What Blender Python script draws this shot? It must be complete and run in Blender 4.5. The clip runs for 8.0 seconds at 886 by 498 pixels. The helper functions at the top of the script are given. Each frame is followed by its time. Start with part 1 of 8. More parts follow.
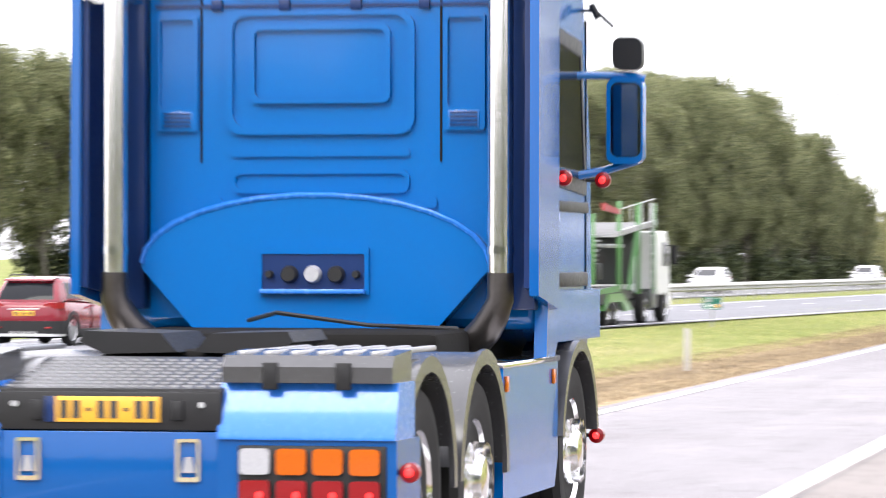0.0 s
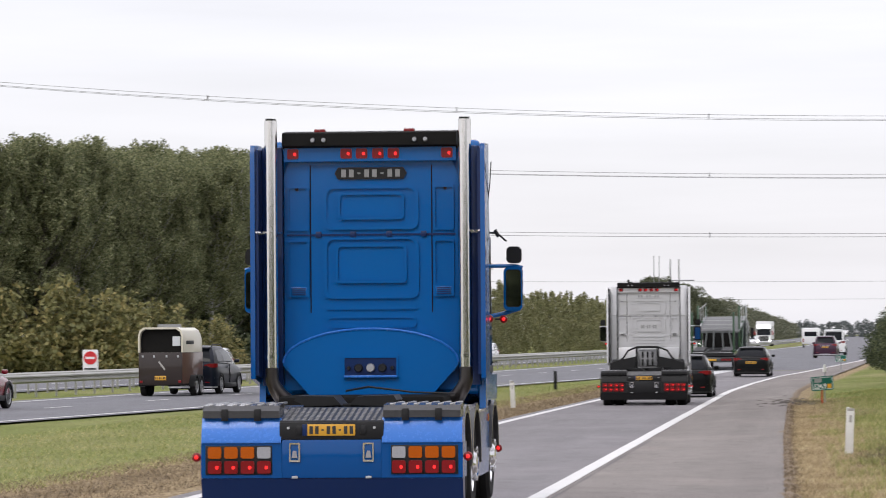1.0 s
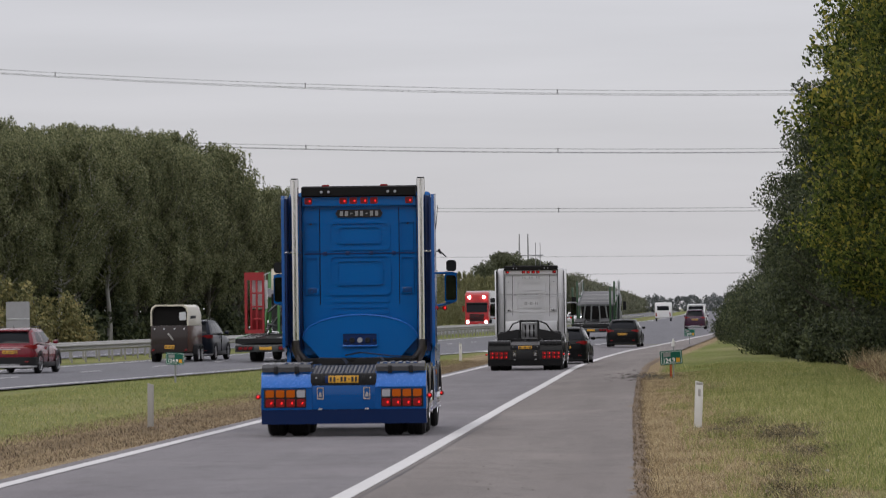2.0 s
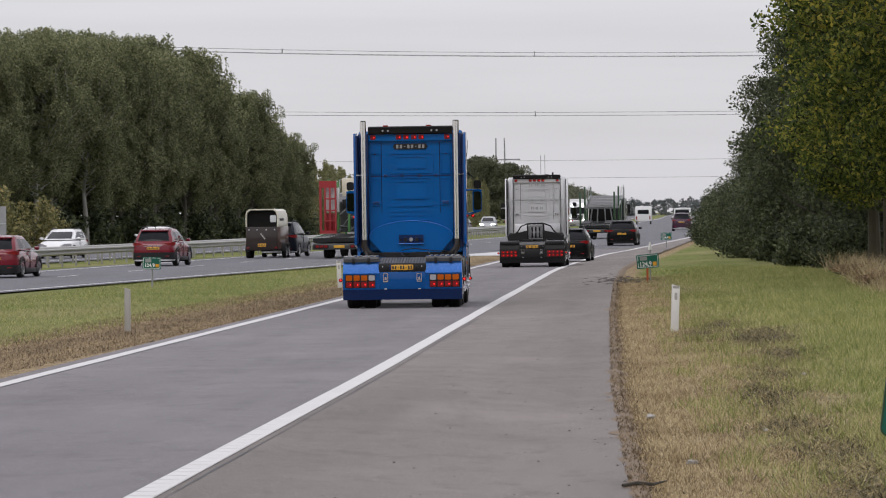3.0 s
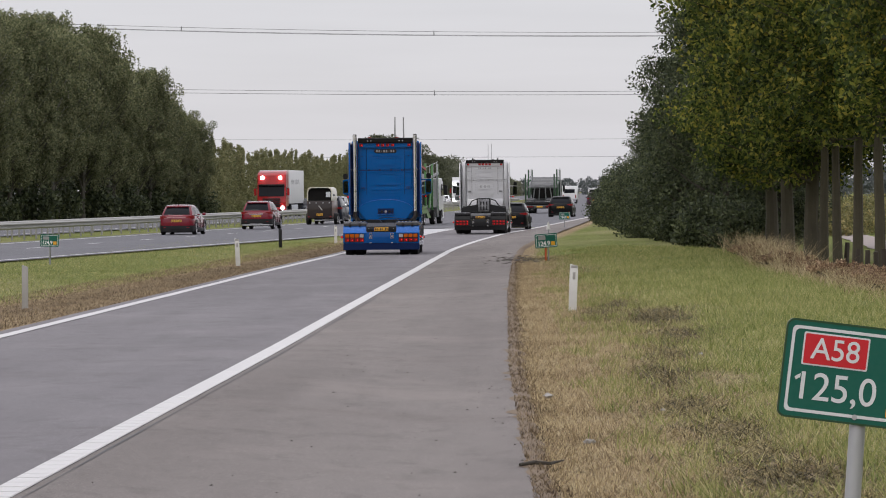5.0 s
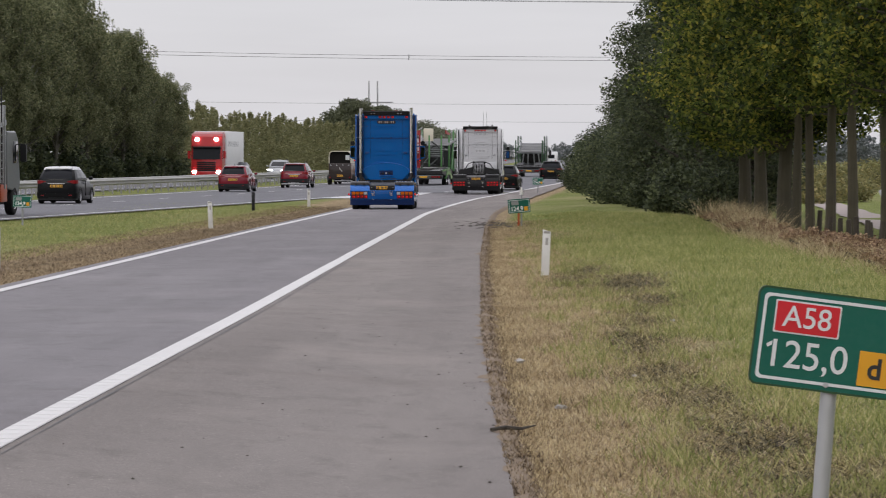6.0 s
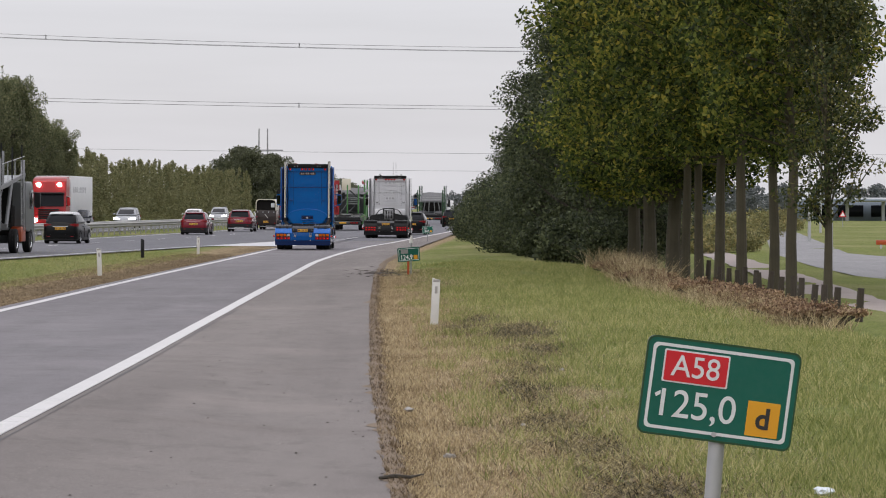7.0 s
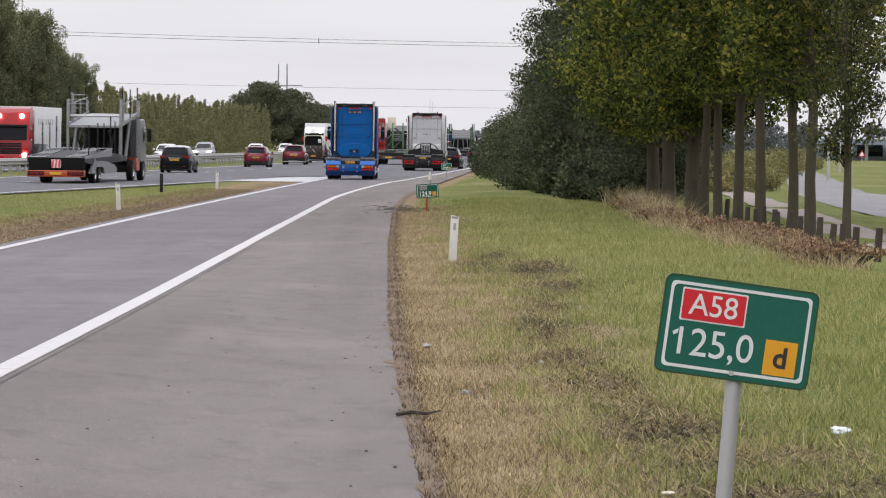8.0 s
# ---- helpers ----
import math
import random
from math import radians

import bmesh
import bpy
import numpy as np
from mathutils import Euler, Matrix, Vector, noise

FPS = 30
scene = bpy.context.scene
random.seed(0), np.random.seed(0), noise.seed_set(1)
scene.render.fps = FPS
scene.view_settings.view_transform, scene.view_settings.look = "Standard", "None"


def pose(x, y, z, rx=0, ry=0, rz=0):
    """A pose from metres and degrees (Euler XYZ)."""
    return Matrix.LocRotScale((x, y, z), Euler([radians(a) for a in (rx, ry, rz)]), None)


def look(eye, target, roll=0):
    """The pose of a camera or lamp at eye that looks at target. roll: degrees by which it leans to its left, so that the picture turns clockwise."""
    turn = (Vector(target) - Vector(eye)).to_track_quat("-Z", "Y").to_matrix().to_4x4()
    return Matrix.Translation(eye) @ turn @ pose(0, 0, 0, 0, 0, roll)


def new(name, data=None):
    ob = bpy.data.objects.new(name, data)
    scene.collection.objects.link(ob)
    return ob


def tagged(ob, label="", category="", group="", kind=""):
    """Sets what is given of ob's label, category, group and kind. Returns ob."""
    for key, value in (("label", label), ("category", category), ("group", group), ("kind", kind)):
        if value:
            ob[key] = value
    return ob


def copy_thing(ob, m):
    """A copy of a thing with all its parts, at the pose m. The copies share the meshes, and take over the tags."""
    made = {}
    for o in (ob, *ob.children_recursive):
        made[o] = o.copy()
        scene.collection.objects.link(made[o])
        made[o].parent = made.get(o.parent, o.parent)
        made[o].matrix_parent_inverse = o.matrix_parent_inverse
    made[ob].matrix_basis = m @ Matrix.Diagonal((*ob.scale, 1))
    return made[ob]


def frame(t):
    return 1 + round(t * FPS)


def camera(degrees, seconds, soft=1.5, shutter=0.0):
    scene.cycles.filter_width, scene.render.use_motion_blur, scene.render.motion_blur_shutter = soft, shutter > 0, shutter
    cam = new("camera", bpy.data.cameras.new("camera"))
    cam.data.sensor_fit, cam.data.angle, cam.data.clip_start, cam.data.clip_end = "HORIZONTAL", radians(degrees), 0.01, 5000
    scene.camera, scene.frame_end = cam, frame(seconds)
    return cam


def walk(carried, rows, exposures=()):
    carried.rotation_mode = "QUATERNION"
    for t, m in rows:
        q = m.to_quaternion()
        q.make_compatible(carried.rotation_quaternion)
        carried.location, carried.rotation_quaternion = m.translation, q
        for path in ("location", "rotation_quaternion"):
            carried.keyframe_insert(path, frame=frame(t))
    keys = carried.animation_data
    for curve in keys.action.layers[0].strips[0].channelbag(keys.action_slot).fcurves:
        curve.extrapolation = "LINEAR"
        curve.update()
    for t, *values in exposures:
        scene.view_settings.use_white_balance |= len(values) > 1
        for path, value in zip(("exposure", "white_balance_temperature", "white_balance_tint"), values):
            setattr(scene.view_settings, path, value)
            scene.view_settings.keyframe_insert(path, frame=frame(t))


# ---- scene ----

# ---- camera: a long lens, hand-held on the spot, panning after the lorry ----
FOV = 2 * math.degrees(math.atan(784 / 7000))
cam = camera(FOV, 8.0, soft=1.0, shutter=0.3)
EYE = 2.0
# seconds, turn to the right, tilt up, lean to the left (degrees)
TURNS = [
    (0.0, -11.300, 0.128, 0.063),
    (0.2, -9.427, 0.292, -0.853),
    (0.4, -8.378, 0.405, -0.900),
    (0.5, -7.640, 0.440, -0.820),
    (0.7, -6.620, 0.655, -0.618),
    (1.0, -5.696, 1.258, -0.417),
    (1.5, -4.333, 1.265, -1.029),
    (2.0, -3.516, 0.886, -0.694),
    (2.2, -3.504, 0.517, -0.629),
    (3.3, -2.921, -0.601, -0.795),
    (3.5, -2.467, -0.542, -0.538),
    (4.0, -2.010, -1.049, -0.619),
    (4.5, -1.842, -0.870, -0.040),
    (4.7, -1.855, -0.830, -0.400),
    (5.8, -1.474, -0.955, -0.416),
    (6.0, -1.338, -1.348, -0.009),
    (6.5, -0.419, -1.140, 0.424),
    (7.0, 0.261, -0.643, 0.263),
    (7.5, 0.148, -1.812, -0.173),
    (8.0, 0.000, -1.563, 0.687),
]
walk(cam, [(t, pose(0, 0, EYE, 90 + up, 0, -turn) @ pose(0, 0, 0, 0, 0, lean)) for t, turn, up, lean in TURNS],
     exposures=[(0.0, 1.93), (0.2, 1.64), (0.4, 1.34), (0.7, 0.88), (1.0, 0.5), (1.3, 0.12), (1.6, 0.0), (2.0, -0.12), (2.2, -0.1), (3.5, 0.12), (4.0, 0.0), (4.5, 0.1), (6.0, 0.1), (6.5, 0.18), (7.0, 0.13), (7.5, 0.14), (8.0, 0.34)])

# ---- light: overcast sky, brighter overhead than at the horizon, a soft sun behind the cloud ----
SUN_EL, SUN_AZ = radians(38), radians(200)


def make_world():
    w = bpy.data.worlds.new("overcast")
    w.use_nodes = True
    scene.world = w
    n, ln = w.node_tree.nodes, w.node_tree.links
    n.clear()
    out = n.new("ShaderNodeOutputWorld")
    sky = n.new("ShaderNodeTexSky")
    sky.sky_type, sky.sun_disc = "NISHITA", False
    sky.sun_elevation, sky.sun_rotation = SUN_EL, SUN_AZ
    blue = n.new("ShaderNodeBackground")
    blue.inputs["Strength"].default_value = 0.012
    ln.new(sky.outputs[0], blue.inputs["Color"])
    co = n.new("ShaderNodeTexCoord")
    sep = n.new("ShaderNodeSeparateXYZ")
    ln.new(co.outputs["Generated"], sep.inputs[0])
    ramp = n.new("ShaderNodeMapRange")
    ramp.inputs["From Min"].default_value, ramp.inputs["From Max"].default_value = 0.0, 1.0
    ramp.inputs["To Min"].default_value, ramp.inputs["To Max"].default_value = 0.56, 1.25
    ln.new(sep.outputs["Z"], ramp.inputs["Value"])
    mp = n.new("ShaderNodeMapping")
    mp.inputs["Scale"].default_value = (5, 5, 60)
    ln.new(co.outputs["Generated"], mp.inputs["Vector"])
    cl = n.new("ShaderNodeTexNoise")
    cl.inputs["Scale"].default_value, cl.inputs["Detail"].default_value, cl.inputs["Roughness"].default_value = 1.0, 5, 0.5
    ln.new(mp.outputs[0], cl.inputs["Vector"])
    cr = n.new("ShaderNodeMapRange")
    cr.inputs["From Min"].default_value, cr.inputs["From Max"].default_value = 0.3, 0.7
    cr.inputs["To Min"].default_value, cr.inputs["To Max"].default_value = 0.93, 1.07
    ln.new(cl.outputs["Fac"], cr.inputs["Value"])
    mul = n.new("ShaderNodeMath")
    mul.operation = "MULTIPLY"
    ln.new(ramp.outputs[0], mul.inputs[0])
    ln.new(cr.outputs[0], mul.inputs[1])
    grey = n.new("ShaderNodeBackground")
    grey.inputs["Color"].default_value = (1.0, 0.98, 1.05, 1)
    ln.new(mul.outputs[0], grey.inputs["Strength"])
    add = n.new("ShaderNodeAddShader")
    ln.new(blue.outputs[0], add.inputs[0])
    ln.new(grey.outputs[0], add.inputs[1])
    ln.new(add.outputs[0], out.inputs["Surface"])
    sun = bpy.data.lights.new("sun", "SUN")
    sun.energy, sun.angle, sun.color = 0.6, radians(25), (1.0, 0.96, 0.9)
    ob = new("sun", sun)
    ob.matrix_world = look((0, 0, 60), (0 - math.sin(SUN_AZ) * 10 * math.cos(SUN_EL), -math.cos(SUN_AZ) * 10 * math.cos(SUN_EL), 60 - 10 * math.sin(SUN_EL)))


make_world()

# ---- materials ----
def nodes(name):
    m = bpy.data.materials.new(name)
    m.use_nodes = True
    n, ln = m.node_tree.nodes, m.node_tree.links
    return m, n, ln, n["Principled BSDF"]


def noise_node(n, ln, scale, detail=4, rough=0.6, space="Object", stretch=(1, 1, 1)):
    co, mp, t = n.new("ShaderNodeTexCoord"), n.new("ShaderNodeMapping"), n.new("ShaderNodeTexNoise")
    mp.inputs["Scale"].default_value = stretch
    t.inputs["Scale"].default_value, t.inputs["Detail"].default_value, t.inputs["Roughness"].default_value = scale, detail, rough
    ln.new(co.outputs[space], mp.inputs["Vector"])
    ln.new(mp.outputs[0], t.inputs["Vector"])
    return t.outputs["Fac"]


def ramp_node(n, ln, fac, stops):
    r = n.new("ShaderNodeValToRGB")
    el = r.color_ramp.elements
    while len(el) < len(stops):
        el.new(0.5)
    for e, (p, c) in zip(el, stops):
        e.position, e.color = p, (*c, 1)
    ln.new(fac, r.inputs[0])
    return r.outputs[0]


def mix_node(n, ln, fac, a, b, mode="MIX"):
    m = n.new("ShaderNodeMix")
    m.data_type, m.blend_type = "RGBA", mode
    for sock, v in ((m.inputs[0], fac), (m.inputs[6], a), (m.inputs[7], b)):
        if isinstance(v, (float, int)):
            sock.default_value = v
        elif isinstance(v, tuple):
            sock.default_value = (*v, 1)
        else:
            ln.new(v, sock)
    return m.outputs[2]


def bump_node(n, ln, height, strength, dist, b):
    u = n.new("ShaderNodeBump")
    u.inputs["Strength"].default_value, u.inputs["Distance"].default_value = strength, dist
    ln.new(height, u.inputs["Height"])
    ln.new(u.outputs[0], b.inputs["Normal"])


def worn(name, c1, c2, scale=3.0, rough=0.5, metal=0.0, coat=0.0, fine=40.0, bump=0.0, spread=0.15, spec=0.5):
    """A surface whose colour drifts between two tones at a large and a small scale."""
    m, n, ln, b = nodes(name)
    big, small = noise_node(n, ln, scale), noise_node(n, ln, fine, 3)
    col = mix_node(n, ln, big, c1, c2)
    col = mix_node(n, ln, 0.35, col, mix_node(n, ln, small, c1, c2))
    ln.new(col, b.inputs["Base Color"])
    mr = n.new("ShaderNodeMapRange")
    mr.inputs["To Min"].default_value, mr.inputs["To Max"].default_value = max(0.02, rough - spread), min(1, rough + spread)
    ln.new(small, mr.inputs["Value"])
    ln.new(mr.outputs[0], b.inputs["Roughness"])
    b.inputs["Metallic"].default_value, b.inputs["Coat Weight"].default_value = metal, coat
    b.inputs["Coat Roughness"].default_value = 0.05
    b.inputs["Specular IOR Level"].default_value = spec
    if bump:
        bump_node(n, ln, small, bump, 0.01, b)
    return m


def paint(name, c, rough=0.28, metal=0.0, dirt=(0.14, 0.12, 0.1), amount=0.1, coat=0.5, spec=0.25):
    """Car paint under clear coat with a thin film of road dust."""
    m, n, ln, b = nodes(name)
    f = noise_node(n, ln, 2.2, 6, 0.65)
    f2 = noise_node(n, ln, 30, 3)
    fac = n.new("ShaderNodeMath")
    fac.operation = "MULTIPLY"
    fac.inputs[1].default_value = amount * 2
    ln.new(f, fac.inputs[0])
    col = mix_node(n, ln, fac.outputs[0], c, tuple(0.75 * a + 0.25 * d for a, d in zip(c, dirt)))
    ln.new(col, b.inputs["Base Color"])
    mr = n.new("ShaderNodeMapRange")
    mr.inputs["To Min"].default_value, mr.inputs["To Max"].default_value = rough - 0.06, rough + 0.14
    ln.new(f2, mr.inputs["Value"])
    ln.new(mr.outputs[0], b.inputs["Roughness"])
    b.inputs["Metallic"].default_value = metal
    b.inputs["Coat Weight"].default_value, b.inputs["Coat Roughness"].default_value = coat, 0.05
    b.inputs["Specular IOR Level"].default_value = spec
    return m


def lamp_mat(name, c, glow=0.0, rough=0.15):
    m, n, ln, b = nodes(name)
    f = noise_node(n, ln, 60, 2)
    ln.new(mix_node(n, ln, f, c, tuple(v * 0.7 for v in c)), b.inputs["Base Color"])
    b.inputs["Roughness"].default_value = rough
    b.inputs["Coat Weight"].default_value = 0.2
    b.inputs["Specular IOR Level"].default_value = 0.3
    if glow:
        b.inputs["Emission Color"].default_value, b.inputs["Emission Strength"].default_value = (*c, 1), glow
    return m


def asphalt(name, c1, c2, crack=0.0):
    m, n, ln, b = nodes(name)
    grain = noise_node(n, ln, 90, 2, 0.7)
    patch = noise_node(n, ln, 0.22, 5, 0.6, stretch=(1, 0.25, 1))
    lanes = noise_node(n, ln, 0.9, 3, 0.5, stretch=(1, 0.03, 1))
    col = ramp_node(n, ln, patch, [(0.3, c1), (0.7, c2)])
    col = mix_node(n, ln, 0.5, col, ramp_node(n, ln, lanes, [(0.35, c1), (0.65, c2)]))
    stain = noise_node(n, ln, 0.8, 6, 0.7, stretch=(1, 0.2, 1))
    col = mix_node(n, ln, ramp_node(n, ln, stain, [(0.5, (0, 0, 0)), (0.75, (0.55, 0.55, 0.55))]), col, tuple(v * 0.62 for v in c1))
    col = mix_node(n, ln, 0.32, col, ramp_node(n, ln, grain, [(0.35, tuple(v * 0.45 for v in c1)), (0.65, tuple(v * 1.5 for v in c2))]))
    blot = noise_node(n, ln, 2.4, 6, 0.75, stretch=(1, 0.45, 1))
    col = mix_node(n, ln, ramp_node(n, ln, blot, [(0.52, (0, 0, 0)), (0.76, (0.55, 0.55, 0.55))]), col, (c1[0] * 0.56, c1[1] * 0.54, c1[2] * 0.52))
    band_ = noise_node(n, ln, 0.45, 4, 0.6, stretch=(0.45, 1, 1))
    col = mix_node(n, ln, ramp_node(n, ln, band_, [(0.56, (0, 0, 0)), (0.8, (0.3, 0.3, 0.3))]), col, (c1[0] * 0.78, c1[1] * 0.66, c1[2] * 0.62))
    pale = noise_node(n, ln, 0.35, 4, 0.6, stretch=(1, 0.5, 1))
    col = mix_node(n, ln, ramp_node(n, ln, pale, [(0.52, (0, 0, 0)), (0.75, (0.5, 0.5, 0.5))]), col, (c2[0] * 1.22, c2[1] * 1.2, c2[2] * 1.18))
    chip = noise_node(n, ln, 38, 2, 0.5)
    col = mix_node(n, ln, ramp_node(n, ln, chip, [(0.66, (0, 0, 0)), (0.74, (0.55, 0.55, 0.55))]), col, tuple(min(1, v * 2.2) for v in c2))
    ln.new(col, b.inputs["Base Color"])
    b.inputs["Roughness"].default_value = 0.85
    b.inputs["Specular IOR Level"].default_value = 0.3
    bump_node(n, ln, grain, 0.4, 0.01, b)
    return m


def grass_mat(name, g1, g2, dry, dry_amount=0.5, brown=(0.15, 0.115, 0.07)):
    """Grass that goes over into mown straw where the sheet's dryness is high."""
    m, n, ln, b = nodes(name)
    big = noise_node(n, ln, 0.12, 5, 0.6, stretch=(1, 0.35, 1))
    mid = noise_node(n, ln, 1.3, 5, 0.7, stretch=(1, 0.3, 1))
    fine = noise_node(n, ln, 14, 4, 0.75, stretch=(1, 0.35, 1))
    col = ramp_node(n, ln, mid, [(0.3, g1), (0.7, g2)])
    mask = ramp_node(n, ln, big, [(0.62 - 0.3 * dry_amount, (0, 0, 0)), (0.85 - 0.3 * dry_amount, (1, 1, 1))])
    col = mix_node(n, ln, mask, col, dry)
    col = mix_node(n, ln, 0.55, col, ramp_node(n, ln, fine, [(0.3, tuple(v * 0.22 for v in g1)), (0.7, tuple(v * 1.35 for v in g2))]))
    at = n.new("ShaderNodeAttribute")
    at.attribute_name = "dryness"
    edge = n.new("ShaderNodeMath")
    edge.operation = "MULTIPLY_ADD"
    edge.inputs[1].default_value, edge.inputs[2].default_value = 1.1, -0.55
    ln.new(mid, edge.inputs[0])
    both = n.new("ShaderNodeMath")
    ln.new(at.outputs["Fac"], both.inputs[0])
    ln.new(edge.outputs[0], both.inputs[1])
    dug = noise_node(n, ln, 0.75, 6, 0.72, stretch=(1, 0.4, 1))
    col = mix_node(n, ln, ramp_node(n, ln, dug, [(0.61, (0, 0, 0)), (0.72, (0.8, 0.8, 0.8))]), col, ramp_node(n, ln, fine, [(0.3, (0.05, 0.035, 0.02)), (0.7, (0.19, 0.145, 0.075))]))
    straw = ramp_node(n, ln, fine, [(0.28, tuple(v * 0.4 for v in brown)), (0.48, brown), (0.7, tuple(v * 1.25 for v in dry))])
    col = mix_node(n, ln, ramp_node(n, ln, both.outputs[0], [(0.3, (0, 0, 0)), (0.68, (1, 1, 1))]), col, straw)
    da = n.new("ShaderNodeAttribute")
    da.attribute_name = "dug"
    dsum = n.new("ShaderNodeMath")
    ln.new(da.outputs["Fac"], dsum.inputs[0])
    ln.new(edge.outputs[0], dsum.inputs[1])
    col = mix_node(n, ln, ramp_node(n, ln, dsum.outputs[0], [(0.3, (0, 0, 0)), (0.6, (0.9, 0.9, 0.9))]), col, ramp_node(n, ln, fine, [(0.3, (0.035, 0.023, 0.012)), (0.52, (0.12, 0.085, 0.045)), (0.7, (0.3, 0.22, 0.12))]))
    ln.new(col, b.inputs["Base Color"])
    b.inputs["Roughness"].default_value = 0.95
    b.inputs["Specular IOR Level"].default_value = 0.15
    bump_node(n, ln, fine, 0.8, 0.06, b)
    return m


def leaf_mat(name, stops, trans=0.25):
    """Leaves: one tone a leaf, some drift over the crown."""
    m, n, ln, b = nodes(name)
    g = n.new("ShaderNodeNewGeometry")
    big = noise_node(n, ln, 0.45, 3)
    half = mix_node(n, ln, 0.5, g.outputs["Random Per Island"], big)
    ln.new(ramp_node(n, ln, half, stops), b.inputs["Base Color"])
    b.inputs["Roughness"].default_value = 0.6
    b.inputs["Specular IOR Level"].default_value = 0.25
    b.inputs["Transmission Weight"].default_value = 0.0
    tr = n.new("ShaderNodeBsdfTranslucent")
    ln.new(ramp_node(n, ln, half, [(p, tuple(min(1, v * 1.3) for v in c)) for p, c in stops]), tr.inputs["Color"])
    mx = n.new("ShaderNodeMixShader")
    mx.inputs[0].default_value = trans
    ln.new(b.outputs[0], mx.inputs[1])
    ln.new(tr.outputs[0], mx.inputs[2])
    ln.new(mx.outputs[0], n["Material Output"].inputs["Surface"])
    return m


def glass_dark(name, c=(0.008, 0.009, 0.011)):
    m, n, ln, b = nodes(name)
    f = noise_node(n, ln, 8, 3)
    ln.new(mix_node(n, ln, f, c, tuple(v * 1.6 for v in c)), b.inputs["Base Color"])
    b.inputs["Roughness"].default_value, b.inputs["Specular IOR Level"].default_value = 0.06, 0.14
    return m


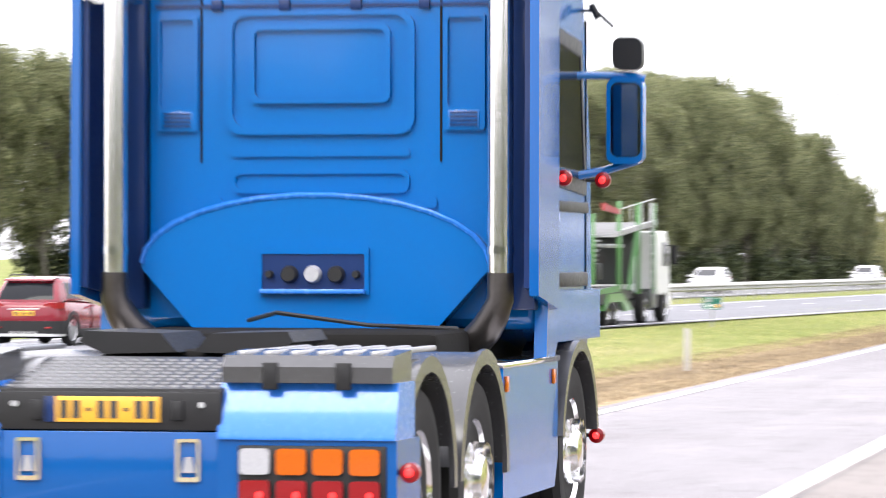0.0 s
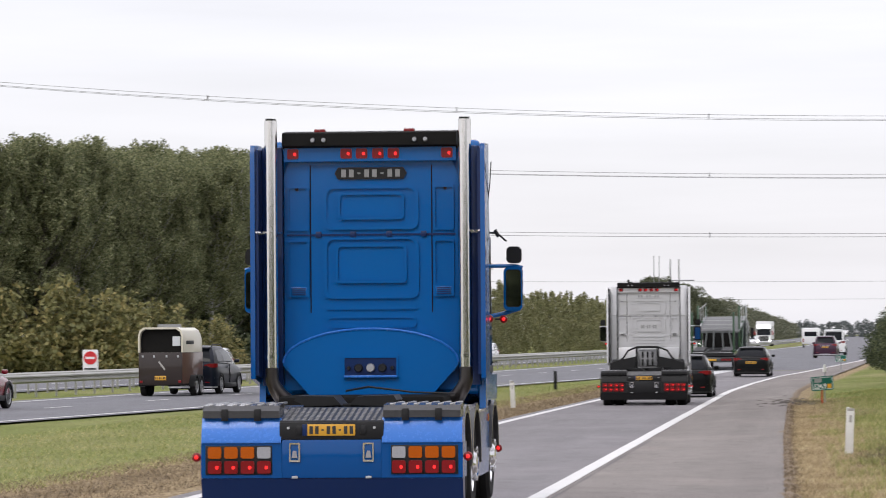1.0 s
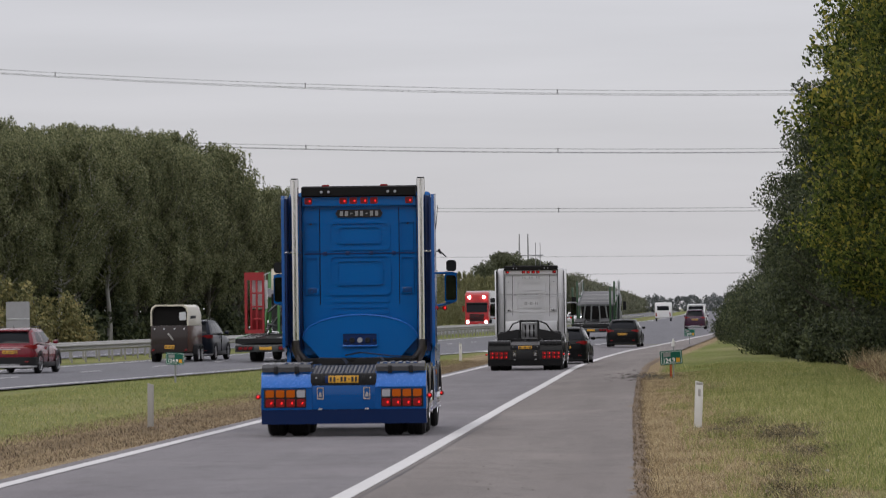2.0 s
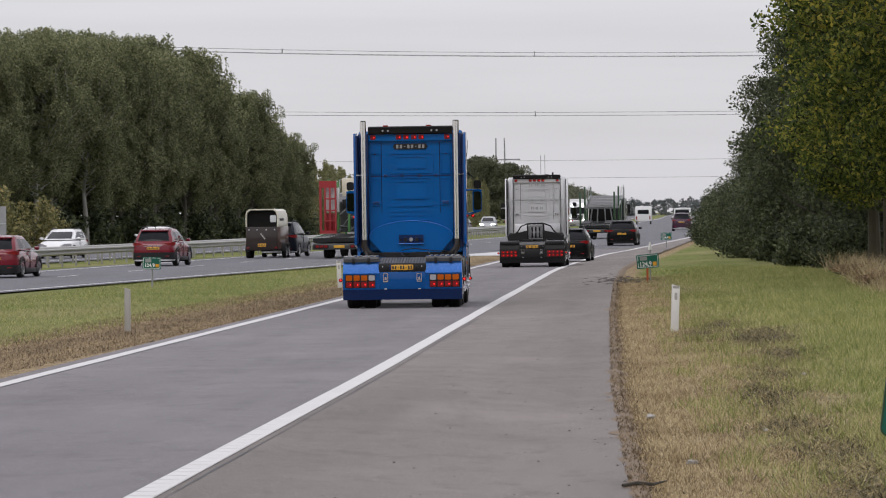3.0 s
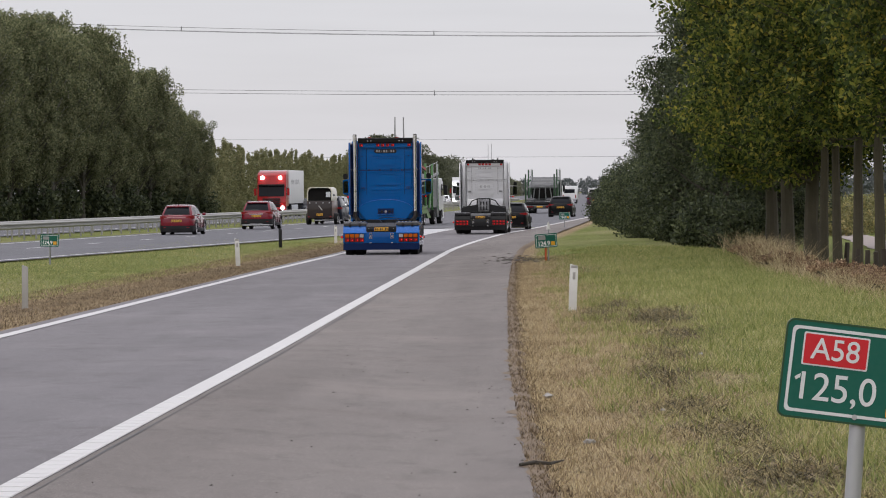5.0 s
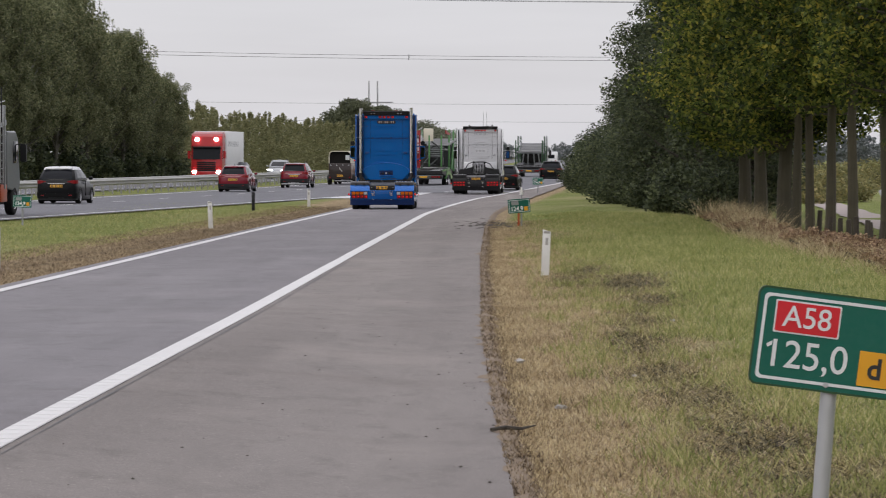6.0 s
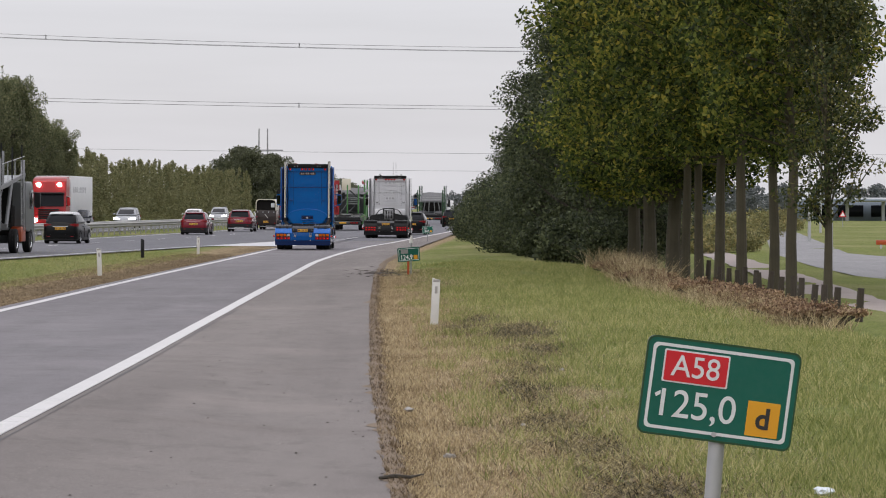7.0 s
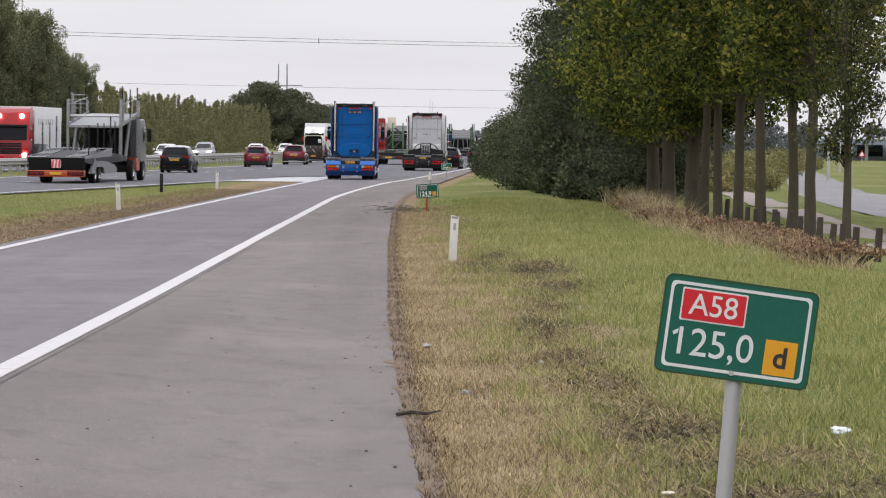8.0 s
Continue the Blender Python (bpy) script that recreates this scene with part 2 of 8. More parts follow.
M = {
    "asphalt": asphalt("asphalt_ramp", (0.138, 0.128, 0.134), (0.205, 0.194, 0.2)),
    "shoulder": asphalt("asphalt_shoulder", (0.132, 0.116, 0.108), (0.228, 0.205, 0.19)),
    "mway": asphalt("asphalt_motorway", (0.115, 0.115, 0.125), (0.155, 0.155, 0.167)),
    "seal": worn("bitumen_seal", (0.02, 0.02, 0.022), (0.05, 0.05, 0.05), 6, 0.6),
    "white_line": worn("road_marking_white", (0.5, 0.49, 0.48), (0.66, 0.65, 0.64), 1.2, 0.7, fine=25),
    "gore": worn("gore_marking", (0.42, 0.42, 0.43), (0.6, 0.6, 0.61), 0.8, 0.7, fine=12),
    "grass": grass_mat("grass_verge", (0.095, 0.122, 0.026), (0.2, 0.226, 0.062), (0.37, 0.3, 0.175), brown=(0.235, 0.172, 0.098)),
    "blade_green": leaf_mat("grass_blades_green", [(0.25, (0.11, 0.14, 0.035)), (0.5, (0.24, 0.265, 0.08)), (0.75, (0.5, 0.44, 0.22))], 0.35),
    "blade_dry": leaf_mat("grass_blades_dry", [(0.25, (0.1, 0.072, 0.038)), (0.5, (0.36, 0.275, 0.155)), (0.75, (0.62, 0.52, 0.32))], 0.3),
    "clipping": leaf_mat("grass_clippings", [(0.28, (0.02, 0.016, 0.008)), (0.47, (0.1, 0.085, 0.035)), (0.7, (0.42, 0.35, 0.17))], 0.1),
    "straw": leaf_mat("loose_straw", [(0.25, (0.05, 0.038, 0.02)), (0.5, (0.3, 0.24, 0.14)), (0.72, (0.66, 0.58, 0.4))], 0.15),
    "weed": leaf_mat("edge_weeds", [(0.25, (0.045, 0.03, 0.018)), (0.5, (0.135, 0.095, 0.056)), (0.75, (0.33, 0.255, 0.155))], 0.15),
    "dark_text": worn("grey_lettering", (0.2, 0.2, 0.2), (0.3, 0.3, 0.3), 6, 0.5),
    "green_dark": paint("dark_green_frame_paint", (0.02, 0.06, 0.025), 0.4),
    "bramble": leaf_mat("bramble_twigs", [(0.25, (0.09, 0.05, 0.03)), (0.5, (0.24, 0.15, 0.09)), (0.75, (0.5, 0.37, 0.23))], 0.2),
    "side_road": asphalt("asphalt_side_road", (0.2, 0.2, 0.205), (0.27, 0.265, 0.265)),
    "path": worn("pale_path_paving", (0.24, 0.2, 0.18), (0.36, 0.31, 0.285), 0.8, 0.9, fine=14, bump=0.3),
    "steel_grey": worn("grey_deck_paint", (0.13, 0.135, 0.14), (0.3, 0.305, 0.31), 2.0, 0.55, fine=25),
    "slate_cab": worn("dark_grey_cab_paint", (0.045, 0.047, 0.052), (0.08, 0.082, 0.087), 1.5, 0.4),
    "portal_red": worn("dull_red_paint", (0.24, 0.008, 0.012), (0.32, 0.014, 0.018), 2.0, 0.5),
    "crumb": worn("dark_soil_crumbs", (0.018, 0.014, 0.011), (0.07, 0.055, 0.042), 6, 0.95),
    "soil": worn("bare_soil", (0.08, 0.056, 0.036), (0.27, 0.2, 0.13), 3, 0.95, fine=26, bump=1.0),
    "leaf_poplar": leaf_mat("leaves_poplar", [(0.22, (0.06, 0.072, 0.034)), (0.5, (0.15, 0.165, 0.08)), (0.78, (0.3, 0.3, 0.165))], 0.4),
    "leaf_bush": leaf_mat("leaves_shrub", [(0.2, (0.1, 0.105, 0.045)), (0.5, (0.2, 0.195, 0.08)), (0.8, (0.36, 0.29, 0.12))]),
    "leaf_dark": leaf_mat("leaves_dark", [(0.22, (0.022, 0.03, 0.016)), (0.5, (0.055, 0.07, 0.034)), (0.78, (0.135, 0.152, 0.072))]),
    # turning leaves; the lowest stop paints the deep shadows inside the crown
    "leaf_yellow": leaf_mat("leaves_turning_shaded", [(0.28, (0.018, 0.03, 0.009)), (0.48, (0.07, 0.1, 0.022)), (0.63, (0.175, 0.198, 0.039)), (0.79, (0.4, 0.33, 0.058))], 0.48),
    "leaf_oak": leaf_mat("leaves_oak", [(0.2, (0.05, 0.06, 0.034)), (0.5, (0.09, 0.1, 0.058)), (0.8, (0.15, 0.155, 0.09))]),
    "leaf_turning_dark": leaf_mat("leaves_dark_turning", [(0.25, (0.02, 0.03, 0.012)), (0.5, (0.06, 0.078, 0.028)), (0.78, (0.2, 0.18, 0.05))], 0.3),
    # far plantation leaves, lightened to take in the haze in front of them
    "leaf_far": leaf_mat("leaves_far_hedge_hazed", [(0.2, (0.11, 0.12, 0.055)), (0.5, (0.19, 0.19, 0.09)), (0.8, (0.28, 0.26, 0.135))]),
    # distant leaves: greyed and lightened so the colour holds some haze
    "leaf_distant": leaf_mat("leaves_distant_hazed", [(0.2, (0.075, 0.085, 0.055)), (0.5, (0.12, 0.128, 0.085)), (0.8, (0.18, 0.175, 0.12))]),
    "bark": worn("bark_grey_green", (0.022, 0.019, 0.014), (0.1, 0.085, 0.05), 1.5, 0.9, fine=16, bump=1.0),
    "bark_pale": worn("bark_pale", (0.2, 0.19, 0.17), (0.42, 0.41, 0.38), 1.6, 0.85, fine=9, bump=0.5),
    "bark_grove": worn("bark_grove", (0.05, 0.045, 0.035), (0.13, 0.12, 0.095), 1.6, 0.9, fine=10, bump=0.6),
    # grey-blue leaf tones carry the haze of the horizon
    "leaf_haze": leaf_mat("leaves_tinted_by_haze", [(0.2, (0.1, 0.115, 0.115)), (0.5, (0.135, 0.15, 0.15)), (0.8, (0.17, 0.18, 0.175))], 0.1),
    "bark_dark": worn("bark_dark", (0.03, 0.026, 0.02), (0.07, 0.06, 0.045), 2, 0.9, fine=14, bump=1.0),
    "wood_post": worn("weathered_wood", (0.025, 0.02, 0.015), (0.07, 0.055, 0.04), 3, 0.9, fine=22, bump=0.6),
    "zinc": worn("galvanised_steel", (0.34, 0.345, 0.35), (0.5, 0.505, 0.51), 1.5, 0.5, metal=0.4, fine=20),
    "rail": worn("weathered_guard_rail", (0.24, 0.235, 0.22), (0.38, 0.375, 0.36), 0.8, 0.55, metal=0.3, fine=12),
    "steel_dull": worn("dull_steel", (0.25, 0.25, 0.26), (0.4, 0.4, 0.41), 2.0, 0.5, metal=0.7),
    # darker steel for the bends at the foot of the exhaust pipes
    "elbow": worn("dark_elbow_steel", (0.035, 0.03, 0.028), (0.09, 0.083, 0.08), 2.5, 0.35, metal=0.9),
    "chrome": worn("chrome", (0.75, 0.75, 0.76), (0.86, 0.86, 0.87), 3, 0.09, metal=1.0, spread=0.04),
    "stack": worn("polished_exhaust", (0.72, 0.7, 0.68), (0.84, 0.83, 0.82), 2, 0.14, metal=1.0, spread=0.05),
    "rubber": worn("tyre_rubber", (0.009, 0.009, 0.0095), (0.024, 0.023, 0.022), 4, 0.85, fine=30, spec=0.2),
    "black": worn("black_plastic", (0.006, 0.006, 0.0065), (0.018, 0.018, 0.019), 4, 0.5, fine=50, bump=0.1, spec=0.25),
    "black_mat": worn("dark_underbody", (0.005, 0.005, 0.005), (0.014, 0.013, 0.012), 4, 0.85, spec=0.12),
    "tread": worn("chequer_plate", (0.03, 0.03, 0.032), (0.09, 0.09, 0.095), 4, 0.35, metal=0.8, fine=60, bump=0.3),
    "fender": worn("polished_dark_fender", (0.035, 0.035, 0.038), (0.08, 0.08, 0.083), 3, 0.22, metal=0.2),
    "blue": paint("truck_blue_paint", (0.0, 0.095, 0.33), 0.14, 0.0, amount=0.02, coat=0.35, spec=0.22),
    # darker copy of the blue, toning down the brightly lit tail and fairings
    "blue_deep": paint("truck_toned_down_blue", (0.0, 0.062, 0.235), 0.16, 0.0, amount=0.03, coat=0.3, spec=0.2),
    # lighter copy of the blue for the tail slopes, panel rim and box ledge
    "blue_light": paint("truck_lighter_blue", (0.02, 0.15, 0.54), 0.22, 0.1),
    # dark blue of trim parts, and of the shade in the cab gap and valance
    "blue_dark": paint("truck_dark_and_shaded_blue", (0.002, 0.018, 0.085), 0.3, coat=0.25, spec=0.2),
    "silver": paint("silver_paint", (0.56, 0.56, 0.575), 0.35, 0.35),
    "red_car": paint("red_car_paint", (0.15, 0.002, 0.012), 0.2, coat=0.6),
    "red_truck": paint("red_truck_paint", (0.36, 0.008, 0.01), 0.3),
    "dark_car": paint("dark_car_paint", (0.003, 0.0035, 0.004), 0.3, amount=0.02, coat=0.12, spec=0.12),
    "navy_car": paint("navy_car_paint", (0.006, 0.009, 0.018), 0.3, amount=0.02, coat=0.15, spec=0.15),
    "purple_car": paint("purple_car_paint", (0.045, 0.014, 0.035), 0.25, 0.2),
    "white_car": paint("white_car_paint", (0.72, 0.72, 0.72), 0.3),
    "grey_car": paint("grey_car_paint", (0.3, 0.31, 0.32), 0.3, 0.4),
    "green_frame": paint("green_frame_paint", (0.07, 0.2, 0.06), 0.4),
    "grey_frame": paint("grey_frame_paint", (0.16, 0.17, 0.17), 0.45),
    "dark_frame": paint("dark_frame_paint", (0.05, 0.055, 0.055), 0.45),
    "orange": paint("orange_red_paint", (0.4, 0.07, 0.02), 0.4),
    "cream": paint("cream_fibreglass", (0.62, 0.58, 0.46), 0.4),
    "brown": paint("brown_wood_panel", (0.085, 0.036, 0.022), 0.5),
    "umber": paint("dark_brown_ramp", (0.022, 0.014, 0.012), 0.5),
    "glass": glass_dark("dark_window_glass"),
    "mirror": worn("mirror_glass", (0.3, 0.31, 0.32), (0.4, 0.41, 0.42), 3, 0.03, metal=1.0, spread=0.01),
    "tail_red": lamp_mat("tail_lamp_red", (0.2, 0.001, 0.003), 0.06, 0.3),
    "tail_lit": lamp_mat("tail_lamp_lit", (0.9, 0.02, 0.02), 1.1),
    "amber": lamp_mat("amber_lamp", (0.45, 0.09, 0.003), 0.02),
    "clear": lamp_mat("clear_lamp", (0.38, 0.38, 0.4), 0.0),
    "head": lamp_mat("headlamp_lit", (1.0, 0.98, 0.95), 14.0),
    "plate_yellow": worn("number_plate_yellow", (0.55, 0.28, 0.015), (0.65, 0.34, 0.03), 6, 0.4),
    "plate_text": worn("black_lettering", (0.01, 0.01, 0.01), (0.03, 0.03, 0.03), 6, 0.5),
    "white_text": worn("white_lettering", (0.7, 0.7, 0.7), (0.82, 0.82, 0.82), 6, 0.45),
    "sign_green": worn("sign_green_sheeting", (0.0, 0.082, 0.055), (0.0, 0.105, 0.07), 3, 0.75, fine=30),
    "sign_white": worn("sign_white_sheeting", (0.55, 0.57, 0.57), (0.7, 0.72, 0.72), 9, 0.5, fine=40),
    "sign_red": worn("sign_red_sheeting", (0.5, 0.012, 0.02), (0.58, 0.02, 0.03), 5, 0.35),
    "sign_orange": worn("sign_orange_sheeting", (0.62, 0.29, 0.01), (0.7, 0.34, 0.02), 5, 0.4),
    "sign_yellow": worn("sign_yellow_sheeting", (0.7, 0.5, 0.02), (0.78, 0.58, 0.03), 5, 0.4),
    "post_white": worn("white_post_plastic", (0.5, 0.49, 0.46), (0.68, 0.67, 0.64), 5, 0.6, fine=35),
    "concrete": worn("grey_concrete", (0.26, 0.25, 0.23), (0.4, 0.385, 0.36), 2, 0.85, fine=20, bump=0.3),
    "wire": worn("aluminium_conductor", (0.16, 0.16, 0.17), (0.22, 0.22, 0.23), 1, 0.5, metal=0.3),
    "litter": worn("clear_plastic_litter", (0.5, 0.55, 0.6), (0.75, 0.8, 0.83), 9, 0.2),
    "white_wall": worn("white_cladding", (0.5, 0.52, 0.54), (0.66, 0.68, 0.7), 0.6, 0.6),
    "blue_wall": worn("blue_grey_cladding", (0.16, 0.2, 0.25), (0.24, 0.28, 0.33), 0.6, 0.6),
    "box_white": worn("white_box_body", (0.6, 0.6, 0.6), (0.74, 0.74, 0.74), 0.8, 0.45, fine=8),
}

# ---- building helpers ----
def mesh_from(name, verts, faces, mats, idx=None, smooth=False):
    me = bpy.data.meshes.new(name)
    me.from_pydata(verts, [], faces)
    for m in mats if isinstance(mats, (list, tuple)) else [mats]:
        me.materials.append(m)
    if idx is not None:
        me.polygons.foreach_set("material_index", idx)
    if smooth:
        me.polygons.foreach_set("use_smooth", [True] * len(me.polygons))
    me.update()
    return me


def part(name, bm, material, parent=None, label="", at=None, smooth=True):
    """Links a bmesh as one mesh object under a thing or a part."""
    me = bpy.data.meshes.new(name)
    bmesh.ops.recalc_face_normals(bm, faces=bm.faces)
    bm.to_mesh(me)
    bm.free()
    me.materials.append(material)
    if smooth:
        me.polygons.foreach_set("use_smooth", [True] * len(me.polygons))
        me.set_sharp_from_angle(angle=radians(35))
    ob = new(name, me)
    if parent is not None:
        ob.parent = parent
    if at is not None:
        ob.matrix_basis = at
    return tagged(ob, label)


def empty(name, m=None, **tags):
    ob = new(name)
    ob.empty_display_size = 0.3
    if m is not None:
        ob.matrix_basis = m
    return tagged(ob, **tags)


def add_box(bm, x0, x1, y0, y1, z0, z1, bevel=0.0, m=None):
    r = bmesh.ops.create_cube(bm, size=1.0)
    vs = r["verts"]
    bmesh.ops.scale(bm, vec=(x1 - x0, y1 - y0, z1 - z0), verts=vs)
    bmesh.ops.translate(bm, vec=((x0 + x1) / 2, (y0 + y1) / 2, (z0 + z1) / 2), verts=vs)
    if bevel:
        es = list({e for v in vs for e in v.link_edges})
        r = bmesh.ops.bevel(bm, geom=es, offset=bevel, segments=2, affect="EDGES", profile=0.5)
        vs = list(set(r["verts"]) | {v for v in vs if v.is_valid})
    if m is not None:
        bmesh.ops.transform(bm, matrix=m, verts=vs)
    return bm


def box(x0, x1, y0, y1, z0, z1, bevel=0.0):
    return add_box(bmesh.new(), x0, x1, y0, y1, z0, z1, bevel)


def add_tube(bm, pts, radii, seg=10, caps=True):
    """A round tube through points."""
    rings = []
    pts = [Vector(p) for p in pts]
    if not isinstance(radii, (list, tuple)):
        radii = [radii] * len(pts)
    for i, p in enumerate(pts):
        d = (pts[min(i + 1, len(pts) - 1)] - pts[max(i - 1, 0)]).normalized()
        a = d.orthogonal().normalized() if abs(d.z) < 0.95 else Vector((1, 0, 0))
        a = (a - d * a.dot(d)).normalized()
        if i and abs(d.z) < 0.95 and abs(rings_d.z) < 0.95:
            a = (rings_a - d * rings_a.dot(d)).normalized()
        rings_a, rings_d = a, d
        b = d.cross(a)
        rings.append([bm.verts.new(p + (a * math.cos(k * math.tau / seg) + b * math.sin(k * math.tau / seg)) * radii[i]) for k in range(seg)])
    for r, s in zip(rings, rings[1:]):
        best = min(range(seg), key=lambda o: sum((r[k].co - s[(k + o) % seg].co).length for k in range(0, seg, 3)))
        for k in range(seg):
            bm.faces.new((r[k], r[(k + 1) % seg], s[(k + 1 + best) % seg], s[(k + best) % seg]))
    if caps:
        bm.faces.new(rings[0][::-1])
        bm.faces.new(rings[-1])
    return bm


def tube(pts, radii, seg=10):
    return add_tube(bmesh.new(), pts, radii, seg)


def add_prism(bm, outline, y0, y1, axis="y"):
    """Extrudes an outline of pairs between two planes of an axis."""
    put = {"y": lambda a, b, c: (a, c, b), "x": lambda a, b, c: (c, a, b), "z": lambda a, b, c: (a, b, c)}[axis]
    f = [bm.verts.new(put(a, b, y0)) for a, b in outline]
    g = [bm.verts.new(put(a, b, y1)) for a, b in outline]
    k = len(outline)
    for i in range(k):
        bm.faces.new((f[i], f[(i + 1) % k], g[(i + 1) % k], g[i]))
    bm.faces.new(f[::-1])
    bm.faces.new(g)
    return bm


def round_rect(x0, x1, z0, z1, r, n=4):
    out = []
    for cx, cz, a0 in ((x1 - r, z1 - r, 0), (x0 + r, z1 - r, 90), (x0 + r, z0 + r, 180), (x1 - r, z0 + r, 270)):
        out += [(cx + r * math.cos(radians(a0 + 90 * i / n)), cz + r * math.sin(radians(a0 + 90 * i / n))) for i in range(n + 1)]
    return out


def add_text(parent, body, size, material, m, name="lettering", extrude=0.002, width=None, bold=0.0):
    cu = bpy.data.curves.new(name, "FONT")
    cu.body, cu.size, cu.extrude, cu.align_x, cu.align_y, cu.offset = body, size, extrude, "CENTER", "CENTER", bold
    tmp = new(name, cu)
    me = bpy.data.meshes.new_from_object(tmp)
    bpy.data.objects.remove(tmp)
    me.materials.append(material)
    if width:
        xs = [v.co.x for v in me.vertices]
        s = width / (max(xs) - min(xs))
        for v in me.vertices:
            v.co.x *= s
    ob = new(name, me)
    ob.parent, ob.matrix_basis = parent, m
    return ob


# ---- the lie of the land ----
def interp(y, table):
    if y <= table[0][0]:
        (a, p), (b, q) = table[0], table[1]
    elif y >= table[-1][0]:
        (a, p), (b, q) = table[-2], table[-1]
    else:
        for (a, p), (b, q) in zip(table, table[1:]):
            if a <= y <= b:
                break
    return p + (q - p) * (y - a) / (b - a)


def smooth_interp(y, table, h=12.0):
    return sum(interp(y + h * k / 3, table) for k in range(-3, 4)) / 7


HEIGHT = [(0, 0.0), (3000, 0.0)]
# height of the slip road and the lane it becomes, over the verge
RAMP_HEIGHT = [(0, 0.42), (17, 0.42), (26, 0.285), (33, 0.21), (39, 0.165), (51, 0.08), (67, 0.0), (99, -0.1), (123, -0.15), (162, -0.21), (188, -0.16), (213, -0.11), (232, -0.03), (254, 0.06), (280, 0.1), (3000, 0.1)]
LEFT_LINE = [(-200, -50.2), (137, -24.9), (178, -22.1), (220, -18.8), (250, -17.0), (283, -15.2), (310, -13.9), (350, -12.2), (420, -9.8), (600, -5.5), (1000, -1), (3000, 9)]
RIGHT_OF_MWAY = [(-200, -51.7), (100, -19.6), (215, -7.3), (240, -5.2)]
RAMP_LEFT = [(-200, -9.0), (46, -8.05), (70, -7.85), (100, -7.6), (130, -7.2), (165, -6.75), (195, -6.2), (215, -5.6)]
RAMP_RIGHT = [(-200, -3.6), (26, -3.8), (50, -3.72), (85, -3.78), (137, -3.82), (160, -3.45), (186, -2.75), (201, -1.95), (240, -0.35), (290, 1.75), (350, 3.9), (420, 6.2), (600, 10), (1000, 14), (3000, 26)]
PAVED_EDGE = [(-200, 1.6), (20, 0.0), (31, -0.29), (45, -0.58), (78, -1.05), (112, -1.4), (140, -1.45), (160, -1.1), (180, -0.45), (260, 1.75), (290, 2.6), (350, 4.8), (420, 7.1), (600, 10.9), (1000, 14.9), (3000, 27)]


def ground_z(y):
    return interp(y, HEIGHT)


def crossfall(x, y):
    """The slip road runs downhill from the camera and meets the level verges on both sides."""
    rl, rr = interp(min(max(y, -60), 214), RAMP_LEFT), interp(y, RAMP_RIGHT)
    return interp(y, RAMP_HEIGHT) * min(1, max(0, (x - rl + 5.5) / 4)) * min(1, max(0, (rr + 2.6 - x) / 2.6))


def on_road(x, y, lift):
    """A point of the pavement: the plan is drawn on the level through the eye's foot and raised along the line of sight."""
    z = crossfall(x, y)
    k = 1 - z / EYE
    return x * k, y * k if y > 0 else y, ground_z(y) + lift + z


def left_line(y):
    return smooth_interp(y, LEFT_LINE, 20)


def right_line(y):
    return smooth_interp(y, RAMP_RIGHT, 5)


def ramp_left(y):
    return smooth_interp(y, RAMP_LEFT, 5)


def mway_right(y):
    return min(smooth_interp(y, RIGHT_OF_MWAY, 6), right_line(y) - 3.5)


def steps(y0, y1):
    ys, y = [], y0
    while y < y1:
        ys.append(y)
        y += 3 if y < 330 else 15 if y < 700 else 80
    return ys + [y1]


def band(name, left, right, y0, y1, lift, material, cells=2, label="", category="", kind="structure", jag=0.0):
    """A strip of ground between two curves."""
    rnd = random.Random(name)
    v, f = [], []
    for y in steps(y0, y1):
        a, b = left(y), right(y)
        for i in range(cells + 1):
            k = i / cells
            j = rnd.uniform(-jag, jag) if i in (0, cells) else 0
            v.append(on_road(a + (b - a) * k + j, y, lift))
    w = cells + 1
    for r in range(len(v) // w - 1):
        for i in range(cells):
            f.append((r * w + i, r * w + i + 1, (r + 1) * w + i + 1, (r + 1) * w + i))
    return tagged(new(name, mesh_from(name, v, f, material, smooth=True)), label, category, kind=kind)


def verge_rise(x, y):
    """The verge swells a little between the shoulder and the hedge."""
    edge = interp(y, PAVED_EDGE)
    d = x - edge
    up = 0.0
    if d > 0.6 and y > 8:
        up = 0.14 * min(1, (d - 0.6) / 2.5) * min(1, max(0, (y - 20) / 30))
        if d > 5:
            up -= 0.3 * min(1, (d - 5) / 6)
    return up


# patches that the mower tore open: x, y, half width, half length
DUG = [(1.5, 61, 0.6, 4.0), (0.6, 63, 0.3, 2.0), (0.95, 68, 0.35, 2.6), (1.3, 60, 0.35, 4.0), (1.6, 53, 0.4, 3.5), (1.25, 47, 0.3, 3.0), (1.05, 42, 0.32, 3.0), (1.15, 36, 0.35, 2.4), (1.4, 33, 0.4, 2.2), (1.45, 30, 0.4, 1.8), (1.6, 27.5, 0.5, 1.6), (1.75, 25, 0.6, 1.2), (2.35, 25.3, 0.5, 1.0), (1.9, 22.5, 0.7, 1.2), (2.5, 23, 0.5, 1.0), (-0.75, 117, 0.6, 3.0)]


def lump(x, y):
    d = x - interp(y, PAVED_EDGE) - 0.4
    return noise.noise(Vector((x * 0.35, y * 0.12, 0))) * 0.05 * min(1, d) if d > 0 and x < 60 else 0


def dug_at(x, y):
    return max(math.exp(-((x - a) / w) ** 2 - ((y - b) / l) ** 2) for a, b, w, l in DUG)


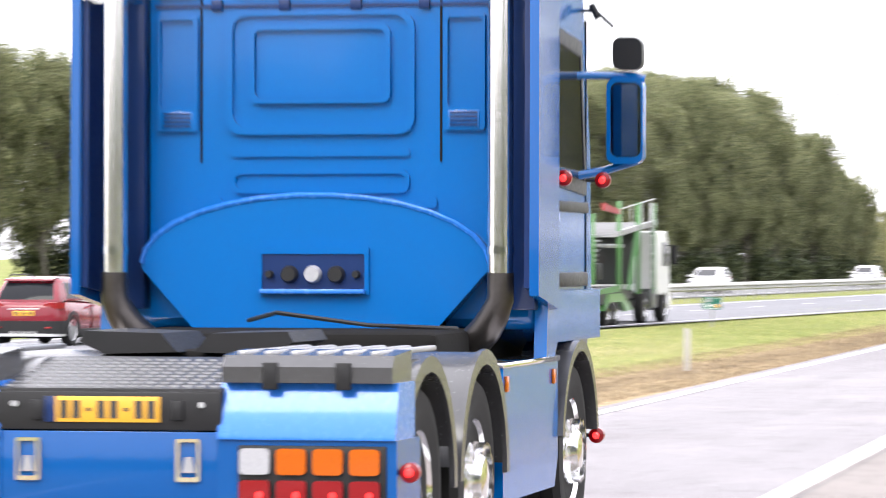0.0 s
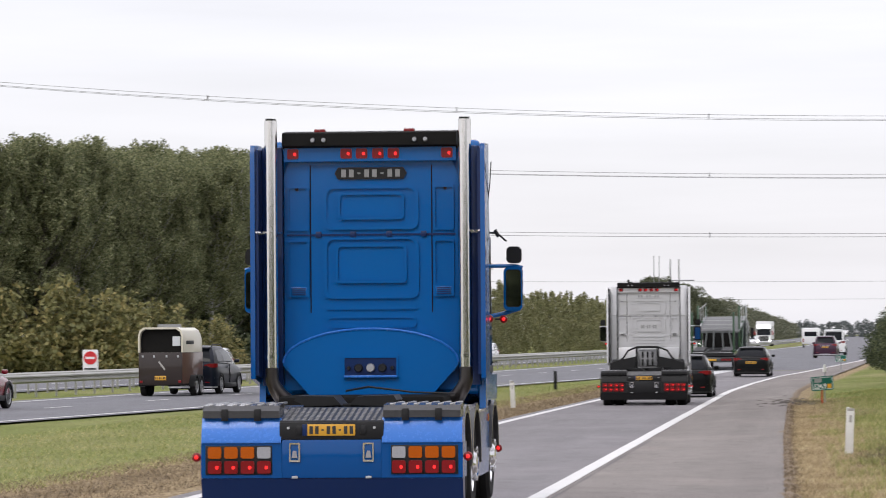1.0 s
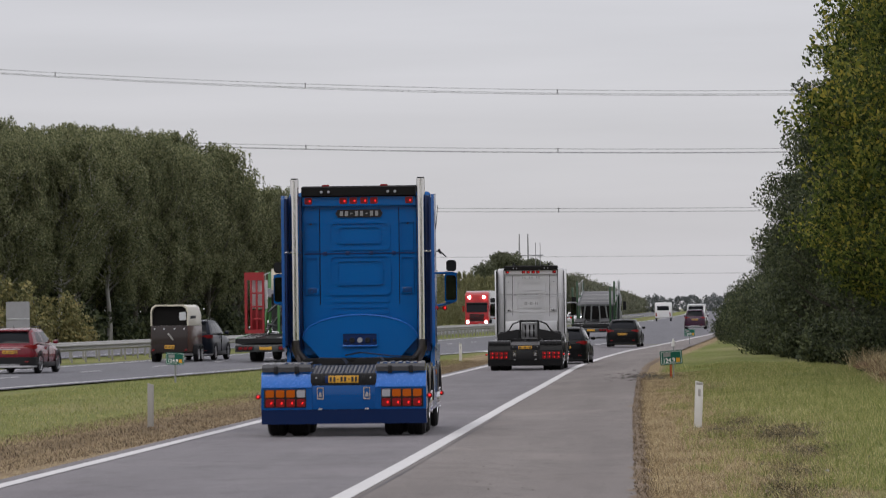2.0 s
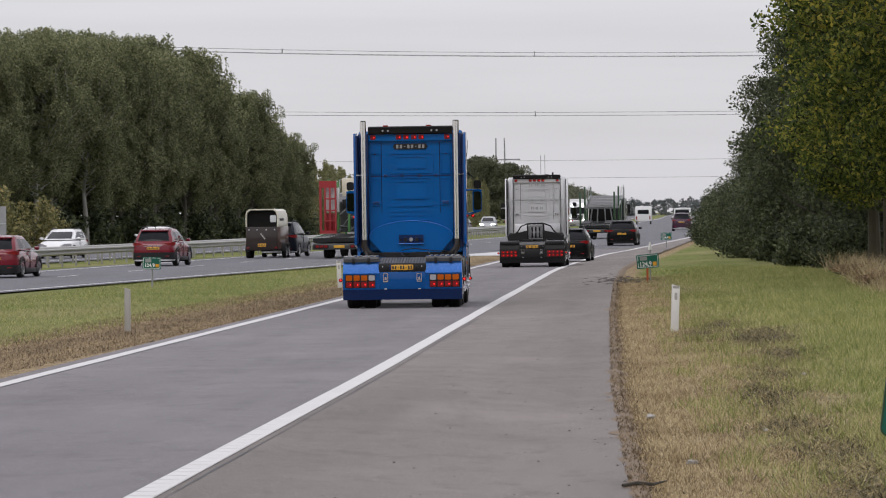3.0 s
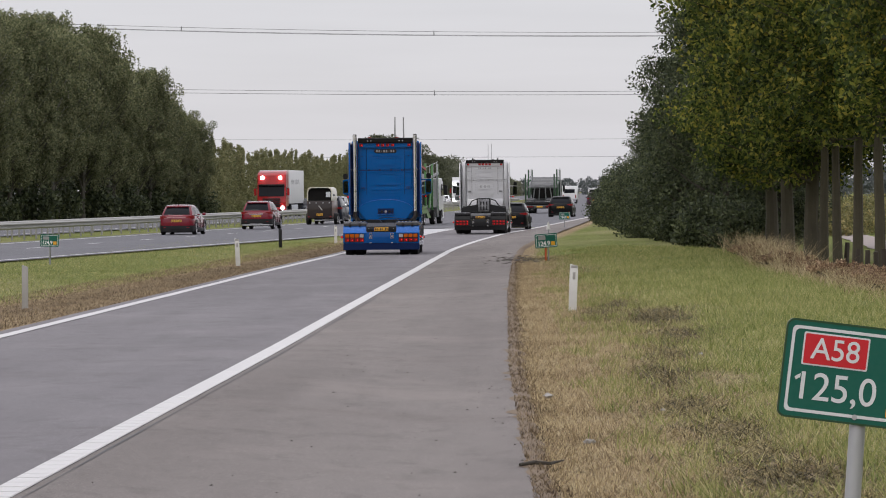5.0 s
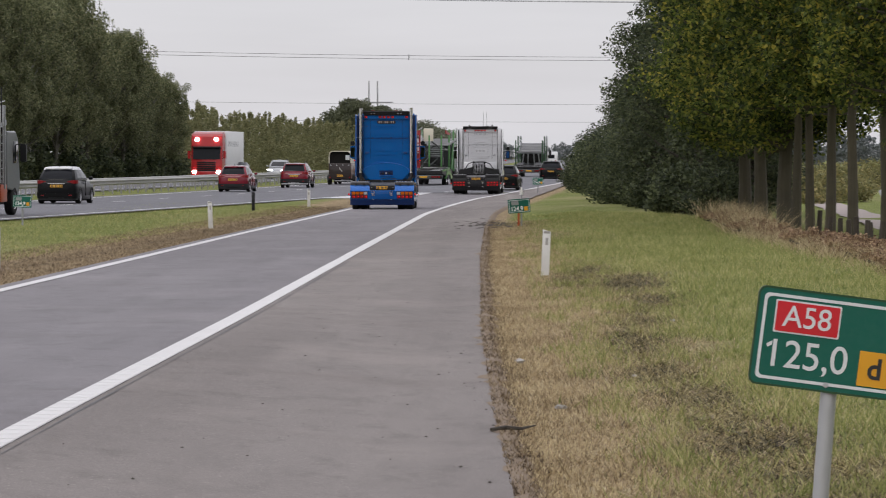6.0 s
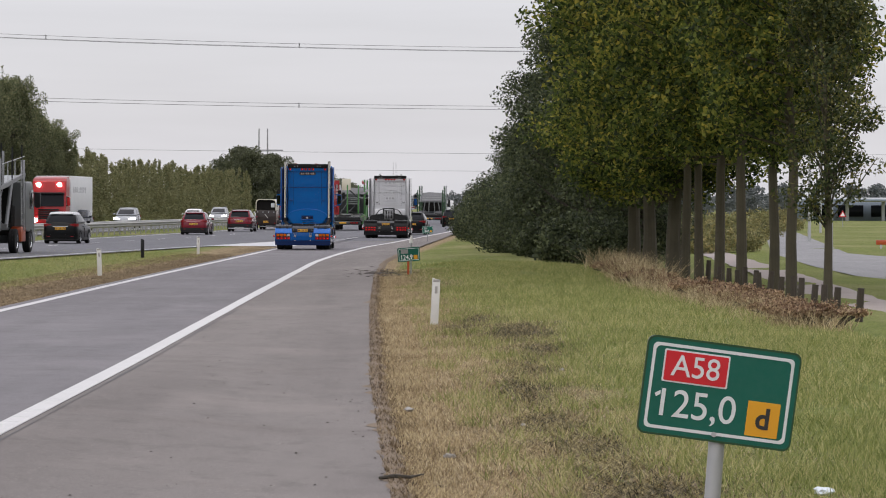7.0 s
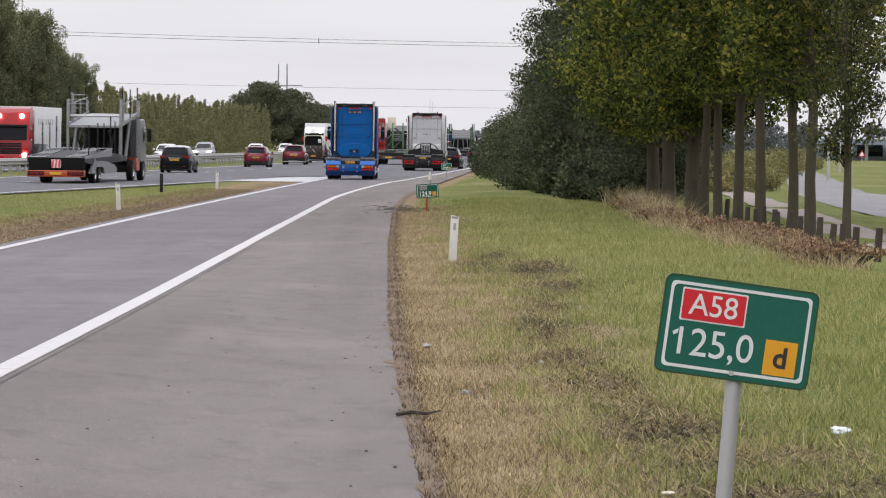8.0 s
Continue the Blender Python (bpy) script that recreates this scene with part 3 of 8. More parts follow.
def build_ground():
    xs = [-1500, -600, -300, -150, -90, -60] + [-50 + 2 * i for i in range(20)] + [-10 + 0.5 * i for i in range(16)] + [-2 + 0.2 * i for i in range(30)] + [4 + 0.5 * i for i in range(13)] + [11, 12, 13, 15, 18, 22, 28, 36, 50, 80, 150, 300, 600, 1500]
    ys = [-300, -120, -60, -30, -10] + [1.5 * i for i in range(0, 120)] + [180 + 5 * i for i in range(0, 50)] + [430, 460, 500, 560, 640, 760, 950, 1250, 1800, 2600, 4200]
    v, f = [], []
    for y in ys:
        for x in xs:
            v.append((x, y, ground_z(y) - 0.05 + crossfall(x, y) + verge_rise(x, y) + lump(x, y)))
    w = len(xs)
    for r in range(len(ys) - 1):
        for i in range(w - 1):
            f.append((r * w + i, r * w + i + 1, (r + 1) * w + i + 1, (r + 1) * w + i))
    me = mesh_from("ground", v, f, M["grass"], smooth=True)
    dry = me.attributes.new("dryness", "FLOAT", "POINT")
    vals = []
    for x, y, z in v:
        d, e = x - interp(y, PAVED_EDGE), interp(min(max(y, -60), 214), RAMP_LEFT) - x
        far = min(1.0, max(0.0, (y - 55) / 70))
        a = 1.05 - max(0, d - 1.0 + 0.75 * far) / (2.2 - 1.5 * far) if d > -0.6 and y < 300 else 0.0
        b = 1.25 - max(0, e - 2.3) / 1.5 if e > -0.6 and y < 230 else 0.0
        vals.append(max(0.0, a, b) * 0.95)
    dry.data.foreach_set("value", vals)
    torn = me.attributes.new("dug", "FLOAT", "POINT")
    torn.data.foreach_set("value", [0.85 * dug_at(x, y) if -3 < x < 5 and 10 < y < 130 else max(0.0, 0.55 - abs(interp(min(max(y, -60), 214), RAMP_LEFT) - 1.9 - x) / 2.6) if -16 < x < -5 else 0.0 for x, y, z in v])
    tagged(new("ground", me), "uneven green and straw-coloured grass verge", "ground", kind="structure")


build_ground()
band("road_ramp", lambda y: ramp_left(y) - 0.35, lambda y: right_line(y) + 0.05, -60, 214, 0.0, M["asphalt"], 6, "smooth grey asphalt slip road", "road")
band("road_shoulder", lambda y: right_line(y) + 0.05, lambda y: interp(y, PAVED_EDGE), -60, 420, 0.0, M["shoulder"], 4, "brownish-grey asphalt hard shoulder with crumbling edge", "road", jag=0.04)
band("road_motorway", lambda y: left_line(y) - 0.9, lambda y: (mway_right(y) + 0.5) if y < 214 else right_line(y) + 0.05, -60, 2600, 0.0, M["mway"], 8, "grey asphalt motorway carriageway", "road")
band("road_opposite", lambda y: left_line(y) - 18.5, lambda y: left_line(y) - 6.6, -60, 2600, 0.0, M["mway"], 4, "grey asphalt opposite carriageway of the motorway", "road")
band("road_side", lambda y: interp(y, [(104, 15.4), (124, 13.6), (145, 14.2), (185, 16.2), (350, 30), (480, 41.5)]), lambda y: interp(y, [(104, 60), (128, 50), (146, 26), (160, 20.8), (185, 19.8), (350, 32.6), (480, 44.5)]), 104, 480, -0.19, M["side_road"], 3, "pale grey parallel side road", "road")


band("footpath", lambda y: interp(y, [(55, 7.9), (84, 8.75), (123, 10.4), (193, 13.0)]), lambda y: interp(y, [(55, 9.6), (84, 10.4), (123, 12.0), (193, 14.4)]), 55, 195, -0.19, M["path"], 2, "tan gravel footpath behind the avenue", "path", jag=0.08)


def gore_shape():
    return band("gore_marking", lambda y: mway_right(y) + 0.25, lambda y: ramp_left(y) - 0.1, 186, 216, 0.012, M["gore"], 2, "worn white painted gore between the carriageways", "road marking")


def line_band(name, curve, half, y0, y1, label):
    return band(name, lambda y: curve(y) - half, lambda y: curve(y) + half, y0, y1, 0.008, M["white_line"], 1, label, "road marking", jag=0.006)


gore_shape()
line_band("edge_line_ramp_left", ramp_left, 0.1, -40, 214, "solid white edge line of the slip road")
line_band("edge_line_ramp_right", lambda y: right_line(y) + 0.03, 0.11, 72, 1000, "broad white edge line along the shoulder")
line_band("edge_line_motorway_left", left_line, 0.11, -40, 2000, "solid white edge line beside the central reserve")
line_band("edge_line_motorway_right", mway_right, 0.11, -40, 214, "solid white edge line of the motorway")
line_band("edge_line_opposite", lambda y: left_line(y) - 8.0, 0.1, -40, 2000, "solid white edge line of the opposite carriageway")
band("bitumen_seam", lambda y: right_line(y) + 0.2, lambda y: right_line(y) + 0.225, 10, 75, 0.004, M["seal"], 1, "thin dark bitumen seam beside the edge line", "road seam", jag=0.012)


def dashes():
    v, f = [], []
    for y in range(-20, 420, 12):
        for u, c in ((3.0, lambda q: left_line(q) + 4.05), (3.0, lambda q: left_line(q) - 12.3)):
            k = len(v)
            v += [(c(y) - 0.08, y, ground_z(y) + 0.008), (c(y) + 0.08, y, ground_z(y) + 0.008), (c(y + u) + 0.08, y + u, ground_z(y + u) + 0.008), (c(y + u) - 0.08, y + u, ground_z(y + u) + 0.008)]
            f.append((k, k + 1, k + 2, k + 3))
    for y in range(218, 600, 3):
        if y % 6 == 2:
            c = lambda q: right_line(q) - 3.7
            k = len(v)
            v += [(c(y) - 0.15, y, ground_z(y) + 0.008), (c(y) + 0.15, y, ground_z(y) + 0.008), (c(y + 2.4) + 0.15, y + 2.4, ground_z(y + 2.4) + 0.008), (c(y + 2.4) - 0.15, y + 2.4, ground_z(y + 2.4) + 0.008)]
            f.append((k, k + 1, k + 2, k + 3))
    tagged(new("lane_dashes", mesh_from("lane_dashes", v, f, M["white_line"])), "broken white lane lines", "road marking", kind="structure")


dashes()
# soil and weeds that creep over the crumbling edge of the asphalt
def soil_strip():
    v, f = [], []
    y = 8.0
    while y < 180:
        e, z = interp(y, PAVED_EDGE), ground_z(y)
        a = 0.02 + 0.07 * noise.noise(Vector((y * 1.3, 0, 7))) + 0.05 * noise.noise(Vector((y * 5.1, 3, 7)))
        b = 0.03 + 0.1 * noise.noise(Vector((y * 0.9, 9, 7)))
        h = 0.012 * noise.noise(Vector((y * 3.1, 5, 2)))
        v += [(e - max(0.0, a * 1.8), y, z + 0.004), (e + 0.03, y, z + 0.008 + h), (e + 0.06 + max(0, b), y, z - 0.012 + h), (e + 0.13 + max(0, b), y, z - 0.065)]
        y += 0.3 if y < 80 else 1.5
    for r in range(len(v) // 4 - 1):
        for k in range(3):
            f.append((4 * r + k, 4 * r + k + 1, 4 * r + k + 5, 4 * r + k + 4))
    tagged(new("soil_strip", mesh_from("soil_strip", v, f, M["soil"], smooth=True)), "dark soil creeping over the crumbling asphalt edge", "soil strip", kind="structure")


soil_strip()


def ribbed_line():
    """The raised ribs of the broad edge line, one by one where it is near."""
    v, f = [], []
    y = -20.0
    while y < 72:
        a, b = y, y + 0.385
        i = len(v)
        for q in (a, b):
            c = right_line(q) + 0.03
            v += [on_road(c - 0.11, q, 0.006), on_road(c + 0.11, q, 0.006), on_road(c + 0.105, q + 0.01, 0.012), on_road(c - 0.105, q + 0.01, 0.012)]
        f += [(i, i + 1, i + 5, i + 4), (i + 3, i + 2, i + 6, i + 7), (i, i + 3, i + 7, i + 4), (i + 1, i + 5, i + 6, i + 2), (i, i + 1, i + 2, i + 3), (i + 4, i + 7, i + 6, i + 5)]
        y += 0.43
    tagged(new("edge_line_ribbed", mesh_from("edge_line_ribbed", v, f, M["white_line"])), "ribbed white edge line along the shoulder", "road marking", kind="structure")


ribbed_line()


# ---- tractor units ----
def ring_bm(outer, inner, y0, y1):
    """A raised frame between two outlines of equal length in the x-z plane."""
    bm = bmesh.new()
    k = len(outer)
    o0, o1 = [bm.verts.new((a, y0, b)) for a, b in outer], [bm.verts.new((a * 0.995, y1, b)) for a, b in outer]
    i0, i1 = [bm.verts.new((a, y0, b)) for a, b in inner], [bm.verts.new((a, y1, b)) for a, b in inner]
    for i in range(k):
        j = (i + 1) % k
        bm.faces.new((o0[i], o0[j], o1[j], o1[i]))
        bm.faces.new((o1[i], o1[j], i1[j], i1[i]))
        bm.faces.new((i1[i], i1[j], i0[j], i0[i]))
    return bm


def lathe(profile, seg=28, axis="x"):
    """Turns (along, radius) pairs round the x axis."""
    bm = bmesh.new()
    rings = []
    for a, r in profile:
        rings.append([bm.verts.new((a, r * math.cos(k * math.tau / seg), r * math.sin(k * math.tau / seg))) for k in range(seg)])
    for p, q in zip(rings, rings[1:]):
        for k in range(seg):
            bm.faces.new((p[k], p[(k + 1) % seg], q[(k + 1) % seg], q[k]))
    bm.faces.new(rings[0])
    bm.faces.new(rings[-1][::-1])
    return bm


def truck_wheel(parent, x, y, side, r=0.5, w=0.3, dual=False, bulge=False):
    """A lorry wheel with its outer face towards side (+1 or -1)."""
    wheel = empty("wheel", pose(x, y, r))
    wheel.parent = parent
    h = w / 2
    prof = [(-h * 0.75, r * 0.58), (-h, r * 0.75), (-h * 0.95, r * 0.93), (-h * 0.7, r), (-h * 0.3, r), (-h * 0.28, r * 0.975), (-h * 0.2, r * 0.975), (-h * 0.18, r), (h * 0.18, r), (h * 0.2, r * 0.975), (h * 0.28, r * 0.975), (h * 0.3, r), (h * 0.7, r), (h * 0.95, r * 0.93), (h, r * 0.75), (h * 0.75, r * 0.58)]
    part("tyre", lathe(prof, 36), M["rubber"], wheel)
    if dual:
        part("tyre", lathe(prof, 36), M["rubber"], wheel, at=pose(-side * (w + 0.05), 0, 0))
    d = 0.02 if bulge else -0.06
    rim = part("rim", lathe([(side * h * 0.7, r * 0.6), (side * h * 0.9, r * 0.59), (side * h * 0.6, r * 0.54), (side * (h * 0.6 + d), r * 0.36), (side * (h * 0.8 + d), r * 0.3), (side * (h * 1.1 + d), r * 0.2), (side * (h * 1.15 + d), r * 0.05)], 28), M["chrome"], wheel, "polished chrome rim")
    bm = bmesh.new()
    for k in range(10):
        a = k * math.tau / 10
        cy, cz = r * 0.33 * math.cos(a), r * 0.33 * math.sin(a)
        add_tube(bm, [(side * (h * 0.6 + d), cy, cz), (side * (h * 1.15 + d), cy, cz)], [0.022, 0.018], 6)
        cy, cz = r * 0.46 * math.cos(a + 0.3), r * 0.46 * math.sin(a + 0.3)
        add_tube(bm, [(side * (h * 0.55), cy, cz), (side * (h * 0.62), cy, cz)], [0.03, 0.03], 6)
    tagged(part("nut_ring", bm, M["chrome"], rim), kind="stuff")
    return wheel


def lamp_cell(parent, name, x, z, w, h, y, material, lit=True):
    c = part(name, add_prism(bmesh.new(), round_rect(x - w / 2, x + w / 2, z - h / 2, z + h / 2, 0.018, 2), y - 0.012, y + 0.03), material, parent)
    if lit:
        part("bulb", add_prism(bmesh.new(), round_rect(x + 0.008, x + 0.038, z - 0.02, z + 0.014, 0.012, 2), y - 0.015, y), M["tail_lit"], c)
    return c


def number_bars(parent, x, y, z, w, h, material, n=8, flip=False):
    """Plain bars where a registration is lettered."""
    for i in range(n):
        a, b, k = (0.3, 0.7, 0.06) if i in (2, 5) else (0.2, 0.8, 0.3)
        part("registration_bar", box(x - w / 2 + w * (i + a) / n, x - w / 2 + w * (i + b) / n, y - 0.004, y, z - h * k, z + h * k), material, parent, smooth=False)


def side_marker(parent, x, y, z):
    s = 1 if x > 0 else -1
    stalk = part("marker_stalk", tube([(x - s * 0.1, y, z), (x, y, z)], 0.012, 6), M["black"], parent)
    part("marker_lamp", lathe([(-0.03, 0.03), (-0.02, 0.045), (0.02, 0.045), (0.03, 0.03)], 14), M["tail_red"], stalk, "round red marker lamp", at=pose(x, y, z, 0, 0, 90))
    part("marker_glow", lathe([(-0.012, 0.012), (0.0, 0.02), (0.008, 0.012)], 10), M["tail_lit"], stalk, at=pose(x, y - 0.036, z, 0, 0, 90))


def back_wall(cab, c, y, fancy):
    """Pressed rear wall of a high sleeper cab, facing back."""
    part("rear_wall", add_prism(bmesh.new(), [(-0.96, 1.25), (0.96, 1.25), (0.96, 3.62), (0.9, 3.76), (-0.9, 3.76), (-0.96, 3.62)], y, y + 0.3), c, cab)
    for z0, z1, i0, i1, hw in ((3.01, 3.48, 3.12, 3.42, 0.37), (2.25, 2.92, 2.42, 2.85, 0.395)):
        f = part("pressed_frame", ring_bm(round_rect(-0.53, 0.53, z0, z1, 0.09), round_rect(-0.49, 0.49, z0 + 0.04, z1 - 0.02, 0.08), y, y - 0.032), c, cab)
        p = part("pressed_panel", ring_bm(round_rect(-hw, hw, i0, i1, 0.05), round_rect(-hw + 0.03, hw - 0.03, i0 + 0.03, i1 - 0.03, 0.04), y, y - 0.036), c, cab)
        part("panel_field", add_prism(bmesh.new(), round_rect(-hw + 0.035, hw - 0.035, i0 + 0.035, i1 - 0.035, 0.035), y - 0.006, y + 0.01), c, p)
    for s in (-1, 1):
        part("side_pressing", ring_bm(round_rect(min(s * 0.69, s * 0.92), max(s * 0.69, s * 0.92), 2.27, 2.9, 0.02), round_rect(min(s * 0.71, s * 0.9), max(s * 0.71, s * 0.9), 2.4, 2.88, 0.02), y, y - 0.03), c, cab)
        part("side_pressing", ring_bm(round_rect(min(s * 0.69, s * 0.92), max(s * 0.69, s * 0.92), 3.0, 3.5, 0.02), round_rect(min(s * 0.71, s * 0.9), max(s * 0.71, s * 0.9), 3.03, 3.47, 0.02), y, y - 0.03), c, cab)
        v = part("air_vent", box(s * 0.8 - 0.09, s * 0.8 + 0.09, y - 0.035, y, 2.28, 2.38, 0.008), c, cab)
        bm = bmesh.new()
        for k in range(4):
            add_box(bm, s * 0.8 - 0.075, s * 0.8 + 0.075, y - 0.042, y - 0.03, 2.295 + k * 0.022, 2.305 + k * 0.022)
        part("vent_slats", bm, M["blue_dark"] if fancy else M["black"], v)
        part("seam", box(s * 0.67 - 0.006, s * 0.67 + 0.006, y - 0.006, y, 2.1, 3.72), M["black_mat"], cab)
        part("catch", add_prism(bmesh.new(), round_rect(s * 0.6 - 0.05, s * 0.6 + 0.05, 1.85, 1.91, 0.02), y - 0.02, y), c, cab)
        part("plug", lathe([(-0.01, 0.02), (0.0, 0.02)], 10), M["black"], cab, at=pose(s * 0.82, y - 0.005, 3.46, 0, 0, 90))
    part("rib", add_prism(bmesh.new(), round_rect(-0.5, 0.5, 2.13, 2.175, 0.02), y - 0.02, y), c, cab)
    part("rib", ring_bm(round_rect(-0.5, 0.5, 1.93, 2.06, 0.05), round_rect(-0.475, 0.475, 1.955, 2.035, 0.035), y, y - 0.02), c, cab)
    bm = bmesh.new()
    add_box(bm, -0.93, 0.93, y - 0.012, y, 2.945, 2.965)
    for x in (-0.58, -0.2, 0.2, 0.58):
        add_box(bm, x - 0.03, x + 0.03, y - 0.03, y, 2.93, 2.99, 0.005)
    part("roof_joint", bm, M["blue_dark"] if fancy else M["steel_dull"], cab)


def tractor(name, c, light, deck, fancy, label):
    t = empty(name, label=label, category="tractor unit")
    dark = M["black"]
    # cab shell
    cab = part("cab", add_prism(bmesh.new(), [(4.15, 1.2), (5.75, 1.0), (5.95, 1.3), (5.9, 2.2), (5.7, 2.9), (5.5, 3.55), (5.2, 3.9), (4.2, 4.0), (4.15, 3.7)], -1.2, 1.2, "x"), c, t)
    bmesh_bevel(cab, 0.06)
    back_wall(cab, c, 4.1, fancy)
    # roof fairing and lamp bar
    part("roof_fairing", add_prism(bmesh.new(), [(3.9, 3.93), (3.92, 4.07), (4.2, 4.1), (5.2, 3.98), (5.3, 3.88), (4.05, 3.9)], -0.96, 0.96, "x"), M["black_mat"], cab)
    bar = part("lamp_bar", add_prism(bmesh.new(), [(-0.95, 3.76), (0.95, 3.76), (0.95, 3.93), (-0.95, 3.93)], 4.0, 4.1), c, cab)
    for x in (-0.85, -0.26, -0.09, 0.09, 0.26, 0.85):
        lamp_cell(bar, "roof_lamp", x, 3.845, 0.125, 0.11, 4.0, M["tail_red"])
    for x in (-0.62, -0.5, 0.5, 0.62):
        part("spot_lamp", lathe([(-0.03, 0.02), (0.0, 0.028), (0.03, 0.02)], 10), M["clear"], cab, at=pose(x, 3.89, 3.99, 0, 0, 90))
    for x in (-0.57, 0.42):
        part("beacon_base", box(x - 0.06, x + 0.06, 4.15, 4.25, 4.08, 4.125, 0.01), M["tail_red"] if fancy else M["black"], cab)
    plate = part("name_plate", add_prism(bmesh.new(), [(-0.4, 3.63), (-0.36, 3.695), (0.36, 3.695), (0.4, 3.63), (0.36, 3.565), (-0.36, 3.565)], 4.07, 4.1), M["black"] if fancy else M["silver"], cab, "black plate with pale bars")
    number_bars(plate, 0, 4.07, 3.63, 0.68, 0.14, M["dark_text"] if fancy else M["steel_dull"])
    # curved lower panel with the connector box
    pts = [(0.965 * math.cos(radians(a)), 1.55 + 0.37 * math.sin(radians(a))) for a in range(0, 181, 12)]
    low = part("lower_panel", add_prism(bmesh.new(), pts + [(-0.965, 1.52), (-0.68, 1.2), (0.68, 1.2), (0.965, 1.52)], 3.94, 4.1), c, cab) if fancy else None
    if fancy:
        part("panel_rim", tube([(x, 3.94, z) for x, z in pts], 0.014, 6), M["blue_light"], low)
        part("connector_box", ring_bm(round_rect(-0.31, 0.31, 1.375, 1.64, 0.01), round_rect(-0.285, 0.285, 1.41, 1.6, 0.01), 3.94, 3.92), c, low)
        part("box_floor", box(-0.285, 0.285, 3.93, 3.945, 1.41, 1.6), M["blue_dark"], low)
        part("box_ledge", box(-0.29, 0.29, 3.88, 3.94, 1.385, 1.41, 0.005), M["blue_light"], low)
        for x, r, m in ((-0.24, 0.022, "black"), (-0.13, 0.048, "black"), (0.0, 0.05, "clear"), (0.13, 0.048, "black"), (0.24, 0.022, "black")):
            part("connector", lathe([(-0.03, r * 0.8), (0.0, r), (0.03, r)], 14), M[m], low, at=pose(x, 3.91, 1.49, 0, 0, 90))
    else:
        part("lower_wall", box(-0.95, 0.95, 4.02, 4.1, 1.2, 1.9, 0.03), c, cab)
        for s in (-1, 1):
            part("rear_frame", box(min(s * 0.965, s * 0.985), max(s * 0.955, s * 0.985), 3.99, 4.05, 1.5, 3.95, 0.01), M["dark_frame"], cab)
            part("air_tank", lathe([(-0.4, 0.1), (-0.36, 0.15), (0.36, 0.15), (0.4, 0.1)], 16), M["black"], t, at=pose(s * 0.72, 3.2, 1.35))
            part("hose_arch", tube([(s * 0.36, 2.9, 1.9), (s * 0.6, 3.0, 1.8), (s * 0.75, 3.1, 1.55), (s * 0.95, 3.2, 1.4)], 0.03, 8), M["black"], t)
        part("name_field", add_prism(bmesh.new(), round_rect(-0.3, 0.3, 2.45, 2.75, 0.03), 4.055, 4.075), M["silver"], cab)
        number_bars(cab, 0, 4.055, 2.6, 0.5, 0.2, M["dark_text"])
        part("catwalk_frame", ring_bm(round_rect(-0.36, 0.36, 1.2, 1.95, 0.05), round_rect(-0.29, 0.29, 1.2, 1.87, 0.04), 2.9, 2.8), M["black"], t)
        g = part("gearbox_grid", box(-0.28, 0.28, 2.95, 3.05, 1.25, 1.84, 0.02), M["steel_dull"], t)
        for x in (-0.15, 0.0, 0.15):
            part("hose_coil", tube([(x, 2.93 - 0.05 * math.sin(k), 1.3 + 0.05 * k) for k in range(10)], 0.03, 6), M["black"], g)
        for s in (-1, 1):
            part("rear_shoulder", add_prism(bmesh.new(), [(s * 0.36, 1.2), (s * 1.15, 1.15), (s * 1.15, 1.38), (s * 0.8, 1.5), (s * 0.36, 1.6)], 2.7, 3.0), M["black"], t)
    # side fairings
    for s in (-1, 1):
        # added filler; on the blue cab its dark tone is the gap's shade
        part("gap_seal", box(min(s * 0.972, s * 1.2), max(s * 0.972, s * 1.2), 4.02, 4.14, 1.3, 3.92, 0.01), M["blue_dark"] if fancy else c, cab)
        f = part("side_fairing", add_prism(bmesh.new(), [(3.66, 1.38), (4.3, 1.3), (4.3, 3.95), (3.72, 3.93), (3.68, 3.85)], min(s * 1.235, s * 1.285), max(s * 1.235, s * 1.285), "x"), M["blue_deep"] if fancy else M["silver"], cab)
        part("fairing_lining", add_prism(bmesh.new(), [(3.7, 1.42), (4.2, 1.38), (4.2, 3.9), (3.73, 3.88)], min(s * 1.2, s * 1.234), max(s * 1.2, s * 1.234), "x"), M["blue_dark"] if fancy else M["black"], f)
        part("fairing_clip", tube([(s * 1.22, 3.67, 2.98), (s * 0.98, 4.0, 2.98)], 0.012, 6), M["chrome"], f)
        part("door_glass", add_prism(bmesh.new(), [(4.5, 2.05), (5.6, 2.0), (5.45, 2.75), (4.55, 2.8)], min(s * 1.195, s * 1.207), max(s * 1.195, s * 1.207), "x"), M["glass"], cab)
        part("window_frame", ring_bm([(a, z) for a, z in ((4.44, 1.99), (5.68, 1.94), (5.5, 2.82), (4.48, 2.87))], [(4.52, 2.07), (5.58, 2.02), (5.43, 2.73), (4.57, 2.78)], s * 1.195, s * 1.212), M["black"], cab, at=Matrix(((0, 1, 0, 0), (1, 0, 0, 0), (0, 0, 1, 0), (0, 0, 0, 1))))
        part("belt_trim", box(min(s * 1.195, s * 1.214), max(s * 1.195, s * 1.214), 4.3, 5.72, 1.84, 1.9, 0.005), M["black"], cab)
        for y in (4.4, 5.66):
            part("door_seam", box(min(s * 1.19, s * 1.206), max(s * 1.19, s * 1.206), y, y + 0.02, 1.2, 2.95), M["black_mat"], cab)
        part("door_step", box(min(s * 1.19, s * 1.23), max(s * 1.19, s * 1.23), 4.45, 5.6, 1.42, 1.5, 0.01), M["black"], cab)
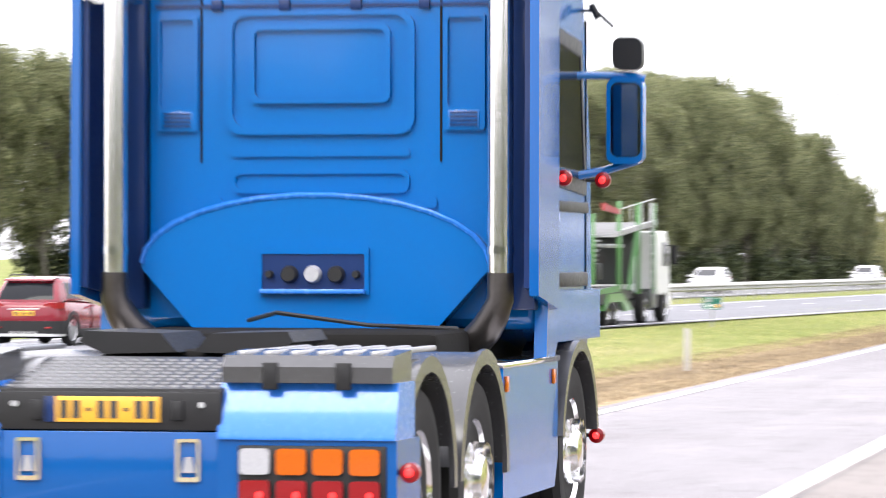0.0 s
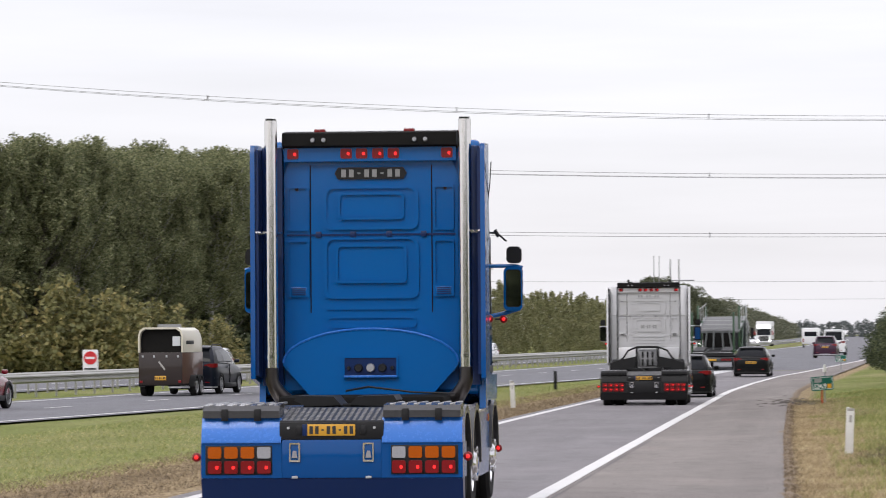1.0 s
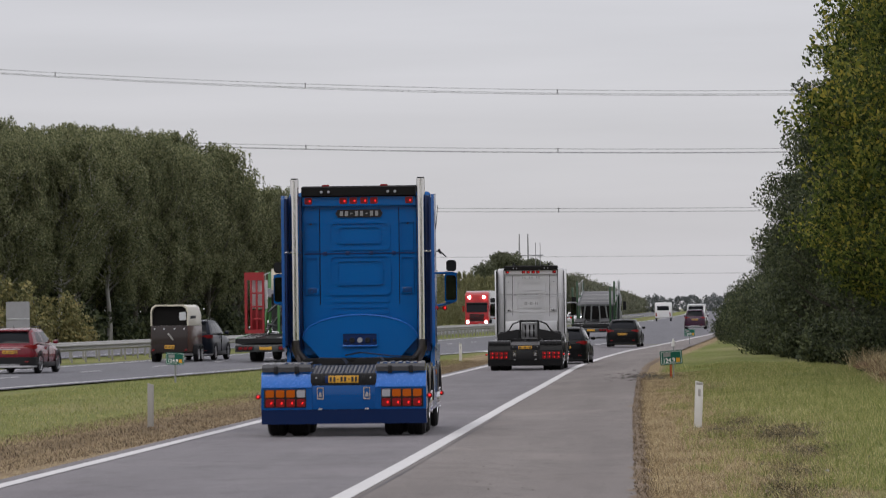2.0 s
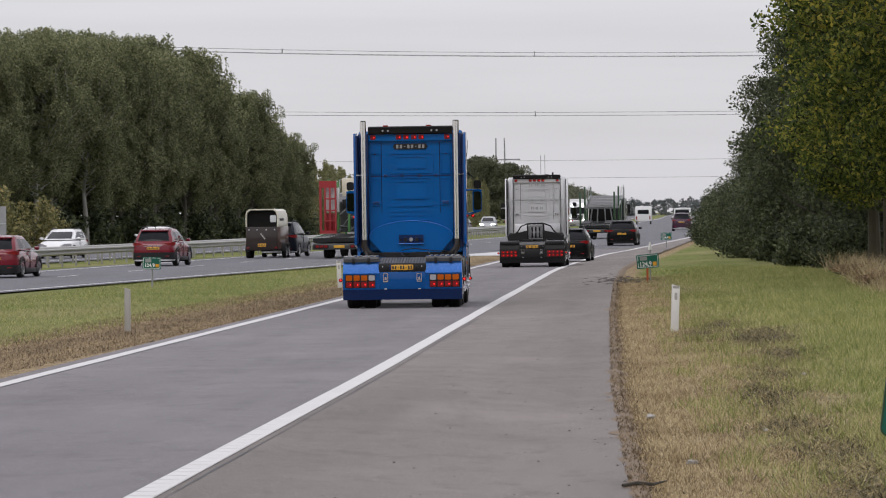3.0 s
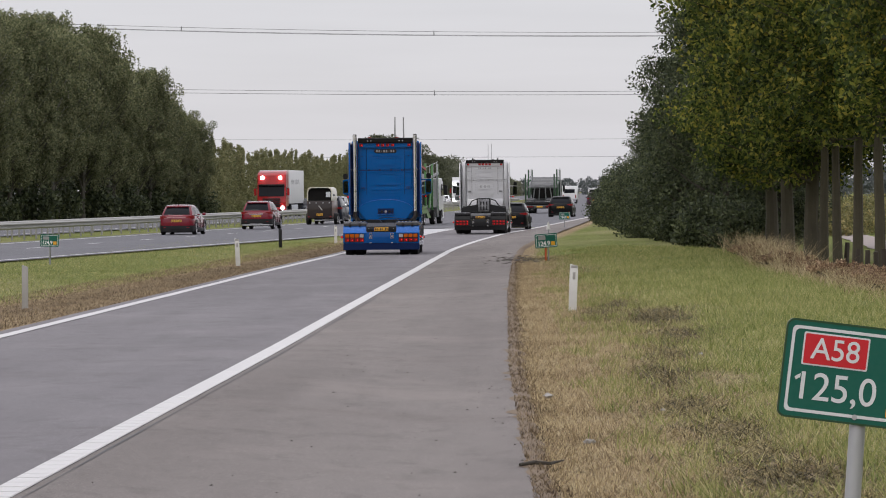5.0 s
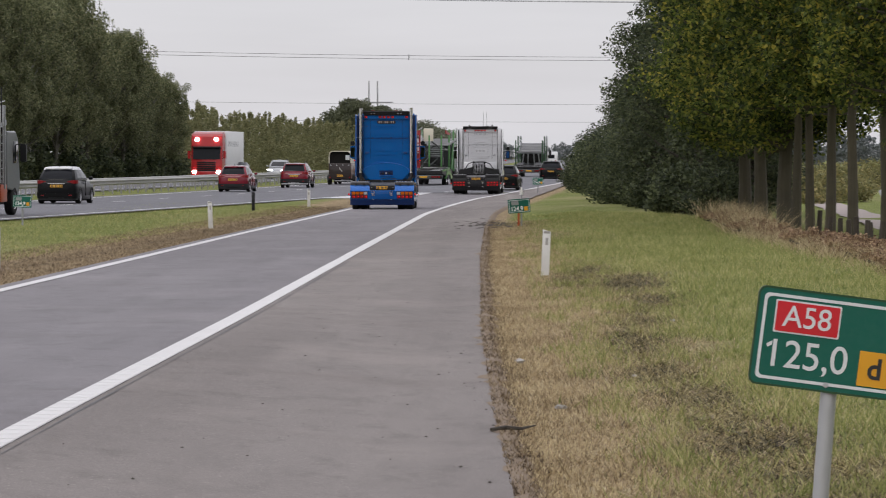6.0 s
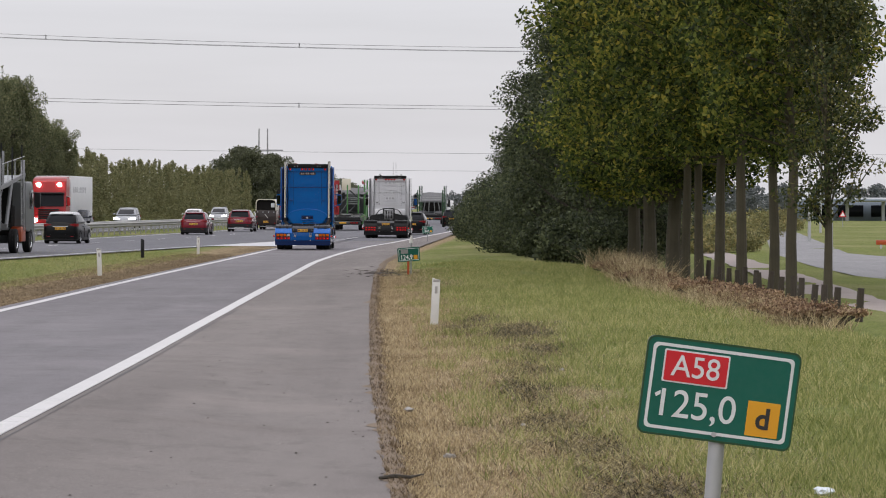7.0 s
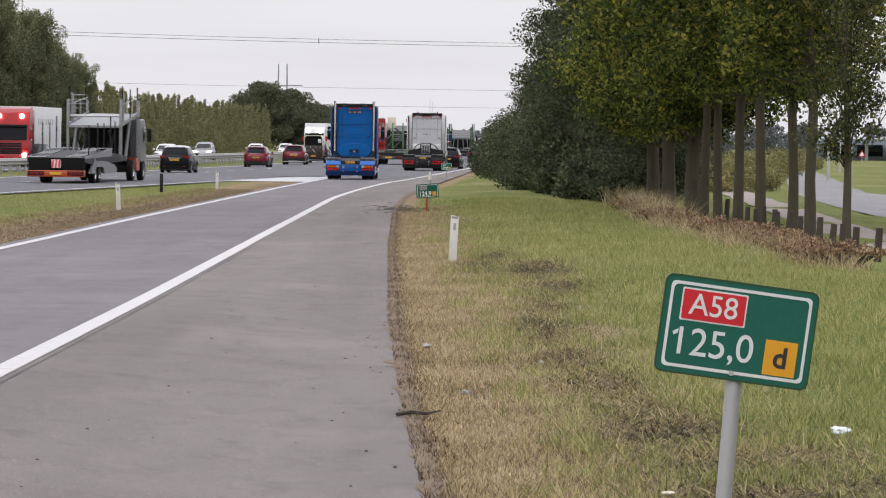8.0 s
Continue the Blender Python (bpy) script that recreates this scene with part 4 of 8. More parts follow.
        part("door_handle", box(min(s * 1.2, s * 1.24), max(s * 1.2, s * 1.24), 4.45, 4.6, 1.75, 1.83, 0.01), c, cab)
        part("wheel_arch", arch_bm(s * 1.0, s * 1.29, 5.0, 0.5, 0.56, 0.62, 10, 170), M["fender"], cab, "polished dark wheel arch")
        part("arch_panel", add_prism(bmesh.new(), [(4.1, 1.05), (4.38, 1.05), (4.45, 1.12), (5.9, 1.12), (5.9, 1.4), (4.15, 1.4)], min(s * 1.18, s * 1.25), max(s * 1.18, s * 1.25), "x"), c, cab)
        part("bumper_side", add_prism(bmesh.new(), [(5.62, 0.3), (6.0, 0.3), (6.0, 1.2), (5.62, 1.15)], min(s * 0.5, s * 1.08), max(s * 0.5, s * 1.08), "x"), c, t)
        # mirrors
        arm = part("mirror_arm", tube([(s * 1.2, 5.35, 2.62), (s * 1.5, 5.45, 2.62), (s * 1.58, 5.45, 2.6)], 0.022, 8), c, cab)
        part("mirror_arm", tube([(s * 1.2, 5.4, 2.05), (s * 1.35, 5.45, 2.08), (s * 1.55, 5.45, 2.14)], 0.025, 8), c, cab)
        h = part("mirror_housing", add_prism(bmesh.new(), round_rect(min(s * 1.38, s * 1.58), max(s * 1.38, s * 1.58), 2.12, 2.6, 0.05), 5.4, 5.52), dark, arm)
        part("mirror_rim", ring_bm(round_rect(min(s * 1.375, s * 1.585), max(s * 1.375, s * 1.585), 2.115, 2.605, 0.05), round_rect(min(s * 1.392, s * 1.566), max(s * 1.392, s * 1.566), 2.155, 2.58, 0.04), 5.45, 5.385), c if fancy else dark, h)
        part("mirror_glass", add_prism(bmesh.new(), round_rect(min(s * 1.39, s * 1.56), max(s * 1.39, s * 1.56), 2.16, 2.57, 0.04), 5.388, 5.402), M["mirror"], h)
        k = part("wide_mirror", add_prism(bmesh.new(), round_rect(min(s * 1.4, s * 1.57), max(s * 1.4, s * 1.57), 2.65, 2.84, 0.05), 5.4, 5.5), dark, arm)
        side_marker(cab, s * 1.38, 5.2, 2.02)
        side_marker(cab, s * 1.26, 4.6, 2.02)
        side_marker(t, s * 1.36, 0.05, 0.64)
        side_marker(t, s * 1.28, 5.6, 0.56)
        # wheel covers and skirts
        for y in (0.78, 2.12):
            part("mudguard", arch_bm(s * 0.5, s * 1.29, y, 0.5, 0.57, 0.62, 5 if y > 1 else 20, 172 if y > 1 else 150), M["fender"], t, "polished dark mudguard")
            part("mudguard_lip", arch_bm(s * 1.275, s * 1.3, y, 0.5, 0.56, 0.635, 0, 178), M["fender"] if fancy else M["black"], t)
        sk = part("side_skirt", add_prism(bmesh.new(), [(2.78, 0.34), (4.3, 0.34), (4.4, 0.5), (4.4, 1.02), (2.78, 1.02)], min(s * 1.1, s * 1.26), max(s * 1.1, s * 1.26), "x"), M["blue"] if fancy else M["black"], t)
        part("skirt_cap", box(min(s * 1.05, s * 1.27), max(s * 1.05, s * 1.27), 2.76, 4.42, 1.02, 1.05, 0.006), M["chrome"], sk)
        for y in (2.82, 4.2):
            part("side_repeater", box(min(s * 1.26, s * 1.275), max(s * 1.26, s * 1.275), y, y + 0.08, 0.9, 0.98, 0.005), M["amber"], sk)
        x0, x1 = min(s * 0.52, s * 1.29), max(s * 0.52, s * 1.29)
        cap = part("rear_locker", add_prism(bmesh.new(), [(0.0, 1.03), (0.0, 1.1), (0.05, 1.15), (0.4, 1.17), (0.4, 1.0)], x0, x1, "x"), dark if not fancy else M["fender"], t, "black ribbed plastic locker")
        for x in (x0 + 0.22, x0 + 0.55):
            part("latch", box(x - 0.035, x + 0.035, -0.012, 0.01, 1.0, 1.12, 0.006), dark, cap)
        bm = bmesh.new()
        for k in range(6):
            add_box(bm, x0 + 0.06 + k * 0.12, x0 + 0.1 + k * 0.12, 0.05, 1.3, 1.145, 1.17, 0.008)
        part("locker_ribs", bm, M["steel_dull"], cap)
        # tail panel with lamps
        tp = part("tail_panel", add_prism(bmesh.new(), [(0.0, 0.43), (0.0, 0.78), (0.5, 0.78), (0.5, 0.43)], min(s * 0.5, s * 1.31), max(s * 0.5, s * 1.31), "x"), deck, t)
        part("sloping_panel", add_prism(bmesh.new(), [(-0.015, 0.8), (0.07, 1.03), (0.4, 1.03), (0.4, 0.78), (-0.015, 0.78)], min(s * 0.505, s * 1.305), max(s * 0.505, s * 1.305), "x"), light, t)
        lb = part("lamp_housing", box(min(s * 0.595, s * 1.265), max(s * 0.595, s * 1.265), -0.012, 0.02, 0.465, 0.755, 0.008), dark, tp)
        for k in range(4):
            x = s * (0.675 + 0.165 * k)
            lamp_cell(lb, "tail_lamp", x, 0.54, 0.135, 0.125, -0.02, M["tail_red"])
            up = M["clear"] if (k == 0) else M["amber"]
            lamp_cell(lb, "indicator" if k else "reversing_lamp", x, 0.685, 0.135, 0.115, -0.02, up if fancy else M["tail_red"], lit=not fancy)
        latch = part("recessed_latch", ring_bm(round_rect(s * 0.37 - 0.055, s * 0.37 + 0.055, 0.59, 0.78, 0.01), round_rect(s * 0.37 - 0.04, s * 0.37 + 0.04, 0.61, 0.765, 0.01), 0.0, -0.012), M["chrome"], t)
        part("latch_tongue", add_prism(bmesh.new(), [(s * 0.37 - 0.015, 0.7), (s * 0.37 + 0.015, 0.7), (s * 0.37 + 0.03, 0.63), (s * 0.37 - 0.03, 0.63)], -0.01, 0.0), M["steel_dull"], latch)
        part("small_catch", box(s * 0.37 - 0.03, s * 0.37 + 0.03, -0.015, 0.0, 0.425, 0.45, 0.004), M["zinc"], t)
    part("centre_panel", box(-0.5, 0.5, 0.006, 0.3, 0.43, 0.81, 0.004), deck, t)
    # blue truck: the downward-facing valance has its shade painted in as dark blue
    part("bumper_valance", add_prism(bmesh.new(), [(0.07, 0.2), (0.01, 0.4), (0.0, 0.425), (0.25, 0.425), (0.25, 0.2)], -1.31, 1.31, "x"), M["blue_dark"] if fancy else deck, t)
    part("valance_seam", box(-1.3, 1.3, 0.012, 0.2, 0.418, 0.432), M["black_mat"], t)
    cw = part("catwalk", add_prism(bmesh.new(), [(0.02, 1.0), (0.85, 1.12), (0.85, 1.09), (0.02, 0.97)], -0.52, 0.52, "x"), M["tread"], t, "black chequer-plate ramp")
    bm = bmesh.new()
    for i in range(16):
        for j in range(9):
            add_box(bm, -0.49 + 0.063 * i, -0.455 + 0.063 * i, 0.06 + 0.085 * j, 0.072 + 0.085 * j, 1.0 + 0.0123 * j + 0.002, 1.01 + 0.0123 * j + 0.004)
    tagged(part("tread_relief", bm, M["steel_dull"], cw), kind="stuff")
    pb = part("plate_board", box(-0.52, 0.52, 0.0, 0.1, 0.815, 0.985, 0.008), dark, t)
    pl = part("number_plate", box(-0.24, 0.24, -0.01, 0.0, 0.85, 0.965, 0.004), M["plate_yellow"], pb, "yellow number plate with dark bars")
    part("plate_band", box(-0.29, -0.24, -0.009, 0.0, 0.85, 0.965, 0.002), M["blue_dark"], pl)
    number_bars(pl, 0, -0.01, 0.907, 0.46, 0.13, M["plate_text"])
    for s in (-1, 1):
        part("plate_lamp", box(s * 0.32 - 0.03, s * 0.32 + 0.03, -0.02, 0.0, 0.86, 0.95, 0.01), M["black"], pb)
        part("bolt", lathe([(-0.01, 0.014), (0, 0.014)], 8), M["zinc"], pb, at=pose(s * 0.43, -0.005, 0.93, 0, 0, 90))
    # chassis, fifth wheel, axles
    for s in (-1, 1):
        part("chassis_rail", box(s * 0.42 - 0.04, s * 0.42 + 0.04, 0.1, 5.6, 0.72, 1.0, 0.01), M["black_mat"], t)
        part("fifth_wheel_half", add_prism(bmesh.new(), [(s * 0.04, 1.13), (s * 0.12, 1.22), (s * 0.5, 1.23), (s * 0.53, 1.18), (s * 0.4, 1.12)], 1.3, 2.0), M["black"], t)
    part("fifth_wheel_bracket", box(-0.46, 0.46, 1.45, 1.85, 1.0, 1.14, 0.03), M["black_mat"], t)
    part("underbody", box(-0.9, 0.9, 2.9, 5.8, 0.55, 1.2, 0.05), M["black_mat"], t)
    part("airline", tube([(-0.2, 3.3, 1.25), (0.1, 2.7, 1.3), (0.6, 2.6, 1.24), (1.0, 2.9, 1.22)], 0.012, 6), M["black"], t)
    wheels = []
    if not fancy:
        t.scale = (1, 1, 0.915)
    for s in (-1, 1):
        for y, dual in ((0.78, True), (2.12, True)):
            wheels.append(truck_wheel(t, s * 1.11, y, s, dual=dual, bulge=y > 1))
        wheels.append(truck_wheel(t, s * 1.1, 5.0, s, bulge=True))
    for y in (0.78, 2.12, 5.0):
        part("axle", tube([(-0.8, y, 0.5), (0.8, y, 0.5)], 0.07, 8), M["black_mat"], t)
    if fancy:
        for s in (-1, 1):
            st = part("exhaust_pipe", tube([(s * 1.063, 3.75, z) for z in (1.42, 2.0, 2.8, 3.6, 4.2)], 0.07, 18), M["stack"], t, "tall polished steel exhaust stack")
            part("stack_mouth", lathe([(-0.02, 0.058), (0.003, 0.058)], 16), M["black_mat"], st, at=pose(s * 1.063, 3.75, 4.2, 0, 90, 0))
            part("stack_elbow", tube([(s * 1.063, 3.75, 1.5), (s * 1.063, 3.75, 1.36), (s * 1.03, 3.76, 1.28), (s * 0.98, 3.78, 1.2), (s * 0.9, 3.82, 1.12)], [0.072, 0.074, 0.08, 0.088, 0.09], 14), M["elbow"], st)
            part("stack_clamp", lathe([(-0.02, 0.075), (0.02, 0.075)], 18), M["chrome"], st, at=pose(s * 1.063, 3.75, 1.62, 0, 90, 0))
            part("stack_bracket", box(min(s * 1.02, s * 1.2), max(s * 1.02, s * 1.2), 3.75, 3.78, 2.96, 2.99), M["chrome"], st)
        part("antenna", tube([(1.25, 4.3, 3.1), (1.3, 4.25, 3.5), (1.32, 4.2, 3.75)], 0.006, 5), M["black"], cab)
        part("lamp_bracket", tube([(1.2, 5.5, 3.0), (1.3, 5.45, 2.99), (1.4, 5.42, 2.9)], 0.012, 6), M["black"], cab)
        part("lamp_bracket", tube([(1.27, 5.45, 3.03), (1.31, 5.45, 2.95)], 0.022, 6), M["black"], cab)
    else:
        for x in (-0.62, 0.66):
            part("horn", tube([(x, 4.2, 4.08), (x, 4.2, 4.2)], 0.035, 8), M["black"], cab)
        for x in (0.15, 0.32):
            part("whip_antenna", tube([(x, 4.6, 4.0), (x, 4.6, 5.0)], 0.012, 5), M["steel_dull"], cab)
    return t, wheels


def bmesh_bevel(ob, w):
    bm = bmesh.new()
    bm.from_mesh(ob.data)
    bmesh.ops.bevel(bm, geom=list(bm.edges), offset=w, segments=3, affect="EDGES", profile=0.5)
    bm.to_mesh(ob.data)
    bm.free()
    ob.data.polygons.foreach_set("use_smooth", [True] * len(ob.data.polygons))


def arch_bm(x0, x1, y, z, r0, r1, a0, a1, n=16):
    """Part of a ring round a wheel, between two angles from the front over the top to the back."""
    bm = bmesh.new()
    rows = []
    for i in range(n + 1):
        a = radians(a0 + (a1 - a0) * i / n)
        c, s = math.cos(a), math.sin(a)
        rows.append([bm.verts.new((x, y + r * c, z + r * s)) for x, r in ((x0, r0), (x1, r0), (x1, r1), (x0, r1))])
    for p, q in zip(rows, rows[1:]):
        for k in range(4):
            bm.faces.new((p[k], p[(k + 1) % 4], q[(k + 1) % 4], q[k]))
    bm.faces.new(rows[0])
    bm.faces.new(rows[-1])
    return bm


blue_truck, blue_wheels = tractor("tractor_unit", M["blue"], M["blue_light"], M["blue_deep"], True, "bright blue high-cab tractor unit with tall chrome exhaust stacks")
silver_truck, silver_wheels = tractor("tractor_unit", M["silver"], M["black"], M["black"], False, "silver-grey high-cab tractor unit without trailer")


# ---- cars ----
def car_wheel(parent, x, y, r, s):
    w = empty("wheel", pose(x, y, r))
    w.parent = parent
    h = 0.105
    part("tyre", lathe([(-h * 0.8, r * 0.66), (-h, r * 0.8), (-h * 0.9, r * 0.95), (-h * 0.6, r), (h * 0.6, r), (h * 0.9, r * 0.95), (h, r * 0.8), (h * 0.8, r * 0.66)], 24), M["rubber"], w)
    part("rim", lathe([(s * h * 0.8, r * 0.68), (s * h * 0.95, r * 0.66), (s * h * 0.6, r * 0.58), (s * h * 0.1, r * 0.56)], 24), M["silver"], w)
    part("brake_disc", lathe([(s * h * 0.05, r * 0.56), (s * h * 0.1, r * 0.05)], 16), M["black_mat"], w)
    bm = bmesh.new()
    for k in range(5):
        m = Matrix.Rotation(k * math.tau / 5, 4, "X")
        add_box(bm, min(s * h * 0.45, s * h * 0.8), max(s * h * 0.45, s * h * 0.8), -0.03, 0.03, 0.02, r * 0.6, 0.0, m)
    part("spokes", bm, M["silver"], w)
    return w


def loft(sections):
    """A skin through closed sections of equal length."""
    bm = bmesh.new()
    rings = [[bm.verts.new(p) for p in s] for s in sections]
    k = len(rings[0])
    for a, b in zip(rings, rings[1:]):
        for i in range(k):
            bm.faces.new((a[i], a[(i + 1) % k], b[(i + 1) % k], b[i]))
    bm.faces.new(rings[0])
    bm.faces.new(rings[-1])
    return bm


def car(label, colour, roof=None, length=4.2, width=1.78, height=1.52, kind="hatch", lit=False, trim=None, category="car"):
    """A passenger car with a rounded shell; y = 0 at its tail, nose forward."""
    t = empty("passenger_car", label=label, category=category)
    c = M[colour]
    top_c = M[roof or colour]
    w, h, L = width / 2, height, length
    tall = kind in ("suv", "van")
    sill, belt = 0.27 if tall else 0.21, (0.635 if kind != "van" else 0.55) * h
    wheel_r = 0.35 if tall else 0.325

    def section(y, hw, z0, z1):
        """Closed outline across the car: tucked sill, full flank, rounded shoulder."""
        d = z1 - z0
        half = [(0.8, 0.0), (0.92, 0.05), (0.975, 0.17), (1.0, 0.42), (0.995, 0.6), (0.97, 0.78), (0.925, 0.92), (0.86, 0.985), (0.6, 1.01)]
        return [(-hw * a, y, z0 + d * b) for a, b in half] + [(hw * a, y, z0 + d * b) for a, b in half[::-1]]

    body = part("body", loft([section(0.0, w * 0.74, sill + 0.2, belt - 0.13), section(0.025, w * 0.83, sill + 0.12, belt - 0.06), section(0.08, w * 0.9, sill + 0.06, belt - 0.01), section(0.2, w * 0.955, sill + 0.03, belt + 0.02), section(0.45, w * 0.985, sill, belt + 0.03), section(L * 0.2, w, sill - 0.02, belt + 0.03), section(L * 0.45, w * 0.985, sill - 0.03, belt), section(L * 0.66, w * 0.985, sill - 0.03, belt - 0.02), section(L * 0.8, w, sill - 0.02, belt - 0.08), section(L * 0.9, w * 0.96, sill, belt - 0.17), section(L * 0.96, w * 0.87, sill + 0.02, belt - 0.27), section(L * 0.99, w * 0.74, sill + 0.06, belt - 0.36), section(L, w * 0.6, sill + 0.12, belt - 0.42)]), c, t)
    # glasshouse: rings from the waist to the roof
    tail0, tail1 = {"hatch": (0.1, 0.52), "suv": (0.1, 0.4), "estate": (0.1, 0.55), "van": (0.03, 0.12)}[kind]
    front0, front1 = L * 0.75, L * 0.5
    bw, rw = w * 0.925, w * (0.74 if kind != "van" else 0.86)
    rear_u = (-0.8, -0.42, 0.0, 0.42, 0.8)
    side_f = (0.17, 0.3, 0.42, 0.455, 0.6, 0.73, 0.87)

    def ring(v, shrink=1.0, up=0.0):
        yt, yf = tail0 + (tail1 - tail0) * v ** 1.5, front0 + (front1 - front0) * v ** 1.15
        hw, z = bw - (bw - rw) * v ** 1.5, belt + (h - 0.075 - belt) * v + up
        out = [(u * hw, yt + 0.07 * u * u, z) for u in rear_u] + [(0.94 * hw, yt + 0.13, z)]
        out += [(hw * (1 - 0.05 * (2 * f - 1) ** 2), yt + (yf - yt) * f, z + 0.03 * (1 - v) * (1 - f)) for f in side_f]
        out += [(0.93 * hw, yf - 0.2, z)] + [(u * hw, yf - 0.16 * u * u, z) for u in rear_u[::-1]] + [(-0.93 * hw, yf - 0.2, z)]
        out += [(-hw * (1 - 0.05 * (2 * f - 1) ** 2), yt + (yf - yt) * f, z + 0.03 * (1 - v) * (1 - f)) for f in side_f[::-1]] + [(-0.94 * hw, yt + 0.13, z)]
        ym = (yt + yf) / 2
        return [(x * shrink, ym + (y - ym) * shrink, zz) for x, y, zz in out]

    levels = [0.0, 0.1, 0.38, 0.64, 0.85, 0.95, 1.0]
    rings = [ring(v) for v in levels] + [ring(1.0, 0.95, 0.03), ring(1.0, 0.82, 0.055), ring(1.0, 0.5, 0.072), ring(1.0, 0.12, 0.078)]
    n = len(rings[0])
    panes = [("rear_window", {0, 1, 2, 3}), ("side_window", {6, 7}), ("side_window", {9, 10, 11}), ("windscreen", {14, 15, 16, 17}), ("side_window", {20, 21, 22}), ("side_window", {24, 25})]
    glazed = set().union(*(cols for _, cols in panes))

    def skin(name, cells, material):
        bm, made = bmesh.new(), {}
        for i, j in cells:
            q = []
            for a, b in ((i, j), (i, (j + 1) % n), (i + 1, (j + 1) % n), (i + 1, j)):
                if (a, b) not in made:
                    made[a, b] = bm.verts.new(rings[a][b])
                q.append(made[a, b])
            bm.faces.new(q)
        return part(name, bm, material, t)

    skin("roof", [(i, j) for i in range(4, len(rings) - 1) for j in range(n)], top_c)
    skin("cabin_frame", [(i, j) for i in range(0, 4) for j in range(n) if i == 0 or j not in glazed], c)
    for name, cols in panes:
        skin(name, [(i, j) for i in (1, 2, 3) for j in cols], M["glass"])
    part("spoiler", add_prism(bmesh.new(), [(tail1 - 0.13, h - 0.1), (tail1 - 0.11, h - 0.06), (tail1 + 0.2, h - 0.03), (tail1 + 0.2, h - 0.1)], -rw * 0.88, rw * 0.88, "x"), top_c if kind != "van" else c, t)
    lower = M[trim] if trim else M["black"]

    def bumper(name, k, z0, z1, material):
        b = bmesh.new()
        rows = []
        for y, a in ((0.42, 0.99), (0.2, 0.965), (0.06, 0.9), (-0.015, 0.78), (-0.03, 0.4)):
            rows.append((a, y))
        plan = [(-a * w * k, y) for a, y in rows] + [(a * w * k, y) for a, y in rows[::-1]]
        return part(name, add_prism(b, plan, z0, z1, "z"), material, t)

    bumper("rear_bumper", 1.012, sill + 0.01, sill + (0.3 if tall else 0.24), lower if trim else c)
    bumper("bumper_skid", 0.96, sill - 0.05, sill + 0.07, M["silver"] if kind == "suv" else M["black"])
    for s in (-1, 1):
        part("door_mirror", box(min(s * w * 0.97, s * (w + 0.16)), max(s * w * 0.97, s * (w + 0.16)), L * 0.63, L * 0.63 + 0.13, belt, belt + 0.13, 0.045), c, t)
        tl = part("tail_lamp", loft([[(s * w * a, y, z) for a, z in ((0.52, belt - 0.14), (0.52, belt - 0.06), (b, belt - 0.015), (b, belt - 0.15))] for y, b in ((0.012, 0.72), (0.04, 0.865), (0.11, 0.935), (0.3, 0.985))]), M["tail_red"], t)
        part("tail_glow", box(s * w * 0.7 - 0.07, s * w * 0.7 + 0.07, -0.004, 0.05, belt - 0.11, belt - 0.085, 0.006), M["tail_red"], tl)
        part("reflector", box(s * w * 0.66 - 0.07, s * w * 0.66 + 0.07, -0.045, 0.02, sill + 0.13, sill + 0.165, 0.006), M["tail_red"], t)
        part("head_lamp", loft([[(s * w * a, y, z) for a, z in ((0.4, belt - 0.36), (0.42, belt - 0.28), (b, belt - 0.2), (b, belt - 0.31))] for y, b in ((L * 0.985, 0.66), (L * 0.965, 0.84), (L * 0.92, 0.955))]), M["head"] if lit else M["clear"], t)
        for f in (0.185, 0.8):
            car_wheel(t, s * (w - 0.1), f * L, wheel_r, s)
            part("wheel_arch", arch_bm(s * (w * 0.8), s * (w + 0.012), f * L, wheel_r, wheel_r + 0.015, wheel_r + (0.085 if trim else 0.05), -8, 188, 16), lower, t)
        part("sill_trim", box(min(s * w * 0.9, s * w * 1.005), max(s * w * 0.9, s * w * 1.005), L * 0.28, L * 0.7, sill - 0.04, sill + 0.12, 0.02), lower, t)
        part("door_seam", box(min(s * w * 0.97, s * w * 0.999), max(s * w * 0.97, s * w * 0.999), L * 0.475, L * 0.478, sill + 0.12, belt - 0.04), M["black_mat"], t)
        part("door_handle", box(min(s * w * 0.96, s * w * 1.008), max(s * w * 0.96, s * w * 1.008), L * 0.38, L * 0.38 + 0.16, belt - 0.16, belt - 0.13, 0.008), c, t)
    part("grille", add_prism(bmesh.new(), round_rect(-w * 0.5, w * 0.5, sill + 0.12, sill + 0.3, 0.05), L - 0.08, L + 0.008), M["black"], t)
    part("floor_pan", box(-w * 0.8, w * 0.8, 0.3, L - 0.3, sill - 0.1, sill + 0.1), M["black_mat"], t)
    part("tailgate_strip", box(-w * 0.42, w * 0.42, -0.012, 0.02, belt - 0.17, belt - 0.145, 0.006), M["silver"] if kind == "suv" or roof else c, t)
    pl = part("number_plate", box(-0.26, 0.26, -0.02, 0.03, belt - 0.31, belt - 0.2, 0.004), M["plate_yellow"], t)
    number_bars(pl, 0, -0.02, belt - 0.255, 0.48, 0.11, M["plate_text"])
    part("rear_wiper", tube([(0.0, tail0 + 0.03, belt + 0.05), (-0.3, tail0 + 0.07, belt + 0.1)], 0.012, 5), M["black"], t)
    part("roof_aerial", tube([(0, tail1 + 0.25, h - 0.01), (0, tail1 + 0.12, h + 0.07)], [0.018, 0.008], 6), M["black"], t)
